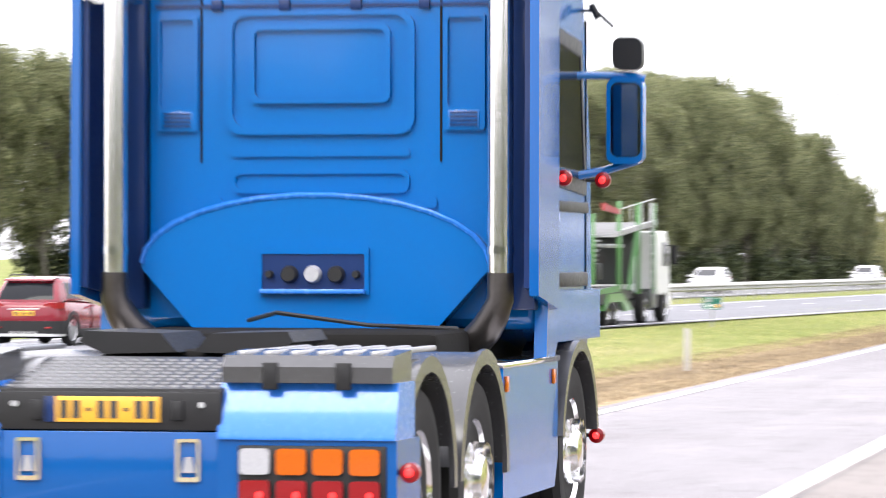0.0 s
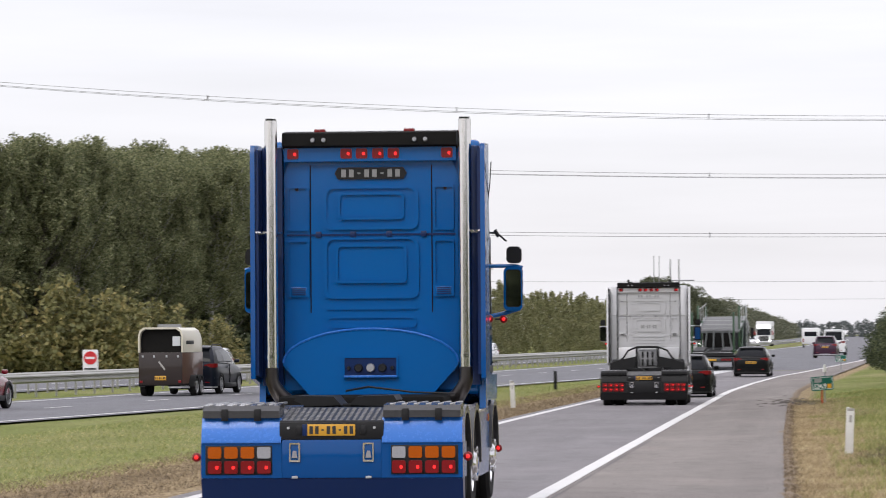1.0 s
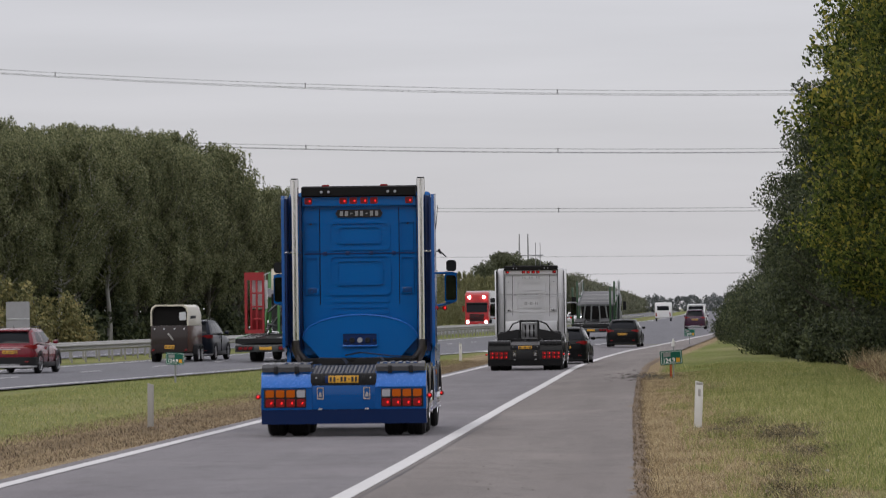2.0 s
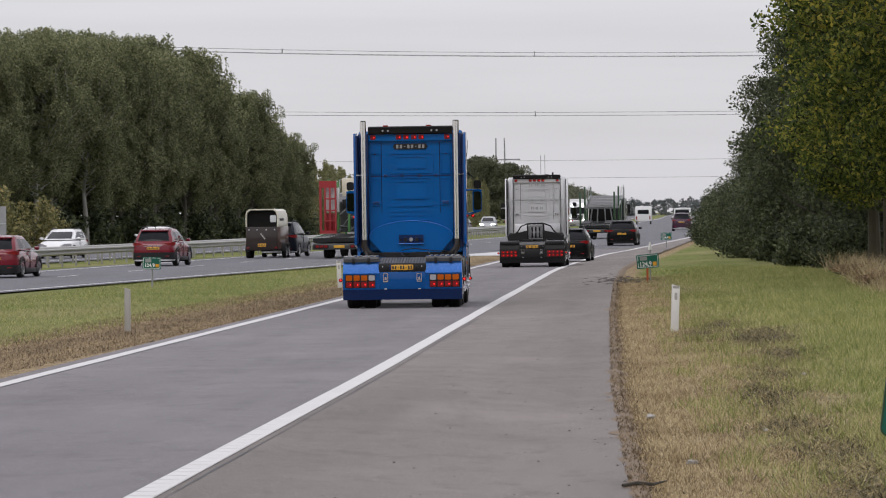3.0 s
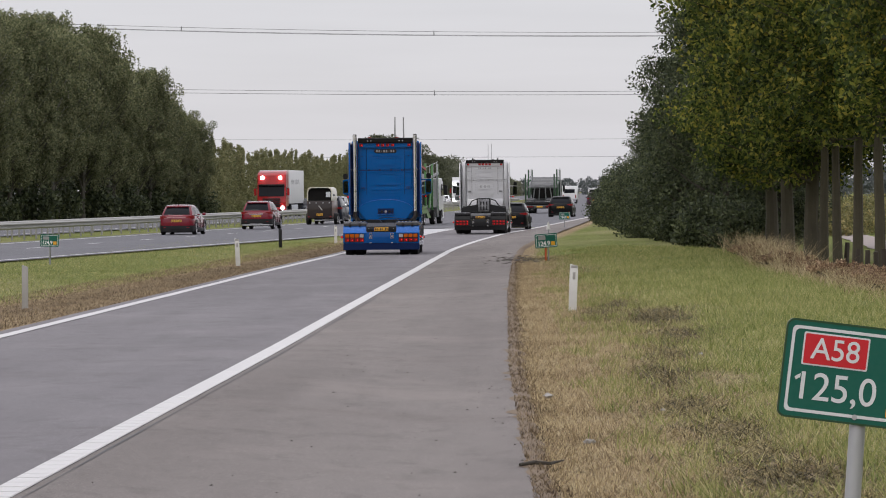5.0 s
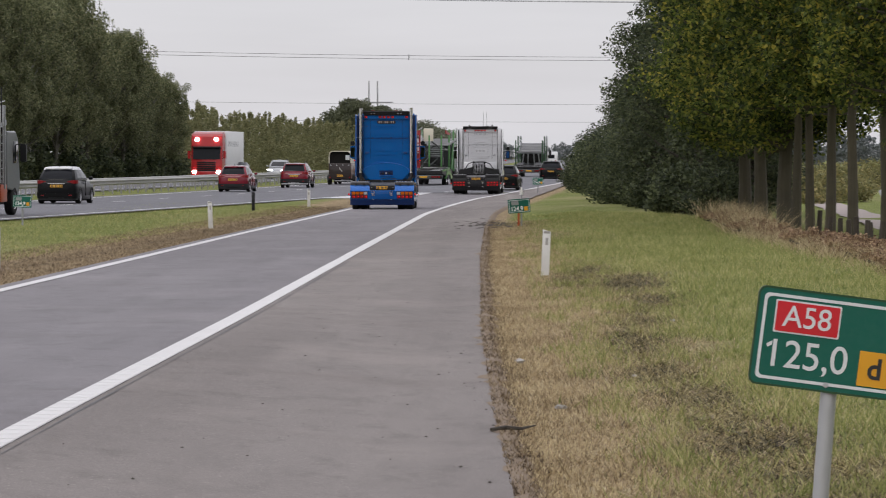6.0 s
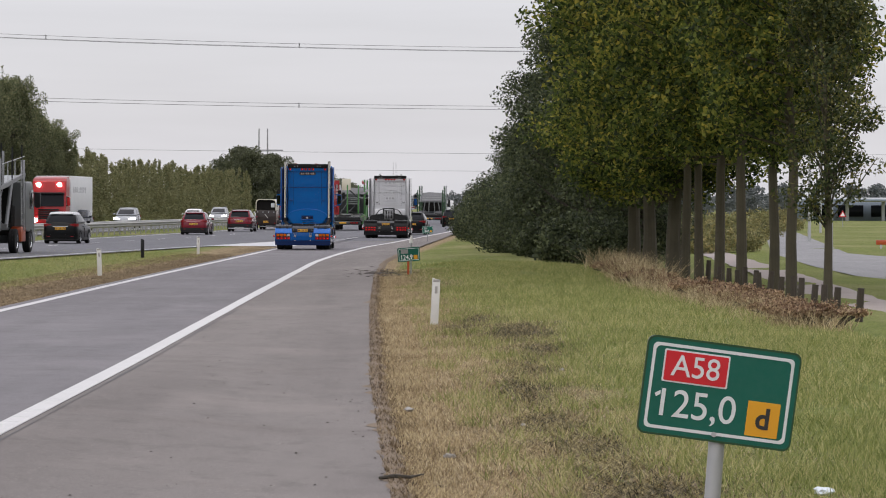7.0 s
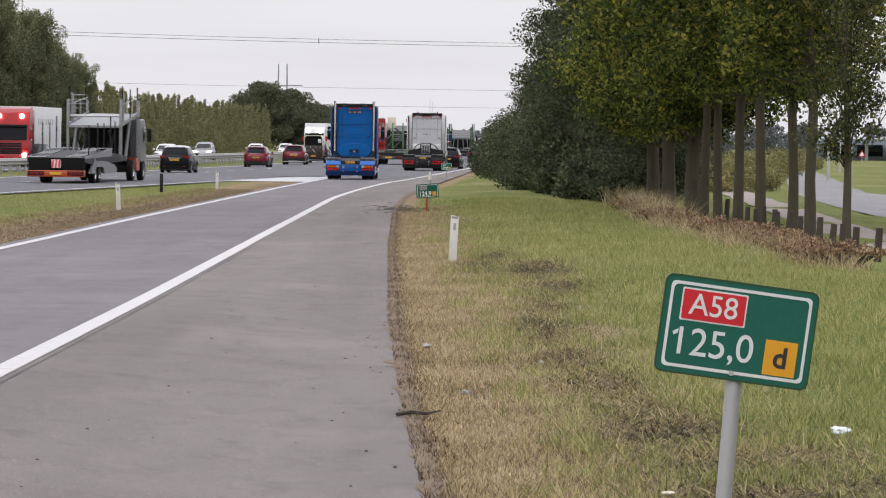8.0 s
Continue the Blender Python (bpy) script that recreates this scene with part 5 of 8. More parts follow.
    if kind in ("suv", "estate"):
        for s in (-1, 1):
            part("roof_rail", tube([(s * rw * 0.9, tail1 + 0.2, h - 0.04), (s * rw * 0.9, tail1 + 0.3, h + 0.035), (s * rw * 0.9, front1 - 0.25, h + 0.035), (s * rw * 0.9, front1 - 0.1, h - 0.03)], 0.018, 6), M["black"], t)
    return t


def horse_trailer():
    t = empty("horse_trailer", label="brown horse trailer with a cream fibreglass roof", category="trailer")
    def arch(w, z0, z1):
        return [(-w, z0), (w, z0), (w, z1 - 0.28), (w * 0.93, z1 - 0.1), (w * 0.75, z1), (-w * 0.75, z1), (-w * 0.93, z1 - 0.1), (-w, z1 - 0.28)]
    part("side_wall", box(0.72, 0.78, 0.05, 3.0, 0.42, 1.5, 0.01), M["brown"], t)
    part("side_wall", box(-0.78, -0.72, 0.05, 3.0, 0.42, 1.5, 0.01), M["brown"], t)
    part("roof", loft([[(x, y, z) for x, z in arch(0.79, 1.5, 2.35)] for y in (0.35, 1.5, 2.6)] + [[(x, 3.1, z) for x, z in arch(0.74, 1.5, 2.2)], [(x, 3.35, z) for x, z in arch(0.6, 1.5, 1.9)]]), M["cream"], t, "cream fibreglass roof")
    hood = part("roof_rim", ring_bm(arch(0.79, 1.5, 2.36), [(x * 0.93, 1.5 + (z - 1.5) * 0.93) for x, z in arch(0.79, 1.5, 2.36)], 0.4, 0.02), M["cream"], t)
    # black sheet across the opening in place of the shaded inside
    part("dark_opening", add_prism(bmesh.new(), arch(0.73, 1.5, 2.29), 0.22, 0.36), M["black_mat"], t)
    part("inner_window", box(0.38, 0.66, 0.2, 0.23, 1.72, 2.05, 0.01), M["white_wall"], t)
    ramp = part("tail_ramp", box(-0.76, 0.76, 0.0, 0.06, 0.4, 1.5, 0.01), M["umber"], t, "dark brown tail ramp")
    bm = bmesh.new()
    add_box(bm, -0.03, 0.03, -0.012, 0.0, -0.18, 0.18, 0.0, pose(0.05, 0, 1.05, 0, -38, 0))
    part("paint_streak", bm, M["concrete"], ramp)
    for x in (-0.62, -0.22, 0.22, 0.62):
        part("ramp_hinge", box(x - 0.03, x + 0.03, -0.015, 0.0, 1.33, 1.4, 0.004), M["zinc"], ramp)
    pl = part("number_plate", box(-0.2, 0.2, -0.02, 0.0, 0.55, 0.7, 0.004), M["plate_yellow"], ramp)
    number_bars(pl, 0, -0.02, 0.625, 0.36, 0.14, M["plate_text"])
    part("floor", box(-0.78, 0.78, 0.02, 3.1, 0.36, 0.44, 0.01), M["black_mat"], t)
    for s in (-1, 1):
        part("mudguard", arch_bm(s * 0.78, s * 0.98, 1.3, 0.32, 0.36, 0.4, 0, 180, 10), M["black"], t)
        part("mudguard", arch_bm(s * 0.78, s * 0.98, 2.0, 0.32, 0.36, 0.4, 0, 180, 10), M["black"], t)
        for y in (1.3, 2.0):
            car_wheel(t, s * 0.88, y, 0.31, s)
        part("tail_lamp", box(s * 0.68 - 0.05, s * 0.68 + 0.05, -0.02, 0.02, 0.46, 0.54, 0.01), M["tail_red"], t)
        part("stripe", box(min(s * 0.785, s * 0.8), max(s * 0.785, s * 0.8), 0.5, 1.6, 1.78, 1.9, 0.003), M["black"], t)
    part("drawbar", tube([(0, 3.0, 0.45), (0, 4.4, 0.45)], 0.05, 8), M["zinc"], t)
    return t


def lorry_cab(t, y0, c, lit=False, top=3.2):
    """A forward-control cab from y0 on, nose forward."""
    cab = part("cab", add_prism(bmesh.new(), [(y0, 0.9), (y0 + 2.0, 0.75), (y0 + 2.1, 1.2), (y0 + 1.95, 2.2), (y0 + 1.75, top - 0.2), (y0 + 1.4, top), (y0, top)], -1.22, 1.22, "x"), c, t)
    bmesh_bevel(cab, 0.06)
    part("windscreen", add_prism(bmesh.new(), [(y0 + 2.06, 1.75), (y0 + 2.1, 1.75), (y0 + 1.94, 2.6), (y0 + 1.9, 2.6)], -1.08, 1.08, "x"), M["glass"], cab)
    for z in (0.82, 0.98, 1.14, 1.3, 1.46):
        part("grille_bar", box(-0.75, 0.75, y0 + 2.0, y0 + 2.16, z, z + 0.1, 0.01), M["black"], cab)
    part("sun_visor", box(-1.1, 1.1, y0 + 1.85, y0 + 2.15, 2.6, 2.75, 0.03), M["black"], cab)
    part("bumper", box(-1.22, 1.22, y0 + 1.7, y0 + 2.2, 0.35, 0.8, 0.05), c, cab)
    for s in (-1, 1):
        part("door_glass", box(min(s * 1.2, s * 1.235), max(s * 1.2, s * 1.235), y0 + 0.9, y0 + 1.7, 1.75, 2.5, 0.02), M["glass"], cab)
        part("mirror_housing", add_prism(bmesh.new(), round_rect(min(s * 1.3, s * 1.5), max(s * 1.3, s * 1.5), 1.8, 2.4, 0.05), y0 + 1.75, y0 + 1.9), M["red_truck"] if lit else M["black"], cab)
        part("mirror_bracket", tube([(s * 1.2, y0 + 1.7, 2.4), (s * 1.4, y0 + 1.8, 2.4)], 0.02, 6), M["black"], cab)
        if lit:
            for z, x in ((0.75, 0.95), (1.6, 0.9), (top - 0.45, 0.75)):
                part("head_lamp", lathe([(-0.03, 0.12), (0.03, 0.16), (0.05, 0.05)], 14), M["head"], cab, at=pose(s * x, y0 + (2.22 if z < 1.6 else 1.95), z, 0, 0, 90))
            part("fog_lamp", lathe([(-0.03, 0.05), (0.03, 0.06), (0.04, 0.02)], 12), M["head"], cab, at=pose(s * 0.95, y0 + 2.22, 0.42, 0, 0, 90))
        truck_wheel(t, s * 1.08, y0 + 1.2, s, r=0.48)
    return cab


def box_lorry(label, colour, front_top=3.4, length=14.0, lit=True):
    """A lorry with a box semitrailer; y = 0 at its tail."""
    t = empty("box_lorry", label=label, category="lorry")
    trailer = part("box_body", box(-1.27, 1.27, 0.0, length - 2.6, 1.1, 3.95, 0.03), M["box_white"], t, "white box body with dark letter bars")
    for k, wd in enumerate((0.5, 0.45, 0.6, 0.25, 0.5, 0.6, 0.45, 0.5)):
        y = length - 4.2 - k * 0.85
        for s in (-1, 1):
            part("letter_bar", box(min(s * 1.27, s * 1.28), max(s * 1.27, s * 1.28), y, y + wd * 0.6, 2.75, 3.15), M["steel_dull"], trailer, smooth=False)
    part("chassis", box(-0.5, 0.5, 0.4, length - 1, 0.75, 1.1, 0.03), M["black_mat"], t)
    for s in (-1, 1):
        part("side_guard", box(min(s * 1.1, s * 1.2), max(s * 1.1, s * 1.2), 4.2, length - 5, 0.5, 1.0, 0.03), M["white_wall"], t)
        part("tail_lamp", box(s * 1.0 - 0.2, s * 1.0 + 0.2, -0.02, 0.05, 0.85, 1.0, 0.01), M["tail_red"], t)
        for y in (1.4, 2.7, 4.0):
            truck_wheel(t, s * 1.08, y, s, r=0.48)
        truck_wheel(t, s * 1.08, length - 4.2, s, r=0.5)
    cab = lorry_cab(t, length - 2.3, M[colour], lit, front_top)
    part("roof_spoiler", add_prism(bmesh.new(), [(length - 2.3, front_top), (length - 0.9, front_top), (length - 1.3, front_top + 0.1), (length - 2.3, front_top + 0.15)], -1.15, 1.15, "x"), M[colour], cab)
    return t


def car_transporter(label, frame_c, cab_c, accent, posts, load=None, length=13.0, deck_c="zinc"):
    """An empty or part-loaded car transporter, low at the tail; y = 0 at its tail."""
    t = empty("car_transporter", label=label, category="lorry")
    F = M[frame_c]
    e = length - 13.0
    R = M[deck_c]
    u = 0.0 if load else 0.15
    low = 0.0 if load else -0.14
    zu = 2.2 if load == "dark" else 2.7 if load else 2.5
    zr = (3.08 - zu) / 14.5
    rise = 0.014 if load else 0.026
    deck = part("lower_deck", add_prism(bmesh.new(), [(0.0, 0.78 + u), (0.0, 0.95 + u), (4.5, 0.95 + u + 12 * rise), (6.5 + e, 1.0 + u), (6.5 + e, 0.8 + u), (2.5, 0.62 + u)], -1.24, 1.24, "x"), M["black"], t)
    rung_mesh = dark_mesh = None
    for k in range(12 + int(e * 2)):
        for s in (-1, 1):
            if rung_mesh is None:
                rung_mesh = part("deck_rung", box(-0.33, 0.33, -0.06, 0.06, -0.012, 0.018), M["white_wall"] if not load else M["zinc"], deck).data
                rung = deck.children[0]
            else:
                if k % 2 and dark_mesh is None:
                    dark_mesh = rung_mesh.copy()
                    dark_mesh.materials[0] = M["black"]
                rung = new("deck_rung", dark_mesh if k % 2 else rung_mesh)
                rung.parent = deck
            rung.matrix_basis = pose(s * 0.775, 0.15 + k * 0.36, 0.985 + u + min(k, 14) * rise)
    part("tail_bumper", box(-1.25, 1.25, -0.05, 0.12, 0.42 + low, 0.7 + low, 0.03), M[accent], t)
    for s in (-1, 1):
        lb = part("lamp_board", box(s * 0.85 - 0.35, s * 0.85 + 0.35, -0.08, 0.0, 0.48 + low, 0.66 + low, 0.01), M["black"], t)
        for k in range(3):
            lamp_cell(lb, "tail_lamp", s * (0.62 + 0.2 * k), 0.57 + low, 0.15, 0.11, -0.09, M["tail_red"], lit=False)
        part("side_beam", add_prism(bmesh.new(), [(0.0, 0.9 + u), (4.6 + e * 0.5, 1.0 + u), (4.6 + e * 0.5, 1.0 + u + 14 * rise), (0.4, 1.0 + u)], min(s * 1.2, s * 1.27), max(s * 1.2, s * 1.27), "x"), F, t)
        part("wheel_guard", add_prism(bmesh.new(), [(2.2, 0.45), (2.9, 0.95), (4.9, 0.95), (6.4, 0.45), (5.2, 0.4), (4.7, 0.7), (3.0, 0.7)], min(s * 1.18, s * 1.29), max(s * 1.18, s * 1.29), "x"), F, t)
        for y in (3.2, 4.3):
            truck_wheel(t, s * 1.05, y, s, r=0.42)
        truck_wheel(t, s * 1.08, 8.6 + e, s, r=0.48)
        # ramp posts, ladder and upper rails
        for y in posts:
            p = part("deck_post", box(s * 1.2 - 0.06, s * 1.2 + 0.06, y + (e if y > 4 else 0), y + 0.14 + (e if y > 4 else 0), 0.9, 3.7 if y > 4 else 3.3, 0.01), F, t)
        part("upper_rail", add_prism(bmesh.new(), [(4.6 + e, zu - 0.05), (10.4 + e, 3.05), (10.4 + e, 3.2), (4.6 + e, zu + 0.1)], min(s * 1.14, s * 1.24), max(s * 1.14, s * 1.24), "x"), R, t)
        part("hand_rail", tube([(s * 1.2, 4.8 + e, 3.45), (s * 1.2, 10.3 + e, 3.85)], 0.018, 6), M["zinc"], t)
        for y in (5.0 + e, 6.6 + e, 8.2 + e, 9.8 + e):
            part("rail_stanchion", tube([(s * 1.2, y, 2.8), (s * 1.2, y, 3.5 + 0.07 * (y - e - 5))], 0.018, 6), M["zinc"], t)
        part("brace", tube([(s * 1.2, 6.2 + e, 1.0), (s * 1.2, 7.4 + e, 2.8)], 0.07, 8), F, t)
        part("belly_tank", box(min(s * 0.8, s * 1.22), max(s * 0.8, s * 1.22), 9.6 + e, 10.6 + e, 0.45, 1.05, 0.04), M[accent], t)
    up = part("upper_deck", add_prism(bmesh.new(), [(4.6 + e, zu), (10.4 + e, 3.08), (10.4 + e, 3.0), (4.6 + e, zu - 0.08)], -1.15, 1.15, "x"), R, t)
    for k in range(14):
        part("upper_rung", box(-1.1, 1.1, 4.7 + e + k * 0.4, 4.8 + e + k * 0.4, zu + 0.02 + k * zr, zu + 0.07 + k * zr), M["white_wall"] if not load else M["steel_dull"], up)
    if not load:
        # hoops and hydraulics behind the cab, striped board and skirt at the tail
        for s in (-1, 1):
            part("side_skirt", add_prism(bmesh.new(), [(5.0, 0.42), (8.6, 0.42), (8.9, 0.6), (8.0, 0.78), (5.4, 0.95), (4.9, 0.8)], min(s * 1.14, s * 1.27), max(s * 1.14, s * 1.27), "x"), M["steel_grey"], t)
            part("fairing_wedge", add_prism(bmesh.new(), [(1.6, 0.42), (2.7, 0.42), (2.9, 1.0), (2.6, 1.1)], min(s * 1.14, s * 1.27), max(s * 1.14, s * 1.27), "x"), M["steel_grey"], t)
            for y, top in ((1.2, 2.5), (3.6, 2.6), (7.2, 2.9), (10.6, 4.3), (13.0, 4.2), (15.2, 4.3)):
                part("side_pole", tube([(s * 1.21, y, 1.2), (s * 1.21, y, top)], 0.028, 6), M["black"], t)
            part("coil_pipe", tube([(s * 0.7, 10.0, 2.3), (s * 0.75, 10.2, 1.9), (s * 0.6, 10.4, 1.5), (s * 0.75, 10.6, 1.2)], 0.05, 8), M["black"], t)
        part("front_bulkhead", box(-1.0, 1.0, 14.0, 14.1, 1.2, 2.6, 0.03), M["black_mat"], t)
        part("tail_skirt", box(-1.2, 1.2, 0.0, 0.4, 0.5, 1.1, 0.02), M["black_mat"], t)
        board = part("warning_board", box(-0.18, 0.22, -0.1, -0.07, 0.66, 1.02, 0.005), M["white_text"], t)
        for k in range(3):
            part("stripe", add_prism(bmesh.new(), [(-0.18 + 0.14 * k, 0.67), (-0.1 + 0.14 * k, 0.67), (-0.06 + 0.14 * k, 1.01), (-0.14 + 0.14 * k, 1.01)], -0.106, -0.1), M["sign_red"], board)
        for s in (-1, 1):
            part("hoop", tube([(s * 0.95, 6.0 + e, 1.0), (s * 0.95, 6.3 + e, 2.0), (s * 0.85, 7.2 + e, 2.55), (s * 0.85, 9.5 + e, 2.75)], 0.05, 8), M["steel_grey"], t)
            part("stake", tube([(s * 1.2, 5.4, 1.1), (s * 1.2, 5.4, 2.6)], 0.025, 6), M["black"], t)
            part("stake", tube([(s * 1.2, 8.6, 1.1), (s * 1.2, 8.6, 2.7)], 0.025, 6), M["black"], t)
            part("hydraulic_ram", tube([(s * 0.6, 5.2 + e, 1.0), (s * 0.6, 7.0 + e, 2.6)], 0.06, 8), M["black"], t)
            part("mast", box(s * 1.16 - 0.05, s * 1.16 + 0.05, 5.6 + e, 5.75 + e, 2.7, 4.0, 0.01), M["steel_grey"], t)
        part("cross_tube", tube([(-1.15, 5.0 + e, 2.95), (1.15, 5.0 + e, 2.95)], 0.06, 8), M["zinc"], t)
        # dark block added to fill the space under the upper deck
        part("machinery", box(-0.85, 0.85, 9.0 + e, 10.2 + e, 1.0, 1.9, 0.06), M["black_mat"], t)
        for k in range(4):
            part("rear_rail", tube([(-1.15, 5.6 + e, 3.3 + 0.2 * k), (-0.5, 5.6 + e, 3.3 + 0.2 * k)], 0.012, 5), M["zinc"], t)
    for k in range(7):
        part("ladder_rung", tube([(1.26, 9.3 + e, 1.3 + 0.28 * k), (1.26, 9.7 + e, 1.3 + 0.28 * k)], 0.014, 5), M["zinc"], t)
    for y in (9.3 + e, 9.7 + e):
        part("ladder_rail", tube([(1.26, y, 1.1), (1.26, y, 3.7)], 0.02, 6), M["zinc"], t)
    part("spine", box(-0.45, 0.45, 4.5, length - 0.6, 0.7, 1.0, 0.03), M["black_mat"], t)
    part("plate", box(-0.25, 0.25, -0.1, -0.06, 0.5 + low, 0.62 + low, 0.003), M["plate_yellow"], t)
    lorry_cab(t, length - 2.4, M[cab_c], False, 2.85)
    if load == "dark":
        for k in range(7):
            part("ramp_slat", box(-0.95 + 0.02 * k, 0.95 - 0.02 * k, 4.3 + 0.18 * k, 4.42 + 0.18 * k, 2.25 + 0.11 * k, 2.3 + 0.11 * k, 0.008), M["zinc"] if k % 2 else M["steel_dull"], t)
        # black block added below the slats for the dark interior
        part("hydraulic_unit", box(-0.9, 0.9, 4.5, 5.2, 1.25, 2.1, 0.06), M["black_mat"], t)
        for x in (-0.8, -0.3, 0.3, 0.8):
            part("hydraulic_ram", tube([(x, 4.4, 1.1), (x * 0.8, 4.3, 2.2)], 0.05, 8), M["grey_frame"], t)
        for s in (-1, 1):
            part("tail_ramp", add_prism(bmesh.new(), [(0.1, 0.95), (2.6, 1.1), (2.6, 1.3), (0.2, 1.1)], min(s * 0.5, s * 1.1), max(s * 0.5, s * 1.1), "x"), M["black"], t)
    if load == "lattice":
        gate = part("rear_portal", ring_bm([(-1.25, 1.15), (-0.45, 1.15), (-0.45, 3.62), (-1.25, 3.62)], [(-1.14, 1.3), (-0.52, 1.3), (-0.52, 3.3), (-1.14, 3.3)], 2.3, 2.1), M["portal_red"], t, "dull red steel rear portal")
        for x in (-0.98, -0.75):
            part("portal_bar", box(x - 0.04, x + 0.04, 2.12, 2.2, 1.3, 3.3, 0.005), M["portal_red"], gate)
        for z in (1.7, 2.2, 2.75):
            part("portal_bar", box(-1.0, -0.5, 2.1, 2.18, z, z + 0.07, 0.005), M["portal_red"], gate)
        part("portal_sheet", box(-1.0, -0.5, 2.4, 2.45, 1.3, 2.1, 0.005), M["portal_red"], gate)
        part("portal_sheet", box(-1.0, -0.35, 2.41, 2.46, 2.15, 3.3, 0.005), M["box_white"], gate, "white sheet behind the red portal")
        for k in range(6):
            part("deck_slat", box(0.05, 1.05, 2.25 + 0.12 * k, 2.33 + 0.12 * k, 1.9 + 0.14 * k, 1.97 + 0.14 * k, 0.008), M["grey_frame"], gate)
        part("hydraulic_box", box(0.1, 1.0, 2.5, 3.2, 1.35, 1.85, 0.05), M["black"], gate)
        part("upper_sheet", box(-0.35, 0.3, 3.3, 3.36, 2.9, 3.75, 0.02), M["cream"], gate)
        part("inner_deck", box(-0.2, 1.1, 3.4, 6.0, 2.3, 2.42, 0.02), M["grey_frame"], gate)
        part("far_cab", box(-1.1, 1.1, 7.5, 7.6, 1.2, 2.9, 0.05), M["dark_frame"], gate)
        for x0, z0, x1, z1 in ((-0.4, 1.2, 0.1, 1.9), (0.2, 1.3, 0.9, 2.0), (-0.3, 2.0, 0.3, 2.6), (0.3, 2.9, 1.0, 2.3), (-0.3, 1.5, 0.9, 1.3)):
            part("deck_strut", tube([(x0, 2.2, z0), (x1, 2.7, z1)], 0.05, 8), M["dark_frame"], gate)
        part("side_mirror", box(-0.3, -0.1, 3.0, 3.1, 2.3, 2.75, 0.03), M["black"], gate)
        for x in (0.15, 0.95):
            part("green_post", box(x - 0.05, x + 0.05, 2.1, 2.22, 1.2, 3.3, 0.01), M["green_frame"], gate)
        for s in (-1, 1):
            part("portal_side", add_prism(bmesh.new(), [(2.2, 3.4), (4.6, 3.3), (4.6, 3.45), (2.2, 3.62)], min(s * 1.2, s * 1.26), max(s * 1.2, s * 1.26), "x"), M["portal_red"], gate)
    return t


def caravan():
    t = empty("caravan", label="white touring caravan with a rear window", category="caravan")
    part("body", box(-1.15, 1.15, 0, 5.5, 0.45, 2.6, 0.15), M["white_car"], t)
    part("rear_window", box(-0.8, 0.8, -0.02, 0.03, 1.5, 2.1, 0.02), M["glass"], t)
    for s in (-1, 1):
        part("tail_lamp", box(s * 0.95 - 0.08, s * 0.95 + 0.08, -0.02, 0.03, 0.7, 1.2, 0.02), M["tail_red"], t)
        car_wheel(t, s * 1.0, 2.9, 0.32, s)
    return t


red_suv = car("red compact SUV with dark lower cladding", "red_car", None, 4.2, 1.8, 1.57, "suv", trim="black")
red_hatch = car("glossy red hatchback with a dark rear bumper", "red_car", None, 4.0, 1.75, 1.48, "hatch", trim="black")
black_crossover = car("black crossover car with a pale roof", "dark_car", "silver", 4.2, 1.77, 1.57, "hatch")
tow_suv = car("dark navy SUV towing a horse trailer", "navy_car", None, 4.6, 1.85, 1.72, "suv")
dark_hatch = car("dark maroon-black hatchback on the slip road", "dark_car", None, 4.3, 1.8, 1.5, "hatch")
dark_estate = car("dark estate car with bright red tail lamps", "dark_car", None, 4.6, 1.8, 1.48, "estate")
purple_van = car("dark purple people carrier far ahead", "purple_car", None, 4.5, 1.85, 1.7, "suv")
white_van = car("white panel van far ahead on the motorway", "white_car", None, 5.2, 1.95, 2.2, "van", category="van")
trailer = horse_trailer()
caravan_far = caravan()
red_lorry = box_lorry("red lorry with bright headlamps and white box trailer", "red_truck", 3.75)
white_lorry = box_lorry("distant white box lorry on the opposite carriageway", "white_car")
grey_transporter = car_transporter("empty grey car transporter with orange-red tail", "steel_grey", "grey_frame", "orange", (4.7, 10.0), length=18.5, deck_c="steel_grey")
red_transporter = car_transporter("car transporter with a red steel rear portal", "green_frame", "white_car", "dark_frame", (4.7, 7.6, 10.0), "lattice", deck_c="steel_dull")
green_transporter = car_transporter("dark car transporter with green ramp posts", "green_dark", "slate_cab", "dark_frame", (0.6, 4.7, 10.0), "dark", deck_c="grey_frame")
cars_oncoming = []
for lab, col, kd, lamps in (("white oncoming hatchback on the opposite carriageway", "white_car", "hatch", False), ("white oncoming estate car on the opposite carriageway", "white_car", "estate", False), ("grey oncoming SUV with headlamps on", "grey_car", "suv", True), ("dark oncoming hatchback on the opposite carriageway", "navy_car", "hatch", False)):
    cars_oncoming.append(car(lab, col, None, 4.3, 1.8, 1.5 if kd != "suv" else 1.65, kd, lit=lamps))
for k in (2, 1, 2, 0, 1, 0):
    cars_oncoming.append(copy_thing(cars_oncoming[k], Matrix.Identity(4)))
for ob in cars_oncoming:
    tagged(ob, group="oncoming cars")


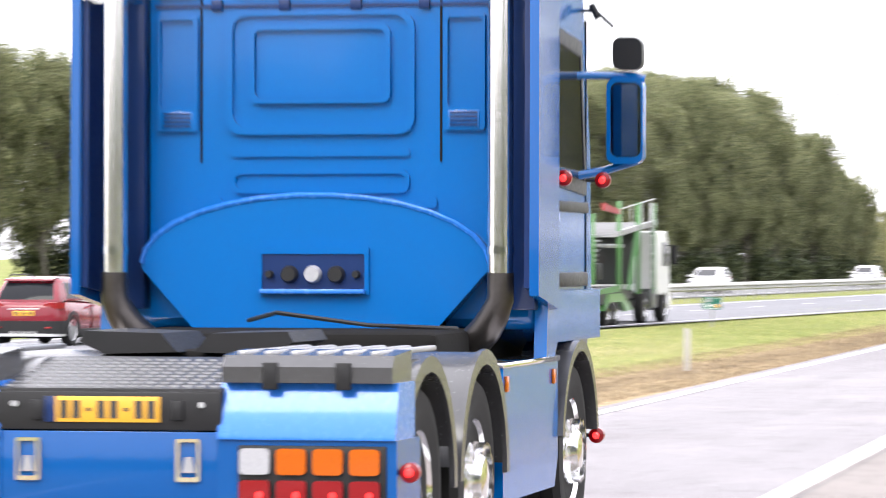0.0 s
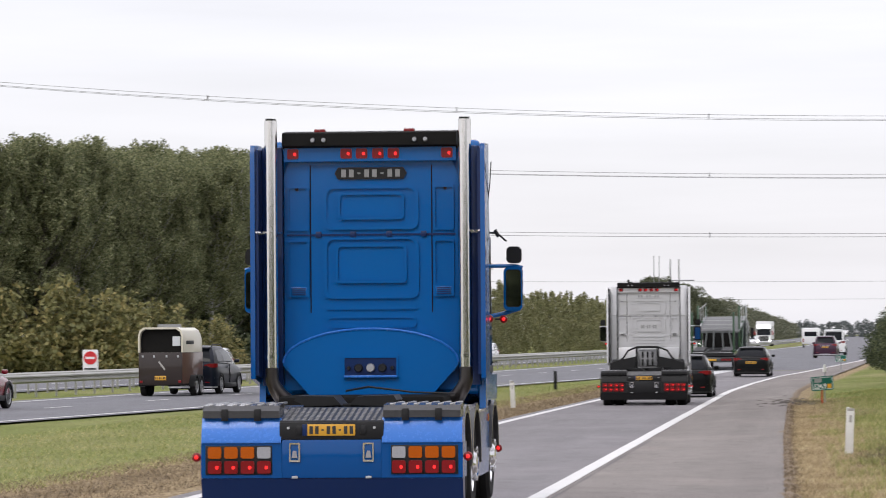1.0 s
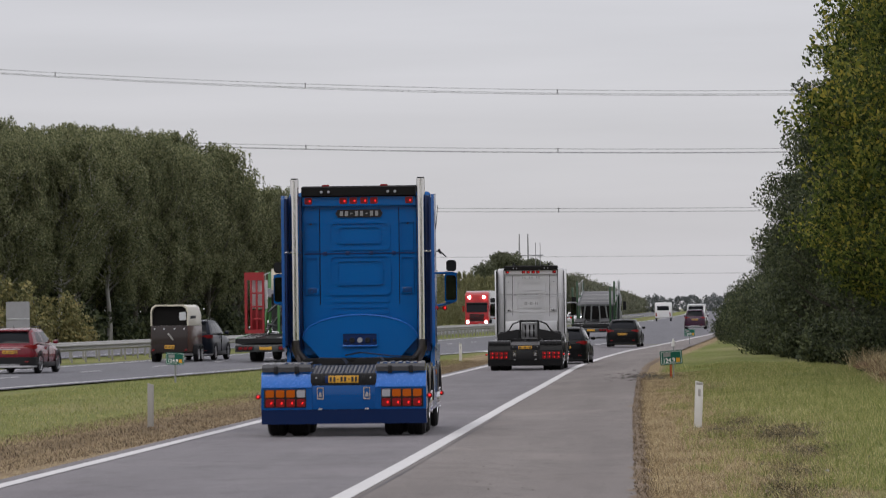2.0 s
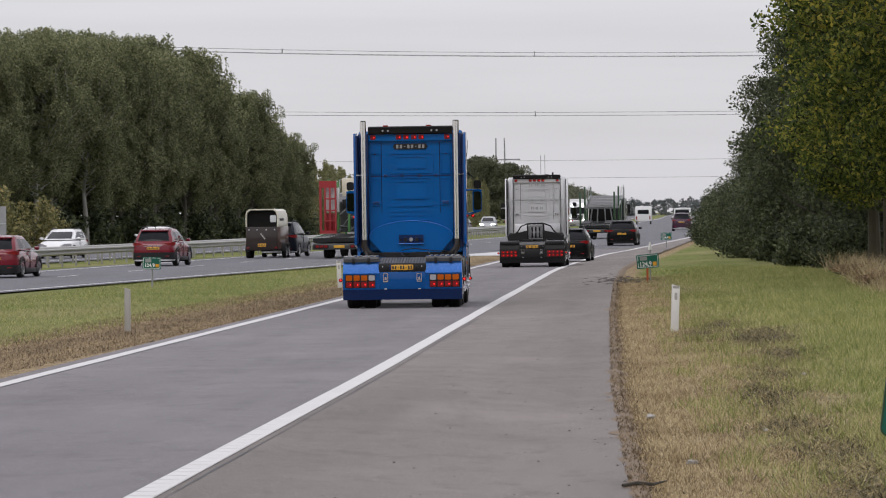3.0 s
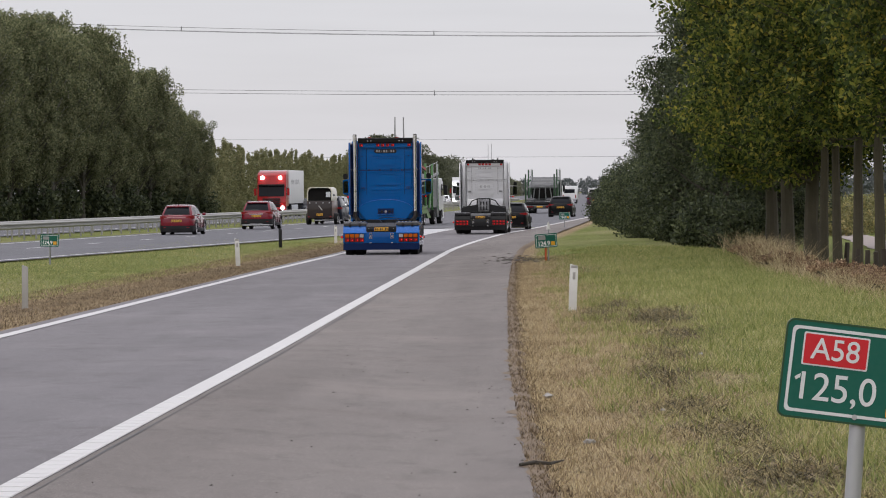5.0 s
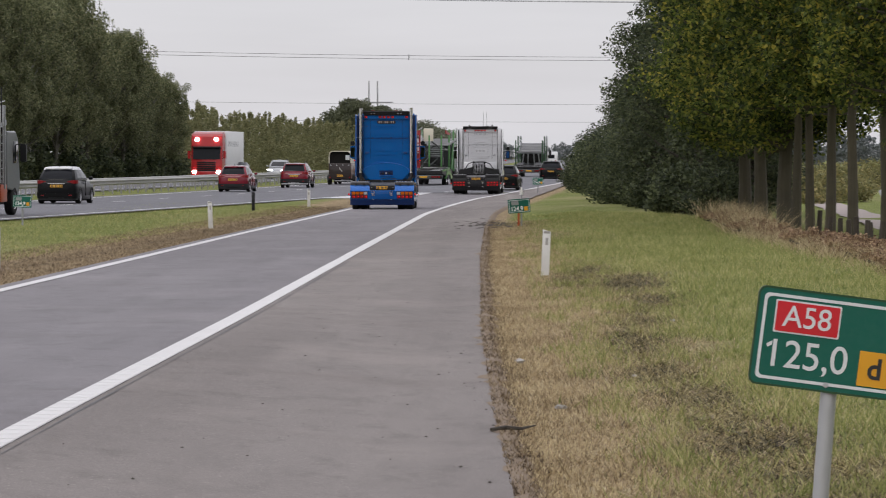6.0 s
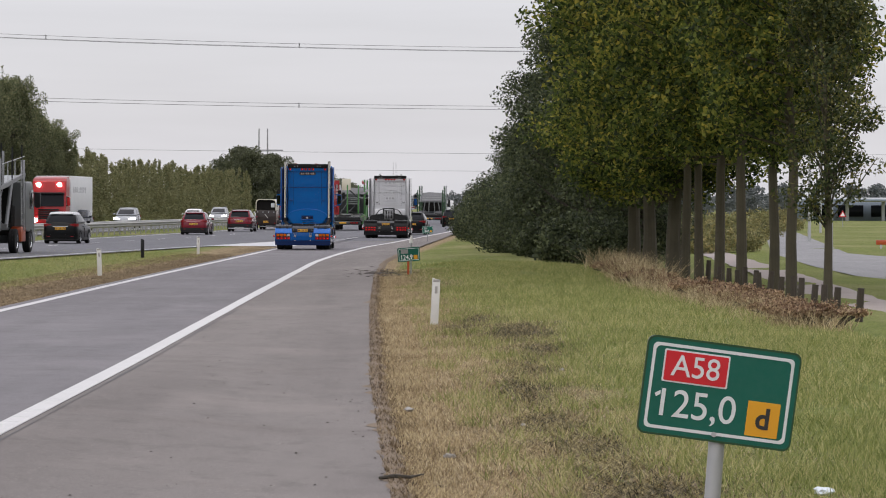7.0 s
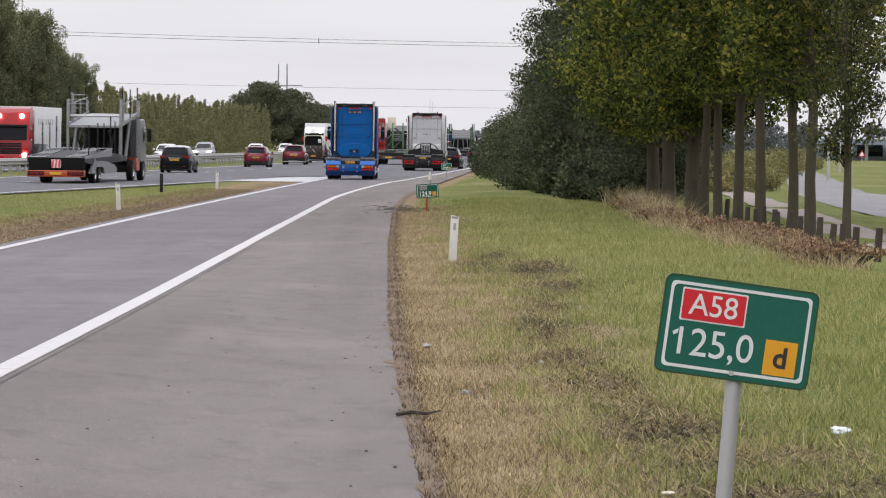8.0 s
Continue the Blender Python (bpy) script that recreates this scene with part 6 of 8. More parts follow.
# ---- roadside furniture ----
def rail_bm(curve, y0, y1, z, step=4.0):
    """A W-section guard rail along a curve."""
    prof = [(0.0, 0.155), (0.03, 0.13), (0.08, 0.1), (0.08, 0.06), (0.0, 0.02), (0.0, -0.02), (0.08, -0.06), (0.08, -0.1), (0.03, -0.13), (0.0, -0.155)]
    bm = bmesh.new()
    rows, y = [], y0
    while y <= y1:
        rows.append([bm.verts.new((curve(y) + a, y, z + b)) for a, b in prof])
        y += step if y < 330 else step * 4
    for p, q in zip(rows, rows[1:]):
        for k in range(len(prof) - 1):
            bm.faces.new((p[k], p[k + 1], q[k + 1], q[k]))
    return bm


def guard_rail(name, offset, label):
    t = empty(name, label=label, category="guard rail")
    part("rail", rail_bm(lambda y: left_line(y) + offset, 30, 700, 0.6), M["rail"], t)
    me = None
    for k in range(150):
        y = 60 + 2.66 * k
        if me is None:
            p = part("rail_post", box(-0.05, 0.03, -0.03, 0.03, -0.06, 0.68, 0.008), M["rail"], t, at=pose(left_line(y) + offset - 0.06, y, 0))
            me = p.data
        else:
            p = new("rail_post", me)
            p.parent, p.matrix_basis = t, pose(left_line(y) + offset - 0.06, y, 0)
    return t


guard_rail("guard_rail", -3.1, "galvanised steel guard rail along the central reserve")
guard_rail("guard_rail", -5.6, "galvanised steel guard rail facing the opposite carriageway")


def marker_post(x, y, h, lean, material, label, w=0.12, name="marker_post", z0=0.0):
    t = empty(name, pose(x, y, z0, 0, lean, 4), label=label, category="post")
    bm = add_prism(bmesh.new(), [(-w / 2, -0.1), (w / 2, -0.1), (w / 2, h), (-w / 2 + 0.01, h + 0.035), (-w / 2, h + 0.03)], -0.05, 0.05)
    bmesh.ops.bevel(bm, geom=list(bm.edges), offset=0.008, segments=2, affect="EDGES", profile=0.5)
    body = part("post_body", bm, material, t)
    if material is M["post_white"]:
        part("reflector", box(-0.02, 0.025, -0.056, -0.049, h - 0.22, h - 0.1, 0.003), M["concrete"], t)
        part("end_cap", box(-w / 2 + 0.012, w / 2 - 0.01, -0.055, 0.04, h - 0.03, h + 0.015, 0.006), M["concrete"], t)
    return t


def vz(x, y):
    return -0.05 + verge_rise(x, y) + crossfall(x, y) + lump(x, y)


marker_post(0.16, 66.2, 0.72, 2.5, M["post_white"], "white plastic verge marker post, slightly leaning", 0.13, z0=vz(0.16, 66.2) + 0.04)
marker_post(-9.41, 114.5, 0.66, -2.5, M["post_white"], "white plastic marker post between slip road and motorway", 0.13)
marker_post(-9.77, 71.6, 0.7, 0.5, M["concrete"], "weathered grey marker post beside the slip road", 0.11)
marker_post(-10.85, 152, 0.6, 0, M["black"], "short black marker post on the grass strip", 0.13)
marker_post(-9.4, 164, 0.6, 0, M["post_white"], "white plastic marker post at the gore", 0.12)
marker_post(2.0, 266, 0.85, 0, M["black"], "black marker post at the hedge", 0.14)


def hectometre_sign(x, y, z, w, h, pole_z, lean, turn, full, label, pole=None):
    """Green kilometre sign; full: with the lettering that can be read."""
    t = empty("kilometre_sign", pose(x, y, 0, 0, 0, turn), label=label, category="sign")
    p = part("pole", tube([(0, 0.03, pole_z), (0.0, 0.03, z - h / 2 + 0.03)] if not full else [(-0.08, 0.03, pole_z), (0.0, 0.03, z - h / 2 + 0.1)], 0.036 if full else 0.03, 14), pole or M["zinc"], t)
    tilt = pose(0, 0, z, 0, lean, 0)
    b = part("board", add_prism(bmesh.new(), round_rect(-w / 2, w / 2, -h / 2, h / 2, 0.035 * w / 0.7, 5), -0.012, 0.012), M["sign_green"], t, at=tilt)
    s = w / 0.7
    rim = [round_rect(-w / 2 + a, w / 2 - a, -h / 2 + a, h / 2 - a, 0.022 * s, 5) for a in (0.028 * s, 0.042 * s)]
    part("rim_line", ring_bm(rim[0], rim[1], -0.012, -0.0145), M["sign_white"], b)
    if full:
        part("road_shield", add_prism(bmesh.new(), round_rect(-0.262, 0.03, 0.02, 0.166, 0.006, 2), -0.0155, -0.012), M["sign_white"], b)
        part("shield_field", add_prism(bmesh.new(), round_rect(-0.255, 0.023, 0.027, 0.159, 0.005, 2), -0.0175, -0.0155), M["sign_red"], b)
        up = Matrix.Rotation(radians(90), 4, "X")
        add_text(b, "A58", 0.135, M["sign_white"], pose(-0.116, -0.0178, 0.092) @ up, width=0.215, bold=0.0005)
        add_text(b, "125,0", 0.175, M["sign_white"], pose(-0.1, -0.013, -0.078) @ up, width=0.335, bold=0.0005)
        part("numeral_flag", add_prism(bmesh.new(), [(-0.283, -0.036), (-0.258, -0.02), (-0.258, -0.038), (-0.277, -0.05)], -0.015, -0.012), M["sign_white"], b)
        part("board_edge", ring_bm(round_rect(-w / 2 - 0.002, w / 2 + 0.002, -h / 2 - 0.002, h / 2 + 0.002, 0.036, 5), round_rect(-w / 2 + 0.007, w / 2 - 0.007, -h / 2 + 0.007, h / 2 - 0.007, 0.03, 5), 0.0, -0.0135), M["green_dark"], b)
        part("letter_field", add_prism(bmesh.new(), round_rect(0.133, 0.277, -0.17, -0.015, 0.003, 2), -0.0155, -0.012), M["sign_orange"], b)
        add_text(b, "d", 0.13, M["plate_text"], pose(0.205, -0.016, -0.094) @ up, bold=0.003)
        part("bolt", lathe([(-0.006, 0.012), (0.004, 0.012)], 10), M["zinc"], b, at=pose(0.0, -0.016, -h / 2 + 0.032, 0, 0, 90))
    else:
        up = Matrix.Rotation(radians(90), 4, "X")
        part("road_shield", add_prism(bmesh.new(), round_rect(-0.25 * s, -0.02 * s, 0.03 * s, 0.15 * s, 0.006, 2), -0.0155, -0.012), M["dark_text"], b)
        add_text(b, "124,9", 0.19 * s, M["white_text"], pose(-0.08 * s, -0.013, -0.085 * s) @ up, width=0.36 * s, bold=0.003)
        part("letter_field", add_prism(bmesh.new(), round_rect(0.15 * s, 0.27 * s, -0.15 * s, -0.03 * s, 0.004, 2), -0.0155, -0.012), M["sign_orange"], b)
    return t


hectometre_sign(1.305, 17.5, 1.172, 0.685, 0.435, -0.05, 7.3, 0, True, "green kilometre sign with red shield, tilted on its pole")
hectometre_sign(-0.47, 114, 0.56, 0.68, 0.4, -0.05, -4, 22, False, "small green kilometre sign on an orange pole", M["orange"])
cone_stake = empty("cone_marker", pose(-0.4, 114.3, 0), label="white cone on a stake behind the kilometre sign", category="marker")
part("stake", tube([(0, 0, -0.1), (0, 0, 0.98)], 0.018, 8), M["steel_dull"], cone_stake)
part("cone", lathe([(-0.1, 0.06), (0.0, 0.05), (0.12, 0.02)], 10), M["post_white"], cone_stake, at=pose(0, 0, 0.98, 0, -90, 0))
hectometre_sign(-15.15, 116.5, 0.66, 0.55, 0.36, -0.05, 2, -3, False, "small green kilometre sign beside the motorway", M["steel_dull"])
hectometre_sign(0.14, 219, 0.6, 0.6, 0.4, -0.05, 0, 8, False, "distant green kilometre sign beside the shoulder", M["steel_dull"])


def warning_board(x, y, z, w, h, face, label, legs, leg_z=-0.1):
    t = empty("traffic_sign", pose(x, y, 0), label=label, category="sign")
    b = part("board", add_prism(bmesh.new(), round_rect(-w / 2, w / 2, z - h / 2, z + h / 2, 0.05), -0.02, 0.02), M[face], t)
    for lx in legs:
        part("leg", tube([(lx, 0.06, leg_z), (lx, 0.06, z + h * 0.3)], 0.04, 8), M["zinc"], t)
    return t, b


t_, b_ = warning_board(-36.6, 215, 1.9, 1.3, 1.7, "steel_dull", "grey back of a large sign on steel legs", (-0.5, 0.5))
part("back_brace", tube([(0.3, 0.9, -0.1), (0.1, 0.05, 1.7)], 0.04, 8), M["zinc"], t_)
part("back_channel", box(-0.62, 0.62, -0.05, -0.02, 1.75, 1.83, 0.01), M["zinc"], t_)
for (x, y, z) in ((-38.15, 200, 0.85), (-43.4, 185, 1.05)):
    t_, b_ = warning_board(x, y, z, 0.8, 1.15, "sign_yellow" if y < 190 else "white_text", "no-entry sign on a tall board by the reserve", (0.0,))
    part("red_disc", lathe([(-0.01, 0.34), (0.012, 0.34)], 28), M["sign_red"], b_, at=pose(0, -0.03, z + 0.15, 0, 0, 90))
    part("white_bar", box(-0.24, 0.24, -0.05, -0.04, z + 0.09, z + 0.21, 0.004), M["white_text"], b_)
    part("bottom_bar", box(-0.3, 0.3, -0.03, -0.02, z - 0.45, z - 0.36, 0.004), M["plate_text"], b_)


# ---- power line across the motorway, a mast, lamp posts ----
def power_line():
    t = empty("power_line", label="high-voltage conductors sagging across the motorway", category="power line")
    for zc, yy, sag in ((28.7, 500, 3.4e-4), (21.4, 500, 2.4e-4), (14.0, 500, 1.5e-4)):
        for dy, dz in ((0, 0), (0.0, 0.42), (6, 0.15)):
            pts = [(x, yy + dy, zc + dz + sag * (x - 25) ** 2) for x in range(-260, 261, 10)]
            part("conductor", tube(pts, 0.028, 5), M["wire"], t)
        for x in range(-240, 241, 32):
            zs = zc + sag * (x - 25) ** 2
            part("spacer", box(x - 0.06, x + 0.06, yy - 0.06, yy + 0.06, zs - 0.1, zs + 0.55), M["wire"], t)
    for zc, yy in ((13.6, 900), (9.6, 900)):
        part("conductor", tube([(x, yy, zc + 5e-5 * (x - 40) ** 2) for x in range(-300, 301, 20)], 0.035, 5), M["wire"], t)


power_line()


def pylon(x, y, h):
    t = empty("pylon", pose(x, y, 0), label="distant twin-tube steel pylon with cross arm", category="pylon")
    for s in (-1, 1):
        part("mast_tube", tube([(s * 1.0, 0, 0), (s * 0.85, 0, h)], [0.3, 0.12], 10), M["steel_dull"], t)
    for z, w in ((h * 0.74, 4.0), (h * 0.55, 4.5)):
        part("cross_arm", box(-w, w, -0.12, 0.12, z, z + 0.25, 0.05), M["steel_dull"], t)


pylon(-32.8, 800, 17.2)


def lamp_post(x, y, h):
    t = empty("street_lamp", pose(x, y, -0.3), label="tall grey street lamp beside the side road", category="street lamp")
    part("column", tube([(0, 0, 0), (0, 0, h)], [0.11, 0.06], 10), M["zinc"], t)
    part("lantern", box(-0.15, 0.9, -0.12, 0.12, h - 0.05, h + 0.08, 0.03), M["steel_dull"], t)


lamp_post(9.4, 118, 9.5)
lamp_post(13.2, 150, 9.5)
lamp_post(19.5, 190, 9.5)
lamp_post(24.3, 250, 9.5)
lamp_post(33.0, 330, 9.5)


def give_way_sign(x, y):
    t = empty("warning_sign", pose(x, y, -0.25), label="small triangular warning sign on a grey post", category="sign")
    part("post", tube([(0, 0, 0), (0, 0, 1.7)], 0.035, 8), M["zinc"], t)
    tri = part("triangle", add_prism(bmesh.new(), [(-0.42, 1.1), (0.42, 1.1), (0.0, 1.82)], -0.06, -0.04), M["sign_red"], t)
    part("triangle_field", add_prism(bmesh.new(), [(-0.27, 1.19), (0.27, 1.19), (0.0, 1.65)], -0.066, -0.06), M["white_text"], tri)


give_way_sign(45.4, 430)


def service_building():
    t = empty("filling_station", label="distant low filling station with a white canopy", category="building")
    part("canopy", box(57, 96, 600, 618, 2.75, 3.35, 0.05), M["white_wall"], t)
    part("fascia", box(57, 96, 599.7, 600, 2.85, 3.1, 0.01), M["blue_wall"], t)
    for x in (59, 64.5, 70, 75.5, 81, 86.5, 92):
        part("canopy_column", box(x - 0.25, x + 0.25, 604, 604.5, -0.3, 2.75, 0.03), M["white_wall"], t)
    shop = part("shop", box(58, 96, 620, 632, -0.3, 2.7, 0.05), M["blue_wall"], t)
    for k in range(7):
        part("shop_window", box(59.5 + 5.2 * k, 63.5 + 5.2 * k, 619.8, 620, 0.4, 2.2, 0.02), M["glass"], shop)


service_building()
for k, (x, y) in enumerate(((24.5, 205), (26.8, 209), (29, 213))):
    t_ = empty("road_barrier", pose(x, y, -0.28), label="low white barrier board beside the side road", category="barrier")
    part("board", box(-1.1, 1.1, 0, 0.08, 0.3, 0.55, 0.02), M["white_text"] if k else M["orange"], t_)
    part("leg", box(-0.9, -0.8, 0, 0.08, 0, 0.3), M["zinc"], t_)
    part("leg", box(0.8, 0.9, 0, 0.08, 0, 0.3), M["zinc"], t_)

fence = empty("post_fence", label="row of short weathered wooden fence posts under the trees", category="fence")
rnd_f = random.Random(5)
for k in range(16):
    y = 70.5 + 2.4 * k + rnd_f.uniform(-0.9, 0.9)
    x = 7.75 - 0.004 * (y - 70) + rnd_f.uniform(-0.06, 0.06)
    part("fence_post", tube([(0, 0, -0.7), (0, 0, 0.1), (0.01, 0, rnd_f.uniform(0.38, 0.52))], [0.07, 0.07, 0.062], 8), M["wood_post"], fence, at=pose(x, y, 0.05, rnd_f.uniform(-4, 4), rnd_f.uniform(-4, 4), 0))


# ---- litter and clods ----
def crumple(r, seed):
    bm = bmesh.new()
    bmesh.ops.create_icosphere(bm, subdivisions=2, radius=r)
    q = random.Random(seed)
    for v in bm.verts:
        v.co *= q.uniform(0.55, 1.2)
        v.co.z *= 0.45
    return bm


for (x, y, r, m, nm, lab) in ((2.74, 27.1, 0.07, "litter", "plastic_litter", "crumpled clear plastic bag in the grass"), (1.3, 22.5, 0.035, "cream", "paper_litter", "small scrap of pale paper on the verge"), (0.2, 31.5, 0.05, "concrete", "stone", "pale stone at the edge of the shoulder"), (-0.15, 38.5, 0.06, "concrete", "stone", "pale stone at the edge of the shoulder"), (0.9, 36, 0.025, "concrete", "paper_litter", "scrap of grey paper on the verge"), (1.6, 46, 0.03, "concrete", "paper_litter", "scrap of grey paper on the verge")):
    tagged(part(nm, crumple(r, int(y)), M[m], None, at=pose(x, y, vz(x, y) + r * 0.4 + 0.03)), lab, "litter")
tagged(part("dead_twig", tube([(-0.32, 28.6, 0.02), (-0.22, 28.75, 0.025), (-0.1, 28.7, 0.02), (0.0, 28.9, 0.03)], [0.012, 0.016, 0.012, 0.005], 6), M["bark_dark"], None), "dark curled twig lying on the asphalt edge", "twig")
# heaps of soil and clippings that the mower left
rnd_c = random.Random(17)
vv, ff = [], []
for k in range(900):
    cx, cy, sx, sy = rnd_c.choice(DUG + [(-9.7, 71.6, 0.15, 0.6), (0.16, 66, 0.1, 0.3)])
    x, y, r_ = rnd_c.gauss(cx, sx), rnd_c.gauss(cy, sy), rnd_c.uniform(0.012, 0.05)
    i, z = len(vv), vz(x, y)
    a0 = rnd_c.random() * math.tau
    vv.append((x, y, z + r_ * rnd_c.uniform(0.35, 0.7)))
    for q in range(7):
        w = r_ * rnd_c.uniform(0.7, 1.5)
        vv.append((x + w * math.cos(a0 + q * 0.8976), y + 1.6 * w * math.sin(a0 + q * 0.8976), z - 0.01))
    ff += [(i, i + 1 + q, i + 1 + (q + 1) % 7) for q in range(7)]
tagged(new("soil_clods", mesh_from("soil_clods", vv, ff, M["soil"], smooth=True)), "small dark clods of soil in the verge", "soil", kind="stuff")
rnd_d = random.Random(11)
vv, ff = [], []
for k in range(300):
    y = 18 + 60 * rnd_d.random() ** 1.3
    x = rnd_d.uniform(-3.4, interp(y, PAVED_EDGE) + 0.05) if k % 3 else interp(y, PAVED_EDGE) - abs(rnd_d.gauss(0, 0.25))
    if k < 110:
        x, y = -1.5 + rnd_d.gauss(0, 0.35), 116 + rnd_d.gauss(0, 3.0)
    a, s = rnd_d.random() * math.tau, rnd_d.uniform(0.005, 0.02) * (4.0 if k < 110 else 1.0)
    i = len(vv)
    z = crossfall(x, y)
    kk = 1 - z / EYE
    for q in range(5):
        r_ = s * rnd_d.uniform(0.4, 1.2)
        vv.append((x * kk + (2.0 if k < 110 else 1.0) * r_ * math.cos(a + q * 1.2566), y * kk + 2.2 * r_ * math.sin(a + q * 1.2566), z + 0.004))
    vv.append((x * kk, y * kk, z + 0.004 + s * (0.3 if k < 110 else 0.5)))
    ff += [(i + q, i + (q + 1) % 5, i + 5) for q in range(5)]
tagged(new("road_grit", mesh_from("road_grit", vv, ff, M["crumb"])), "crumbs of soil scattered on the asphalt", "grit", kind="stuff")


# ---- plants ----
def leaf_cloud(name, centres, radii, count, size, seed, material, flat=0.75, droop=0.0, parent=None, m=None):
    """Many small leaves in clumps round the given centres."""
    r = np.random.default_rng(seed)
    c, rad = np.asarray(centres, float), np.asarray(radii, float)
    wts = rad ** 2
    idx = r.choice(len(c), count, p=wts / wts.sum())
    d = r.normal(size=(count, 3))
    d /= np.linalg.norm(d, axis=1)[:, None]
    k = (0.35 + 0.65 * r.random(count) ** 0.5)[:, None]
    pos = c[idx] + d * k * rad[idx][:, None] * np.array([1, 1, flat])
    pos[:, 2] -= droop * r.random(count) * rad[idx]
    a = r.normal(size=(count, 3))
    a /= np.linalg.norm(a, axis=1)[:, None]
    b = np.cross(a, r.normal(size=(count, 3)))
    b /= np.linalg.norm(b, axis=1)[:, None]
    s = size * r.uniform(0.6, 1.35, count)[:, None]
    v = np.empty((count, 4, 3))
    v[:, 0], v[:, 2] = pos - a * s, pos + a * s
    v[:, 1], v[:, 3] = pos + b * s * 0.55 + a * s * 0.15, pos - b * s * 0.55 + a * s * 0.15
    me = bpy.data.meshes.new(name)
    me.vertices.add(count * 4)
    me.vertices.foreach_set("co", v.reshape(-1))
    me.loops.add(count * 4)
    me.loops.foreach_set("vertex_index", np.arange(count * 4, dtype=np.int32))
    me.polygons.add(count)
    me.polygons.foreach_set("loop_start", np.arange(0, count * 4, 4, dtype=np.int32))
    me.update(calc_edges=True)
    me.materials.append(material)
    ob = new(name, me)
    if parent is not None:
        ob.parent = parent
    return ob


def tree(label, h, crown_r, crown_z0, trunk_r, leaves, leaf_size, leaf_m, bark_m, seed, name="tree", upright=0.5, clumps=46, clump_r=0.9, stems=1, lean=0.0, bare=0.0, category="tree", taper=0.75, flat=0.75, spires=0, wobble=0.05):
    """A tapered trunk, limbs that fork, and a crown of leaf clumps on the limbs."""
    q = random.Random(seed)
    t = empty(name, label=label, category=category)
    bm = bmesh.new()
    tips, rads = [], []
    for st in range(stems):
        ox, oy = (q.uniform(-0.5, 0.5) * stems * 0.3, q.uniform(-0.4, 0.4) * stems * 0.3) if stems > 1 else (0, 0)
        top = h * (0.93 if st == 0 else q.uniform(0.7, 0.9))
        axis = []
        n = 9
        dx, dy = q.uniform(-1, 1) * 0.03 * h + lean * h, q.uniform(-1, 1) * 0.03 * h
        for i in range(n + 1):
            k = i / n
            axis.append(Vector((ox + dx * k * k + wobble * q.uniform(-1, 1) * min(1, 3 * k), oy + dy * k * k + wobble * q.uniform(-1, 1) * min(1, 3 * k), -0.25 + (top + 0.25) * k)))
        rr = [trunk_r * (1.15 if i == 0 else 1.0) * (1 - 0.93 * (i / n) ** taper) + 0.012 for i in range(n + 1)]
        add_tube(bm, axis, rr, 10, caps=False)
        for j in range(clumps // stems):
            k = (crown_z0 + (h - crown_z0) * (j + q.random()) / (clumps / stems)) / h
            k = min(k, 0.96)
            f = k * n
            i = min(int(f), n - 1)
            base = axis[i].lerp(axis[i + 1], f - i)
            rel = (k * h - crown_z0) / (h - crown_z0)
            wide = crown_r * (math.sin(math.pi * min(1, 0.22 + rel * 0.74)) ** 0.8)
            a = q.random() * math.tau
            ln = wide * q.uniform(0.45, 1.05)
            rise = upright * ln * q.uniform(0.5, 1.3)
            end = base + Vector((math.cos(a) * ln, math.sin(a) * ln, rise))
            mid = base.lerp(end, 0.5) + Vector((q.uniform(-0.15, 0.15), q.uniform(-0.15, 0.15), -0.08 * ln))
            r0 = max(0.014, rr[i] * 0.36)
            add_tube(bm, [base, mid, end], [r0, r0 * 0.6, 0.008], 5, caps=False)
            for u in (0.55, 0.8, 1.0):
                p = base.lerp(end, u) + Vector((q.uniform(-0.3, 0.3), q.uniform(-0.3, 0.3), q.uniform(-0.25, 0.3)))
                if q.random() > bare:
                    tips.append(p)
                    rads.append(clump_r * q.uniform(0.5, 1.15) * (0.75 + 0.25 * u))
    for j in range(spires):
        a, rr_ = q.random() * math.tau, crown_r * 0.85 * math.sqrt(q.random())
        foot = Vector((math.cos(a) * rr_ + dx * 0.8, math.sin(a) * rr_ + dy * 0.8, h * q.uniform(0.62, 0.78)))
        tall = h * q.uniform(0.14, 0.26) * (1.15 - 0.6 * rr_ / crown_r)
        tip = foot + Vector((q.uniform(-0.25, 0.25), q.uniform(-0.25, 0.25), tall))
        add_tube(bm, [foot, tip], [0.03, 0.006], 4, caps=False)
        for u in (0.2, 0.4, 0.6, 0.75, 0.88, 1.0):
            tips.append(foot.lerp(tip, u))
            rads.append(clump_r * (0.75 - 0.55 * u))
    tips.append(axis[-1])
    rads.append(clump_r * 0.6)
    part("trunk", bm, bark_m, t)
    leaf_cloud("crown", tips, rads, leaves, leaf_size, seed, leaf_m, parent=t, flat=flat)
    return t


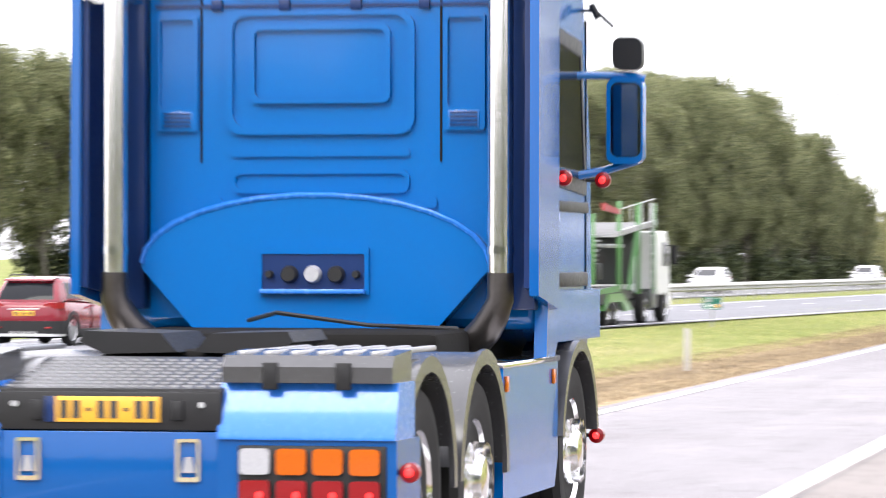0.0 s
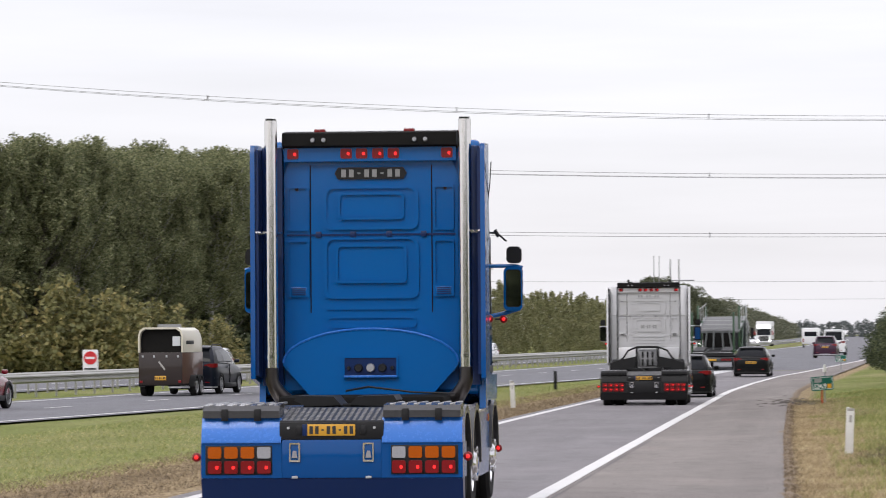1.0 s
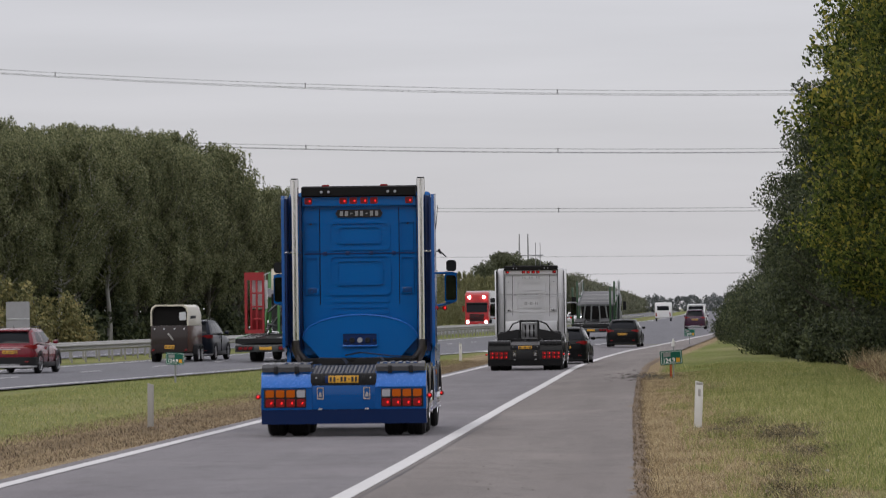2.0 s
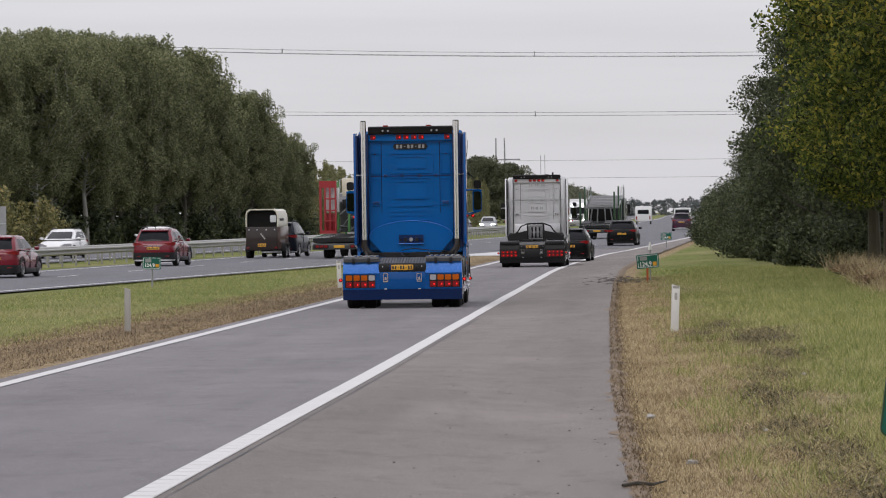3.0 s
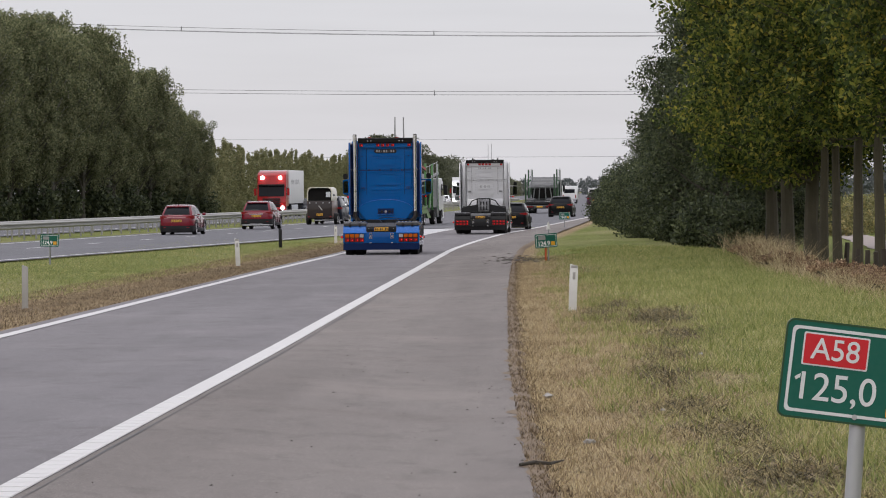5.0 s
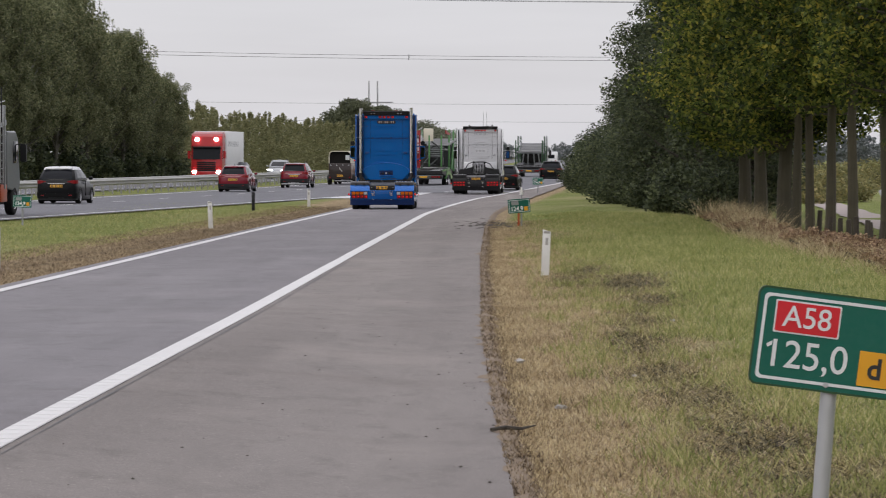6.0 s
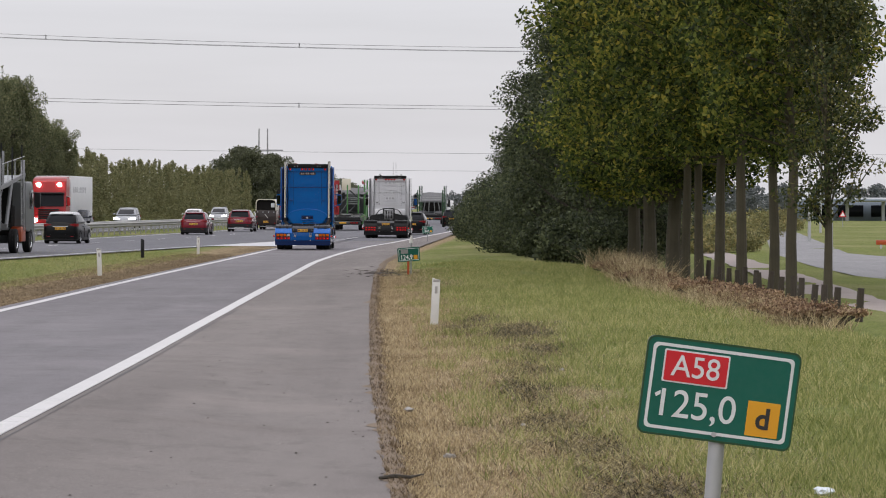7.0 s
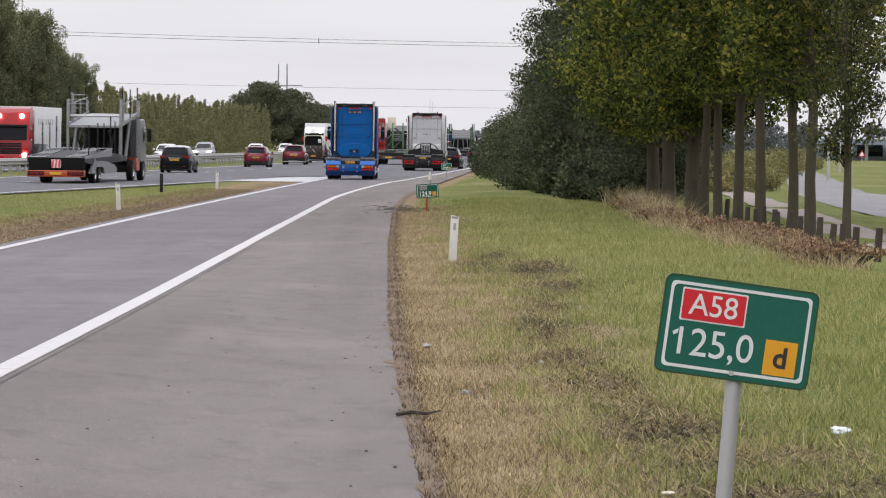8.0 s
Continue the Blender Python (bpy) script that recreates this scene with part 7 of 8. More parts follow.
def shrub(label, w, h, leaves, leaf_size, leaf_m, bark_m, seed, depth=1.0, name="shrub"):
    """Stems from the ground and a closed, uneven mass of leaves down to it."""
    q = random.Random(seed)
    t = empty(name, label=label, category="shrub")
    bm, tips, rads = bmesh.new(), [], []
    for j in range(46):
        a = q.random() * math.tau
        rr = w * math.sqrt(q.random())
        top = h * math.sqrt(max(0.02, 1 - (rr / w) ** 2)) * q.uniform(0.55, 1.05)
        x, y = rr * math.cos(a), rr * math.sin(a) * depth
        for u in (0.25, 0.55, 0.85, 1.0):
            tips.append((x * (0.7 + 0.3 * u), y * (0.7 + 0.3 * u), max(0.25, top * u)))
            rads.append(q.uniform(0.35, 0.75) * min(1, h / 3))
        if j < 16:
            add_tube(bm, [(x * 0.15, y * 0.15, -0.15), (x * 0.55, y * 0.55, top * 0.5), (x, y, top * 1.04)], [0.045, 0.03, 0.008], 5, caps=False)
    part("stem", bm, bark_m, t)
    leaf_cloud("foliage", tips, rads, leaves, leaf_size, seed, leaf_m, parent=t, flat=0.8)
    return t


def put(proto, spots):
    """Sets the first at the first spot and copies of it at the others: x, y, scale, turn."""
    for k, (x, y, s, turn) in enumerate(spots):
        m = pose(x, y, vz(x, y) + 0.02, 0, 0, turn)
        if k == 0:
            ob = proto
            ob.matrix_basis = m
        else:
            ob = copy_thing(proto, m)
        ob.scale = (s, s, s)


# the wood beyond the motorway
poplar_a = tree("tall grey-green poplar at the edge of the wood", 13.3, 2.8, 2.4, 0.2, 34000, 0.082, M["leaf_poplar"], M["bark_grove"], 3, upright=1.3, clumps=120, clump_r=0.46, flat=1.5, spires=16, wobble=0.15)
poplar_b = tree("tall poplar with a narrow ragged crown", 12.7, 2.4, 2.2, 0.18, 30000, 0.082, M["leaf_poplar"], M["bark_grove"], 4, upright=1.5, clumps=110, clump_r=0.44, flat=1.6, spires=14, wobble=0.15)
birch = tree("poplar with a pale leaning trunk", 12.0, 2.6, 3.4, 0.18, 27000, 0.082, M["leaf_poplar"], M["bark_pale"], 9, upright=1.3, clumps=100, clump_r=0.46, lean=0.1, flat=1.5, spires=12, wobble=0.2)
for ob in (poplar_a, poplar_b, birch):
    tagged(ob, group="wood beyond the motorway")
rnd_w = random.Random(21)
EDGE = [(150, -76), (200, -62), (225, -44), (262, -39.6), (300, -36.6), (335, -33.4), (350, -32.2)]
fa, fb, fc = [], [], []
s = 150.0
while s < 350:
    x = interp(s, EDGE)
    end = (1.0 + 0.0018 * max(0, s - 225)) * (1.0 if s < 300 else max(0.5, 1.0 - (s - 300) * 0.0101))
    (fa, fb, fc)[rnd_w.choice((0, 1, 0, 1, 2))].append((x + rnd_w.uniform(-0.8, 0.8), s, end * rnd_w.uniform(0.92, 1.06), rnd_w.uniform(0, 360)))
    (fa, fb)[rnd_w.choice((0, 1))].append((x - 3.0 + rnd_w.uniform(-1, 1), s + 3.5, end * rnd_w.uniform(0.95, 1.08), rnd_w.uniform(0, 360)))
    if s < 318:
        (fa, fb)[rnd_w.choice((0, 1))].append((x - 6.5 + rnd_w.uniform(-1, 1), s + 9, end * rnd_w.uniform(0.97, 1.1), rnd_w.uniform(0, 360)))
    s += 2.6 if s > 215 else 5.0
put(poplar_a, fa)
put(poplar_b, fb)
put(birch, fc)
wood_shrub = shrub("yellowing shrub in front of the wood", 2.6, 4.6, 5200, 0.14, M["leaf_bush"], M["bark_dark"], 31)
put(wood_shrub, [(-40.5, 219, 1.1, 0), (-43.8, 218, 1.25, 60), (-47.5, 216, 1.2, 140), (-38.2, 222, 0.95, 200), (-51.5, 212, 1.2, 250), (-36.0, 226, 0.75, 30)])
under = shrub("dark undergrowth at the foot of the wood", 2.6, 3.0, 4200, 0.15, M["leaf_dark"], M["bark_dark"], 33)
put(under, [(interp(y, EDGE) + dx, y + dy, sc, 37 * y) for y, dx, dy, sc in ((214, -2, 3, 1.1), (222, 0.0, 2, 1.1), (230, -0.5, 2, 1.2), (240, 0, 2, 1.0), (252, 0.0, 2, 1.2), (264, 0, 2, 1.1), (276, 0.0, 2, 1.2), (288, 0, 2, 1.1), (300, 0, 1, 1.2), (312, 0, 1, 1.1), (324, 0, 1, 1.0), (336, 0, 1, 0.95), (348, 0, 1, 0.85), (205, -5, 6, 1.3), (190, -3, 6, 1.3), (175, -3, 6, 1.3))])
# young plantation and clumps further on
def belt(name, spots, h, r, per, size, seed, material, label, pointed=0.0):
    """Far trees that nobody could count, as one mass of leaf clumps."""
    q = random.Random(seed)
    tips, rads = [], []
    for x, y, k in spots:
        for j in range(22):
            u = q.random()
            w = r * k * (math.sin(math.pi * min(1, 0.15 + 0.8 * u)) ** 0.7) * (1 - pointed * u)
            a = q.random() * math.tau
            tips.append((x + w * math.cos(a) * q.random(), y + w * math.sin(a) * q.random(), 0.3 + h * k * u))
            rads.append(q.uniform(0.45, 0.85) * r * k * (0.6 - 0.28 * pointed))
        tips.append((x, y, h * k))
        rads.append((0.3 - 0.1 * pointed) * r * k)
    return tagged(leaf_cloud(name, tips, rads, per * len(spots), size, seed, material, flat=0.75 + 1.6 * pointed), label, "trees", kind="stuff")


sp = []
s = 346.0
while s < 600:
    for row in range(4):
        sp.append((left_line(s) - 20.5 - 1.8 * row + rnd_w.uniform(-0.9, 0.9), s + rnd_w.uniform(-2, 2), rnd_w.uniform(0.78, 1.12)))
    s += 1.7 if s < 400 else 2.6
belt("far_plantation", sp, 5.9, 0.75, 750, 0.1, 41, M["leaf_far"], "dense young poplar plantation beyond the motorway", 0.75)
clump = tree("round dark oak beyond the plantation", 8.6, 4.6, 0.6, 0.3, 26000, 0.13, M["leaf_oak"], M["bark_dark"], 43, upright=0.4, clumps=80, clump_r=1.2)
put(clump, [(-34.5, 760, 1.5, 0), (-29.5, 770, 1.35, 100), (-38.5, 768, 1.2, 200), (-26.0, 785, 1.05, 300)])
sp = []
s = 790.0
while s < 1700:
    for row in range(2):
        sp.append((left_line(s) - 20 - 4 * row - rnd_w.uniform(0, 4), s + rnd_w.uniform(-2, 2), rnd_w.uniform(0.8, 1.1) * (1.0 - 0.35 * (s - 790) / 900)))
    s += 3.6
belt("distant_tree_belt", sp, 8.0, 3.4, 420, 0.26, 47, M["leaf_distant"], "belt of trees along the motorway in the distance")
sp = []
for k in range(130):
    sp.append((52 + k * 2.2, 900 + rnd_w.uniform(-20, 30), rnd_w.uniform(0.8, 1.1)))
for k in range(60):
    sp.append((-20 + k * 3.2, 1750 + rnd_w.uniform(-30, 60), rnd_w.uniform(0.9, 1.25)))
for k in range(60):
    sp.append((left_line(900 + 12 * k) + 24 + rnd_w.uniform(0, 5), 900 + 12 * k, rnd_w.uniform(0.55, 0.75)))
# the haze over this line lies in the leaf colour alone
belt("hazy_tree_line", sp, 6.0, 3.0, 520, 0.4, 48, M["leaf_haze"], "line of trees on the horizon, haze tinted grey-blue into the leaves")
# unseen trees added behind the camera and beside the verge, darkening the paint's reflections
sp = []
for k in range(34):
    sp.append((-75 + k * 3.6, -48 + rnd_w.uniform(-5, 5), rnd_w.uniform(0.8, 1.15)))
    sp.append((-75 + k * 3.6, -58 + rnd_w.uniform(-5, 5), rnd_w.uniform(0.9, 1.25)))
for k in range(14):
    sp.append((19 + rnd_w.uniform(-1.5, 1.5), -40 + k * 5.0, rnd_w.uniform(0.8, 1.1)))
belt("wood_behind", sp, 6.0, 3.4, 1300, 0.34, 49, M["leaf_dark"], "unseen wood added behind and beside the camera for dark reflections")

# right-hand row of turning trees
turning_a = tree("avenue tree turning yellow, with a thick trunk", 13.5, 3.7, 2.6, 0.22, 40500, 0.076, M["leaf_yellow"], M["bark"], 51, wobble=0.09, upright=0.25, clumps=90, clump_r=0.85, taper=0.9)
turning_b = tree("slender avenue tree with yellow-green leaves", 15.0, 3.3, 3.8, 0.125, 37800, 0.076, M["leaf_yellow"], M["bark"], 53, wobble=0.09, upright=0.3, clumps=96, clump_r=0.75, taper=1.1)
turning_c = tree("thin avenue tree with a narrow sparse crown", 14.5, 2.6, 3.6, 0.115, 35100, 0.067, M["leaf_yellow"], M["bark"], 55, wobble=0.09, upright=0.5, clumps=90, clump_r=0.65, taper=1.1)
for ob in (turning_a, turning_b, turning_c):
    tagged(ob, group="avenue trees on the verge")
put(turning_a, [(7.05, 112, 1.0, 20), (6.7, 118, 0.95, 140), (6.5, 123, 0.95, 250)])
put(turning_b, [(7.66, 103, 1.0, 0), (8.01, 100, 1.02, 80), (7.36, 106, 0.95, 160), (7.24, 110, 1.0, 300)])
put(turning_c, [(8.3, 94, 1.0, 0), (8.45, 91, 1.05, 130)])
sapling = tree("young tree with a narrow upright crown", 7.0, 1.35, 1.9, 0.11, 11500, 0.05, M["leaf_turning_dark"], M["bark"], 57, upright=1.6, clumps=60, clump_r=0.43, bare=0.2)
put(sapling, [(8.96, 88, 1.0, 0)])
# dark trees and the hedge where the road bends
alder = tree("dense dark alder above the hedge", 9.6, 2.5, 0.8, 0.2, 34000, 0.064, M["leaf_dark"], M["bark_dark"], 61, upright=0.55, clumps=88, clump_r=0.62)
tagged(alder, group="dark trees at the bend")
put(alder, [(5.8, 140, 1.12, 0), (5.25, 150, 0.98, 90), (7.9, 146, 1.15, 180), (4.95, 162, 0.8, 270), (7.3, 130, 1.1, 120), (4.6, 180, 0.62, 60), (4.6, 205, 0.55, 200)])
willow = shrub("broad dark green willow shrub at the bend", 2.3, 3.5, 27000, 0.054, M["leaf_dark"], M["bark_dark"], 63)
tagged(willow, group="willow hedge")
put(willow, [(6.3, 152, 0.95, 0), (4.9, 158, 1.05, 60), (7.8, 150, 0.85, 120), (4.2, 172, 1.05, 200), (3.9, 190, 1.05, 280), (3.7, 210, 1.05, 320), (3.9, 232, 1.0, 20), (4.3, 252, 0.95, 100), (5.6, 166, 1.1, 150)])


# tall dead grass under the avenue, mown blades, clippings
def blades(name, spots, heights, widths, seed, material, label, tilt=0.5):
    r = np.random.default_rng(seed)
    p = np.asarray(spots)
    n = len(p)
    a = r.random(n) * math.tau
    h, w = np.asarray(heights), np.asarray(widths)
    side = np.c_[np.cos(a), np.sin(a), np.zeros(n)] * w[:, None]
    lean = np.c_[r.normal(size=n), r.normal(size=n), np.zeros(n)] * (h * tilt)[:, None]
    v = np.empty((n, 3, 3))
    v[:, 0], v[:, 1] = p - side, p + side
    v[:, 2] = p + lean + np.c_[np.zeros(n), np.zeros(n), h]
    me = bpy.data.meshes.new(name)
    me.vertices.add(n * 3)
    me.vertices.foreach_set("co", v.reshape(-1))
    me.loops.add(n * 3)
    me.loops.foreach_set("vertex_index", np.arange(n * 3, dtype=np.int32))
    me.polygons.add(n)
    me.polygons.foreach_set("loop_start", np.arange(0, n * 3, 3, dtype=np.int32))
    me.update(calc_edges=True)
    me.materials.append(material)
    return tagged(new(name, me), label, "grass", kind="stuff")


def scatter(n, seed, region, z=None):
    q = random.Random(seed)
    out = []
    while len(out) < n:
        x, y, ok = region(q)
        if ok:
            out.append((x, y, vz(x, y) if z is None else z(x, y)))
    return out


def clump_noise(x, y, f, off=0.0):
    return noise.noise(Vector((x * f + off, y * f * 0.5, off)))


def verge_right(q):
    y = 13 + 120 * q.random() ** 2.0
    x = interp(y, PAVED_EDGE) + 0.5 + 7.2 * q.random()
    return x, y, dug_at(x, y) < q.uniform(0.25, 0.9) and clump_noise(x, y, 0.9, 3.0) + q.uniform(-0.5, 0.5) > max(-0.15, 1.0 - 0.5 * (x - interp(y, PAVED_EDGE)))


def verge_dry(q):
    y = 13 + 110 * q.random() ** 2.0
    d = abs(q.gauss(0, 1.3))
    x = interp(y, PAVED_EDGE) + 0.06 + d
    return x, y, d < 3.6 and dug_at(x, y) < q.uniform(0.15, 0.7)


def tufts(q):
    y = 14 + 75 * q.random() ** 1.7
    x = interp(y, PAVED_EDGE) + 0.7 + 6.0 * q.random()
    return x, y, clump_noise(x, y, 2.6, 11.0) + q.uniform(-0.12, 0.12) > 0.22 and dug_at(x, y) < 0.25


def stray_straw(q):
    y = 13 + 60 * q.random() ** 1.8
    x = interp(y, PAVED_EDGE) + 0.1 + 3.6 * q.random()
    return x, y, clump_noise(x, y, 1.8, 14.0) + q.uniform(-0.3, 0.3) > 0.05 and dug_at(x, y) < 0.4


def verge_left(q):
    y = 50 + 120 * q.random()
    return interp(y, RAMP_LEFT) - 2.6 - 7.0 * q.random(), y, True


def left_dry(q):
    y = 40 + 130 * q.random()
    return interp(y, RAMP_LEFT) - 0.45 - 3.2 * q.random() ** 1.2, y, True


def clods(q):
    cx, cy, sx, sy = q.choice(DUG)
    return q.gauss(cx, sx * 0.8), q.gauss(cy, sy * 0.8), True


def edge_weeds(q):
    y = 13 + 110 * q.random() ** 1.8
    return interp(y, PAVED_EDGE) - 0.04 + abs(q.gauss(0, 0.11)), y, clump_noise(0.0, y, 2.4, 4.0) + q.uniform(-0.5, 0.5) > -0.1


def fence_grass(q):
    y = 94 + 34 * q.random()
    x = 5.5 + 0.013 * (y - 94) + q.gauss(0, 0.32)
    return x, y, clump_noise(x, y, 1.1, 8.0) + q.uniform(-0.25, 0.25) > 0


def bank_grass(q):
    y = 64 + 36 * q.random()
    x = 6.4 - 0.024 * (y - 66) + q.gauss(0, 0.4)
    return x, y, clump_noise(x, y, 1.3, 5.0) + q.uniform(-0.3, 0.3) > 0.05


sz = np.random.default_rng(8)
for nm, reg, n, hh, ww, mat, lab, seed in (
        ("grass_blades", verge_right, 190000, (0.04, 0.14), (0.003, 0.008), "blade_green", "rough green grass of the verge", 1),
        ("dry_grass_blades", verge_dry, 150000, (0.015, 0.07), (0.002, 0.005), "blade_dry", "dry straw-coloured grass beside the shoulder", 2),
        ("grass_tufts", tufts, 26000, (0.07, 0.19), (0.003, 0.006), "blade_green", "uncut tufts of grass standing in the verge", 10),
        ("stray_straw", stray_straw, 24000, (0.01, 0.05), (0.002, 0.006), "straw", "pale loose straw lying on the mown verge", 12),
        ("grass_blades_reserve", verge_left, 60000, (0.03, 0.08), (0.003, 0.007), "blade_green", "green grass between slip road and motorway", 3),
        ("dry_grass_reserve", left_dry, 60000, (0.02, 0.06), (0.003, 0.006), "weed", "dry brown grass along the slip road", 4),
        ("edge_weeds", edge_weeds, 16000, (0.012, 0.045), (0.003, 0.006), "weed", "dark brown withered weeds at the asphalt edge", 7),
        ("grass_clippings", clods, 60000, (0.01, 0.06), (0.003, 0.008), "clipping", "dark heaps of mown clippings and clods", 5),
        ("dead_bank_grass", bank_grass, 9000, (0.1, 0.42), (0.004, 0.009), "blade_dry", "withered grass among the brambles", 9),
        ("tall_dead_grass", fence_grass, 3800, (0.15, 0.8), (0.006, 0.012), "blade_dry", "tall dead grass and bracken under the avenue", 6)):
    pts = scatter(n, seed, reg, (lambda x, y: vz(x, y) + 0.045) if nm == "edge_weeds" else None)
    blades(nm, pts, sz.uniform(hh[0], hh[1], n), sz.uniform(ww[0], ww[1], n), seed, M[mat], lab, 2.2 if "clip" in nm or "stray" in nm else 0.6)
bramble = shrub("brown withered bramble at the fence", 0.8, 0.42, 3800, 0.028, M["bramble"], M["bark_dark"], 71)
put(bramble, [(6.55 - 0.024 * (y - 66) + 0.25 * math.sin(7.3 * y), y, 0.75 + 0.3 * math.sin(2.9 * y) ** 2, 67 * y) for y in (65.5, 67, 68.5, 70.5, 72.5, 75, 77, 79.5, 82, 85, 88, 91, 94.5, 98, 102, 105, 108, 111, 114, 118)])
olive = shrub("low olive-brown bush beside the side road", 2.2, 1.8, 5000, 0.08, M["leaf_bush"], M["bark_dark"], 75)
put(olive, [(16.8, 225, 1.0, 20), (19.0, 245, 1.0, 80), (22.5, 275, 1.1, 160), (27.0, 315, 1.1, 240), (31.5, 355, 1.2, 300), (12.0, 215, 1.2, 45), (14.0, 235, 1.3, 110), (11.4, 182, 0.9, 0), (12.6, 187, 1.0, 60), (13.8, 190, 1.05, 130), (15.0, 198, 1.0, 210)])
dark_foot = shrub("dark shrub at the foot of the alders", 1.5, 1.7, 7000, 0.07, M["leaf_dark"], M["bark_dark"], 73)
put(dark_foot, [(6.1, 128, 1.0, 0), (5.4, 134, 1.1, 70), (6.9, 133, 1.0, 140), (4.7, 142, 1.0, 200), (5.9, 138, 1.1, 260), (4.2, 150, 0.95, 320)])


# ---- what moves ----
BLUE = [(0.0, 16.9, -4.89), (0.4, 25.9, -4.86), (0.7, 32.7, -4.93), (1.0, 39.1, -5.03), (1.5, 50.6, -5.24), (2.2, 67.2, -5.51), (3.5, 98.8, -5.87), (4.5, 123.0, -6.13), (6.0, 162.0, -6.28), (7.0, 187.5, -5.8), (8.0, 212.5, -5.04)]
SILVER = [(0.0, 95.5, -5.6), (0.4, 105.0, -5.62), (1.0, 118.5, -5.8), (1.5, 129.0, -5.85), (2.2, 143.0, -5.6), (3.5, 168.5, -5.07), (4.5, 189.0, -4.48), (6.0, 218.0, -3.28), (7.0, 236.0, -2.35), (8.0, 254.0, -1.36)]


def heading(rows, i):
    a, b = rows[max(i - 1, 0)], rows[min(i + 1, len(rows) - 1)]
    return -math.degrees(math.atan2(b[2] - a[2], b[1] - a[1]))


def run(thing, rows, turn=0.0):
    walk(thing, [(t, pose(x, y, ground_z(y) + crossfall(x, y), 0, 0, heading(rows, i) + turn)) for i, (t, y, x) in enumerate(rows)])


def roll_wheels(wheels, rows, radius):
    """Wheels turn with the way travelled."""
    for w in wheels:
        x, y, z = w.location
        turns = []
        for i in range(241):
            t = i / 30
            turns.append((t, pose(x, y, z) @ pose(0, 0, 0, -math.degrees((interp(t, [(r[0], r[1]) for r in rows]) - rows[0][1]) / radius))))
        walk(w, turns)


def lane_rows(speed, t0, y0, offset, heads=1):
    """Rows at a steady speed along the motorway at an offset from its left edge line."""
    rows = []
    for k in range(17):
        t = k / 2
        y = y0 + heads * speed * (t - t0)
        rows.append((t, y, left_line(y) + offset))
    return rows


def set_rows(thing, points, offset, back=0.0):
    """Rows through (t, y) pairs along the motorway's left lane."""
    rows = []
    for k in range(17):
        t = k / 2
        y = interp(t, points) + back
        rows.append((t, y, left_line(y) + offset))
    run(thing, rows)


def free_rows(thing, rows):
    """Rows through (t, y, x), read off at every half second."""
    out = []
    for k in range(17):
        t = k / 2
        out.append((t, interp(t, [(r[0], r[1]) for r in rows]), interp(t, [(r[0], r[2]) for r in rows])))
    run(thing, out)


def oncoming(thing, t0, y0, offset, length, speed=27.0):
    """A vehicle driving towards the camera; its nose is at y."""
    rows = [(t, y + length, x) for t, y, x in lane_rows(speed, t0, y0, offset, -1)]
    walk(thing, [(t, pose(x, y, ground_z(y), 0, 0, heading(rows, i))) for i, (t, y, x) in enumerate(rows)])


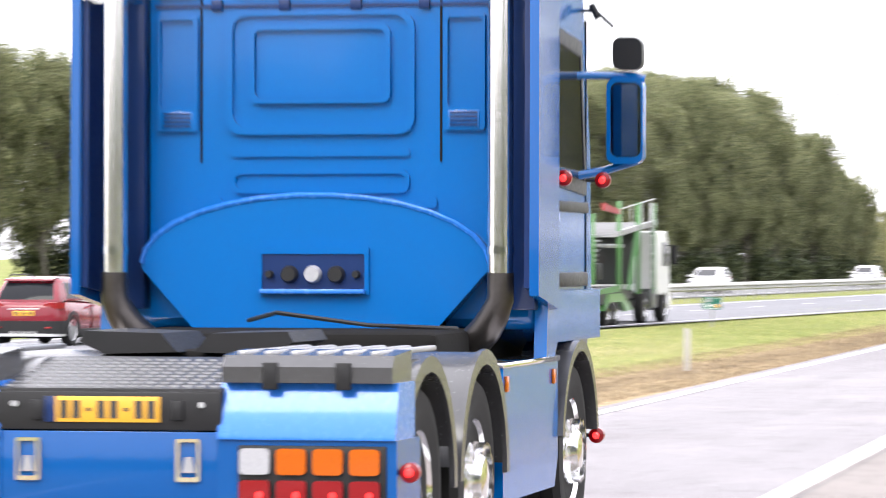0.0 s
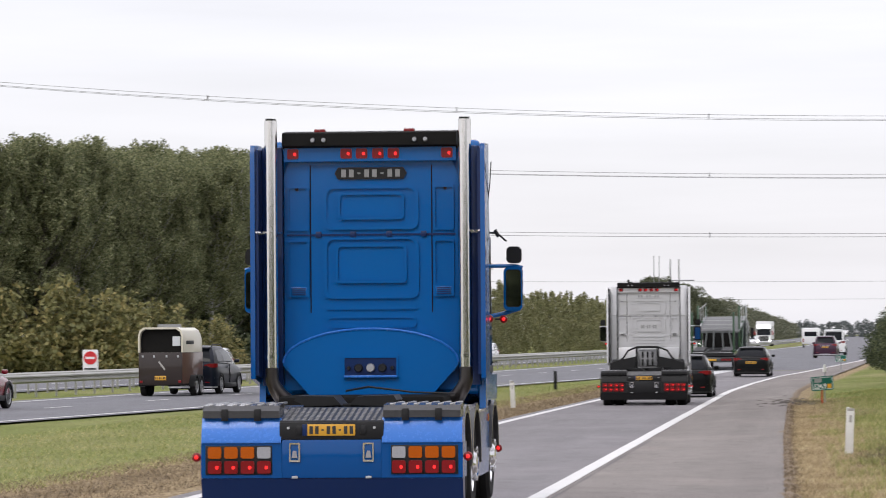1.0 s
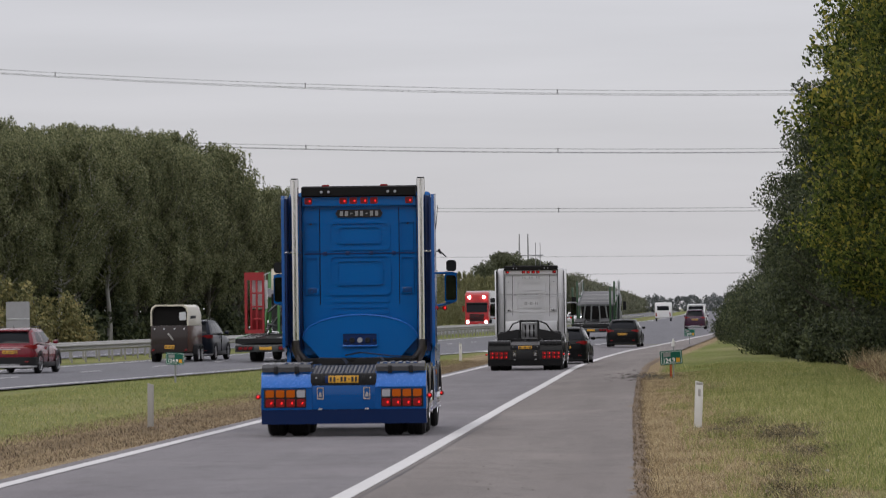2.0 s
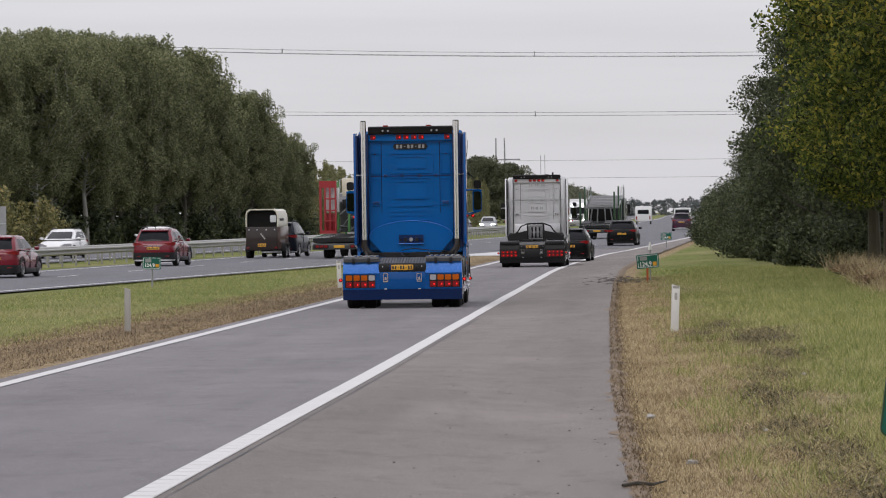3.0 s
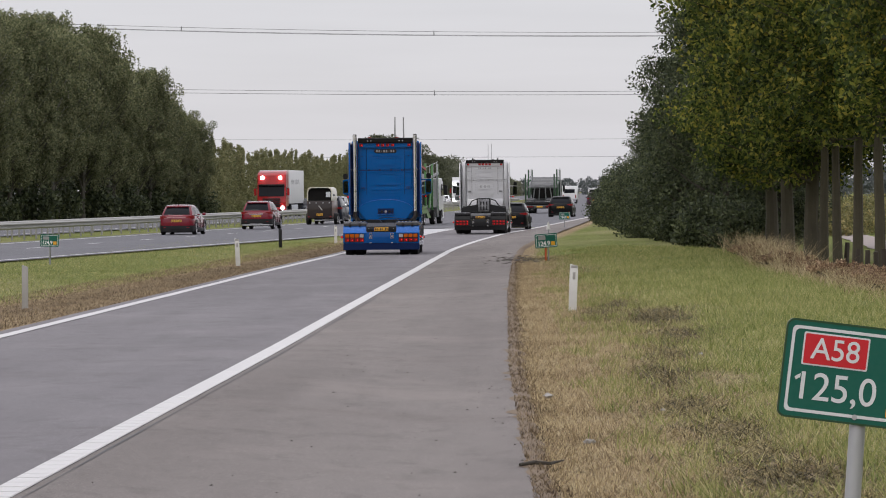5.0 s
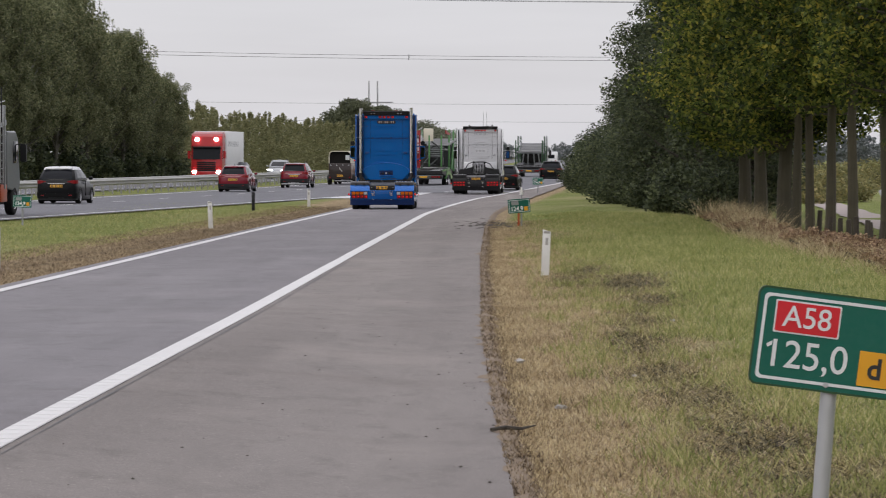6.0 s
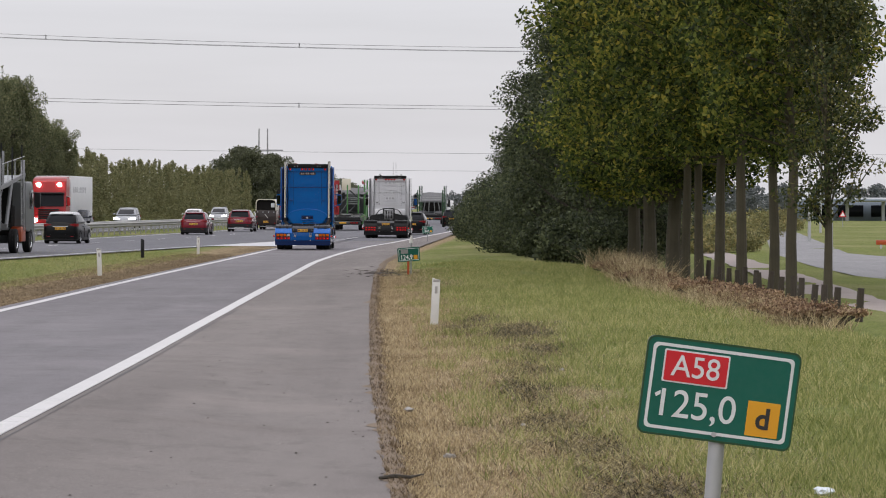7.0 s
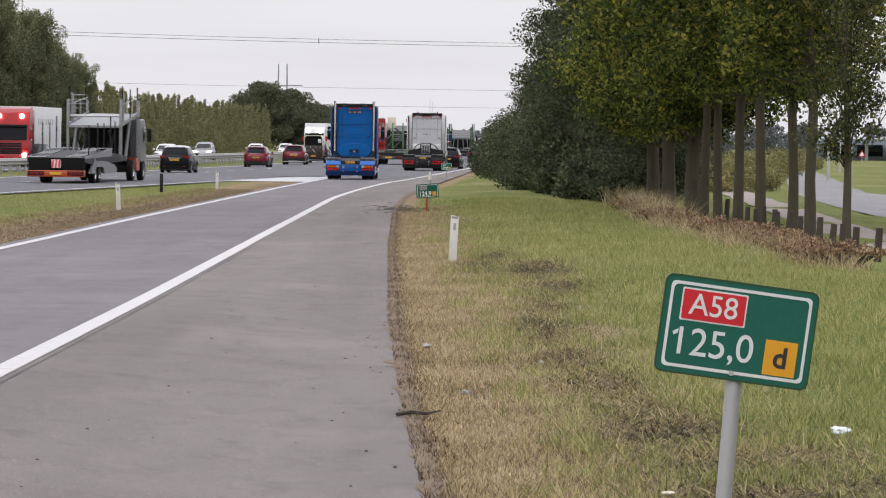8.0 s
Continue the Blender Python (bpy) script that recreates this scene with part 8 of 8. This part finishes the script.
def motions():
    run(blue_truck, BLUE)
    run(silver_truck, SILVER)
    roll_wheels(blue_wheels, BLUE, 0.5)
    set_rows(red_suv, [(0, 85.5), (1, 109), (2.2, 139), (3.3, 171.5), (3.5, 177), (4.5, 204.5), (6, 247.5), (7, 282), (8, 311)], 2.05)
    set_rows(red_hatch, [(0, 47.5), (3.5, 149.5), (4.5, 179.5), (6, 220), (7, 253), (8, 280)], 2.05)
    set_rows(black_crossover, [(0, 3), (6, 165), (6.5, 178.5), (7, 194), (8, 227)], 2.95)
    hitch = [(0, 106), (1, 133.9), (1.5, 146.8), (2.2, 167), (3.5, 202), (4.5, 233), (8, 331)]
    set_rows(trailer, hitch, 2.05)
    set_rows(tow_suv, hitch, 2.05, back=4.45)
    free_rows(red_transporter, [(0, 112, -19.4), (1.5, 144, -17.8), (2.1, 160, -16.6), (3.5, 195, -14.1), (4.5, 221, -11.2), (6, 258, -7.3), (7, 284, -5.9), (8, 310, -4.35)])
    set_rows(grey_transporter, [(0, -39), (6, 117), (7, 142.5), (8, 168.5)], 6.2)
    free_rows(green_transporter, [(0, 202, -9.0), (0.7, 220, -7.4), (1.0, 227, -7.2), (1.5, 239, -6.6), (2.2, 257, -5.9), (3.5, 290, -3.9), (4.5, 318, -2.5), (6, 355, -0.6), (8, 405, 1.5)])
    free_rows(dark_hatch, [(0, 181, -4.7), (0.7, 193, -4.55), (1.5, 206, -4.0), (2.2, 217, -3.28), (3.5, 246, -2.0), (4.5, 272, -0.77), (6, 308, 1.2), (7, 333, 2.3), (8, 357, 3.0)])
    free_rows(dark_estate, [(0, 112, -5.3), (1.5, 146, -5.15), (3.5, 184, -3.85), (4.5, 205, -3.2), (6, 234, -1.9), (8, 270, 0.2)])
    free_rows(purple_van, [(0, 270, -1.9), (1.0, 302, -1.0), (1.5, 322, -0.27), (2.2, 346, 1.05), (3.5, 385, 2.1), (8, 520, 6.5)])
    free_rows(white_van, [(0, 305, -1.6), (1.5, 355, 0.2), (2.2, 378, 1.1), (3.5, 418, 2.4), (8, 560, 7.0)])
    free_rows(caravan_far, [(0, 500, -4.0), (3.5, 578, -2.7), (4.5, 600, 0.6), (8, 680, 4.5)])
    oncoming(red_lorry, 6.0, 308, -11.0, 14.0, 25.0)
    oncoming(white_lorry, 8.0, 470, -6.5, 14.0, 23.0)
    for thing, (t0, y0, off, v) in zip(cars_oncoming, ((1.5, 179, -10.2, 28), (2.2, 221, -10.2, 27), (7.0, 316, -10.2, 31), (8.0, 258, -10.2, 29), (0.5, 150, -10.2, 28), (2.2, 247, -10.2, 30), (7.0, 398, -10.2, 36), (7.5, 350, -10.2, 40), (7.0, 462, -10.2, 42), (8.0, 469, -10.2, 30))):
        oncoming(thing, t0, y0, off, 4.3, v)


motions()
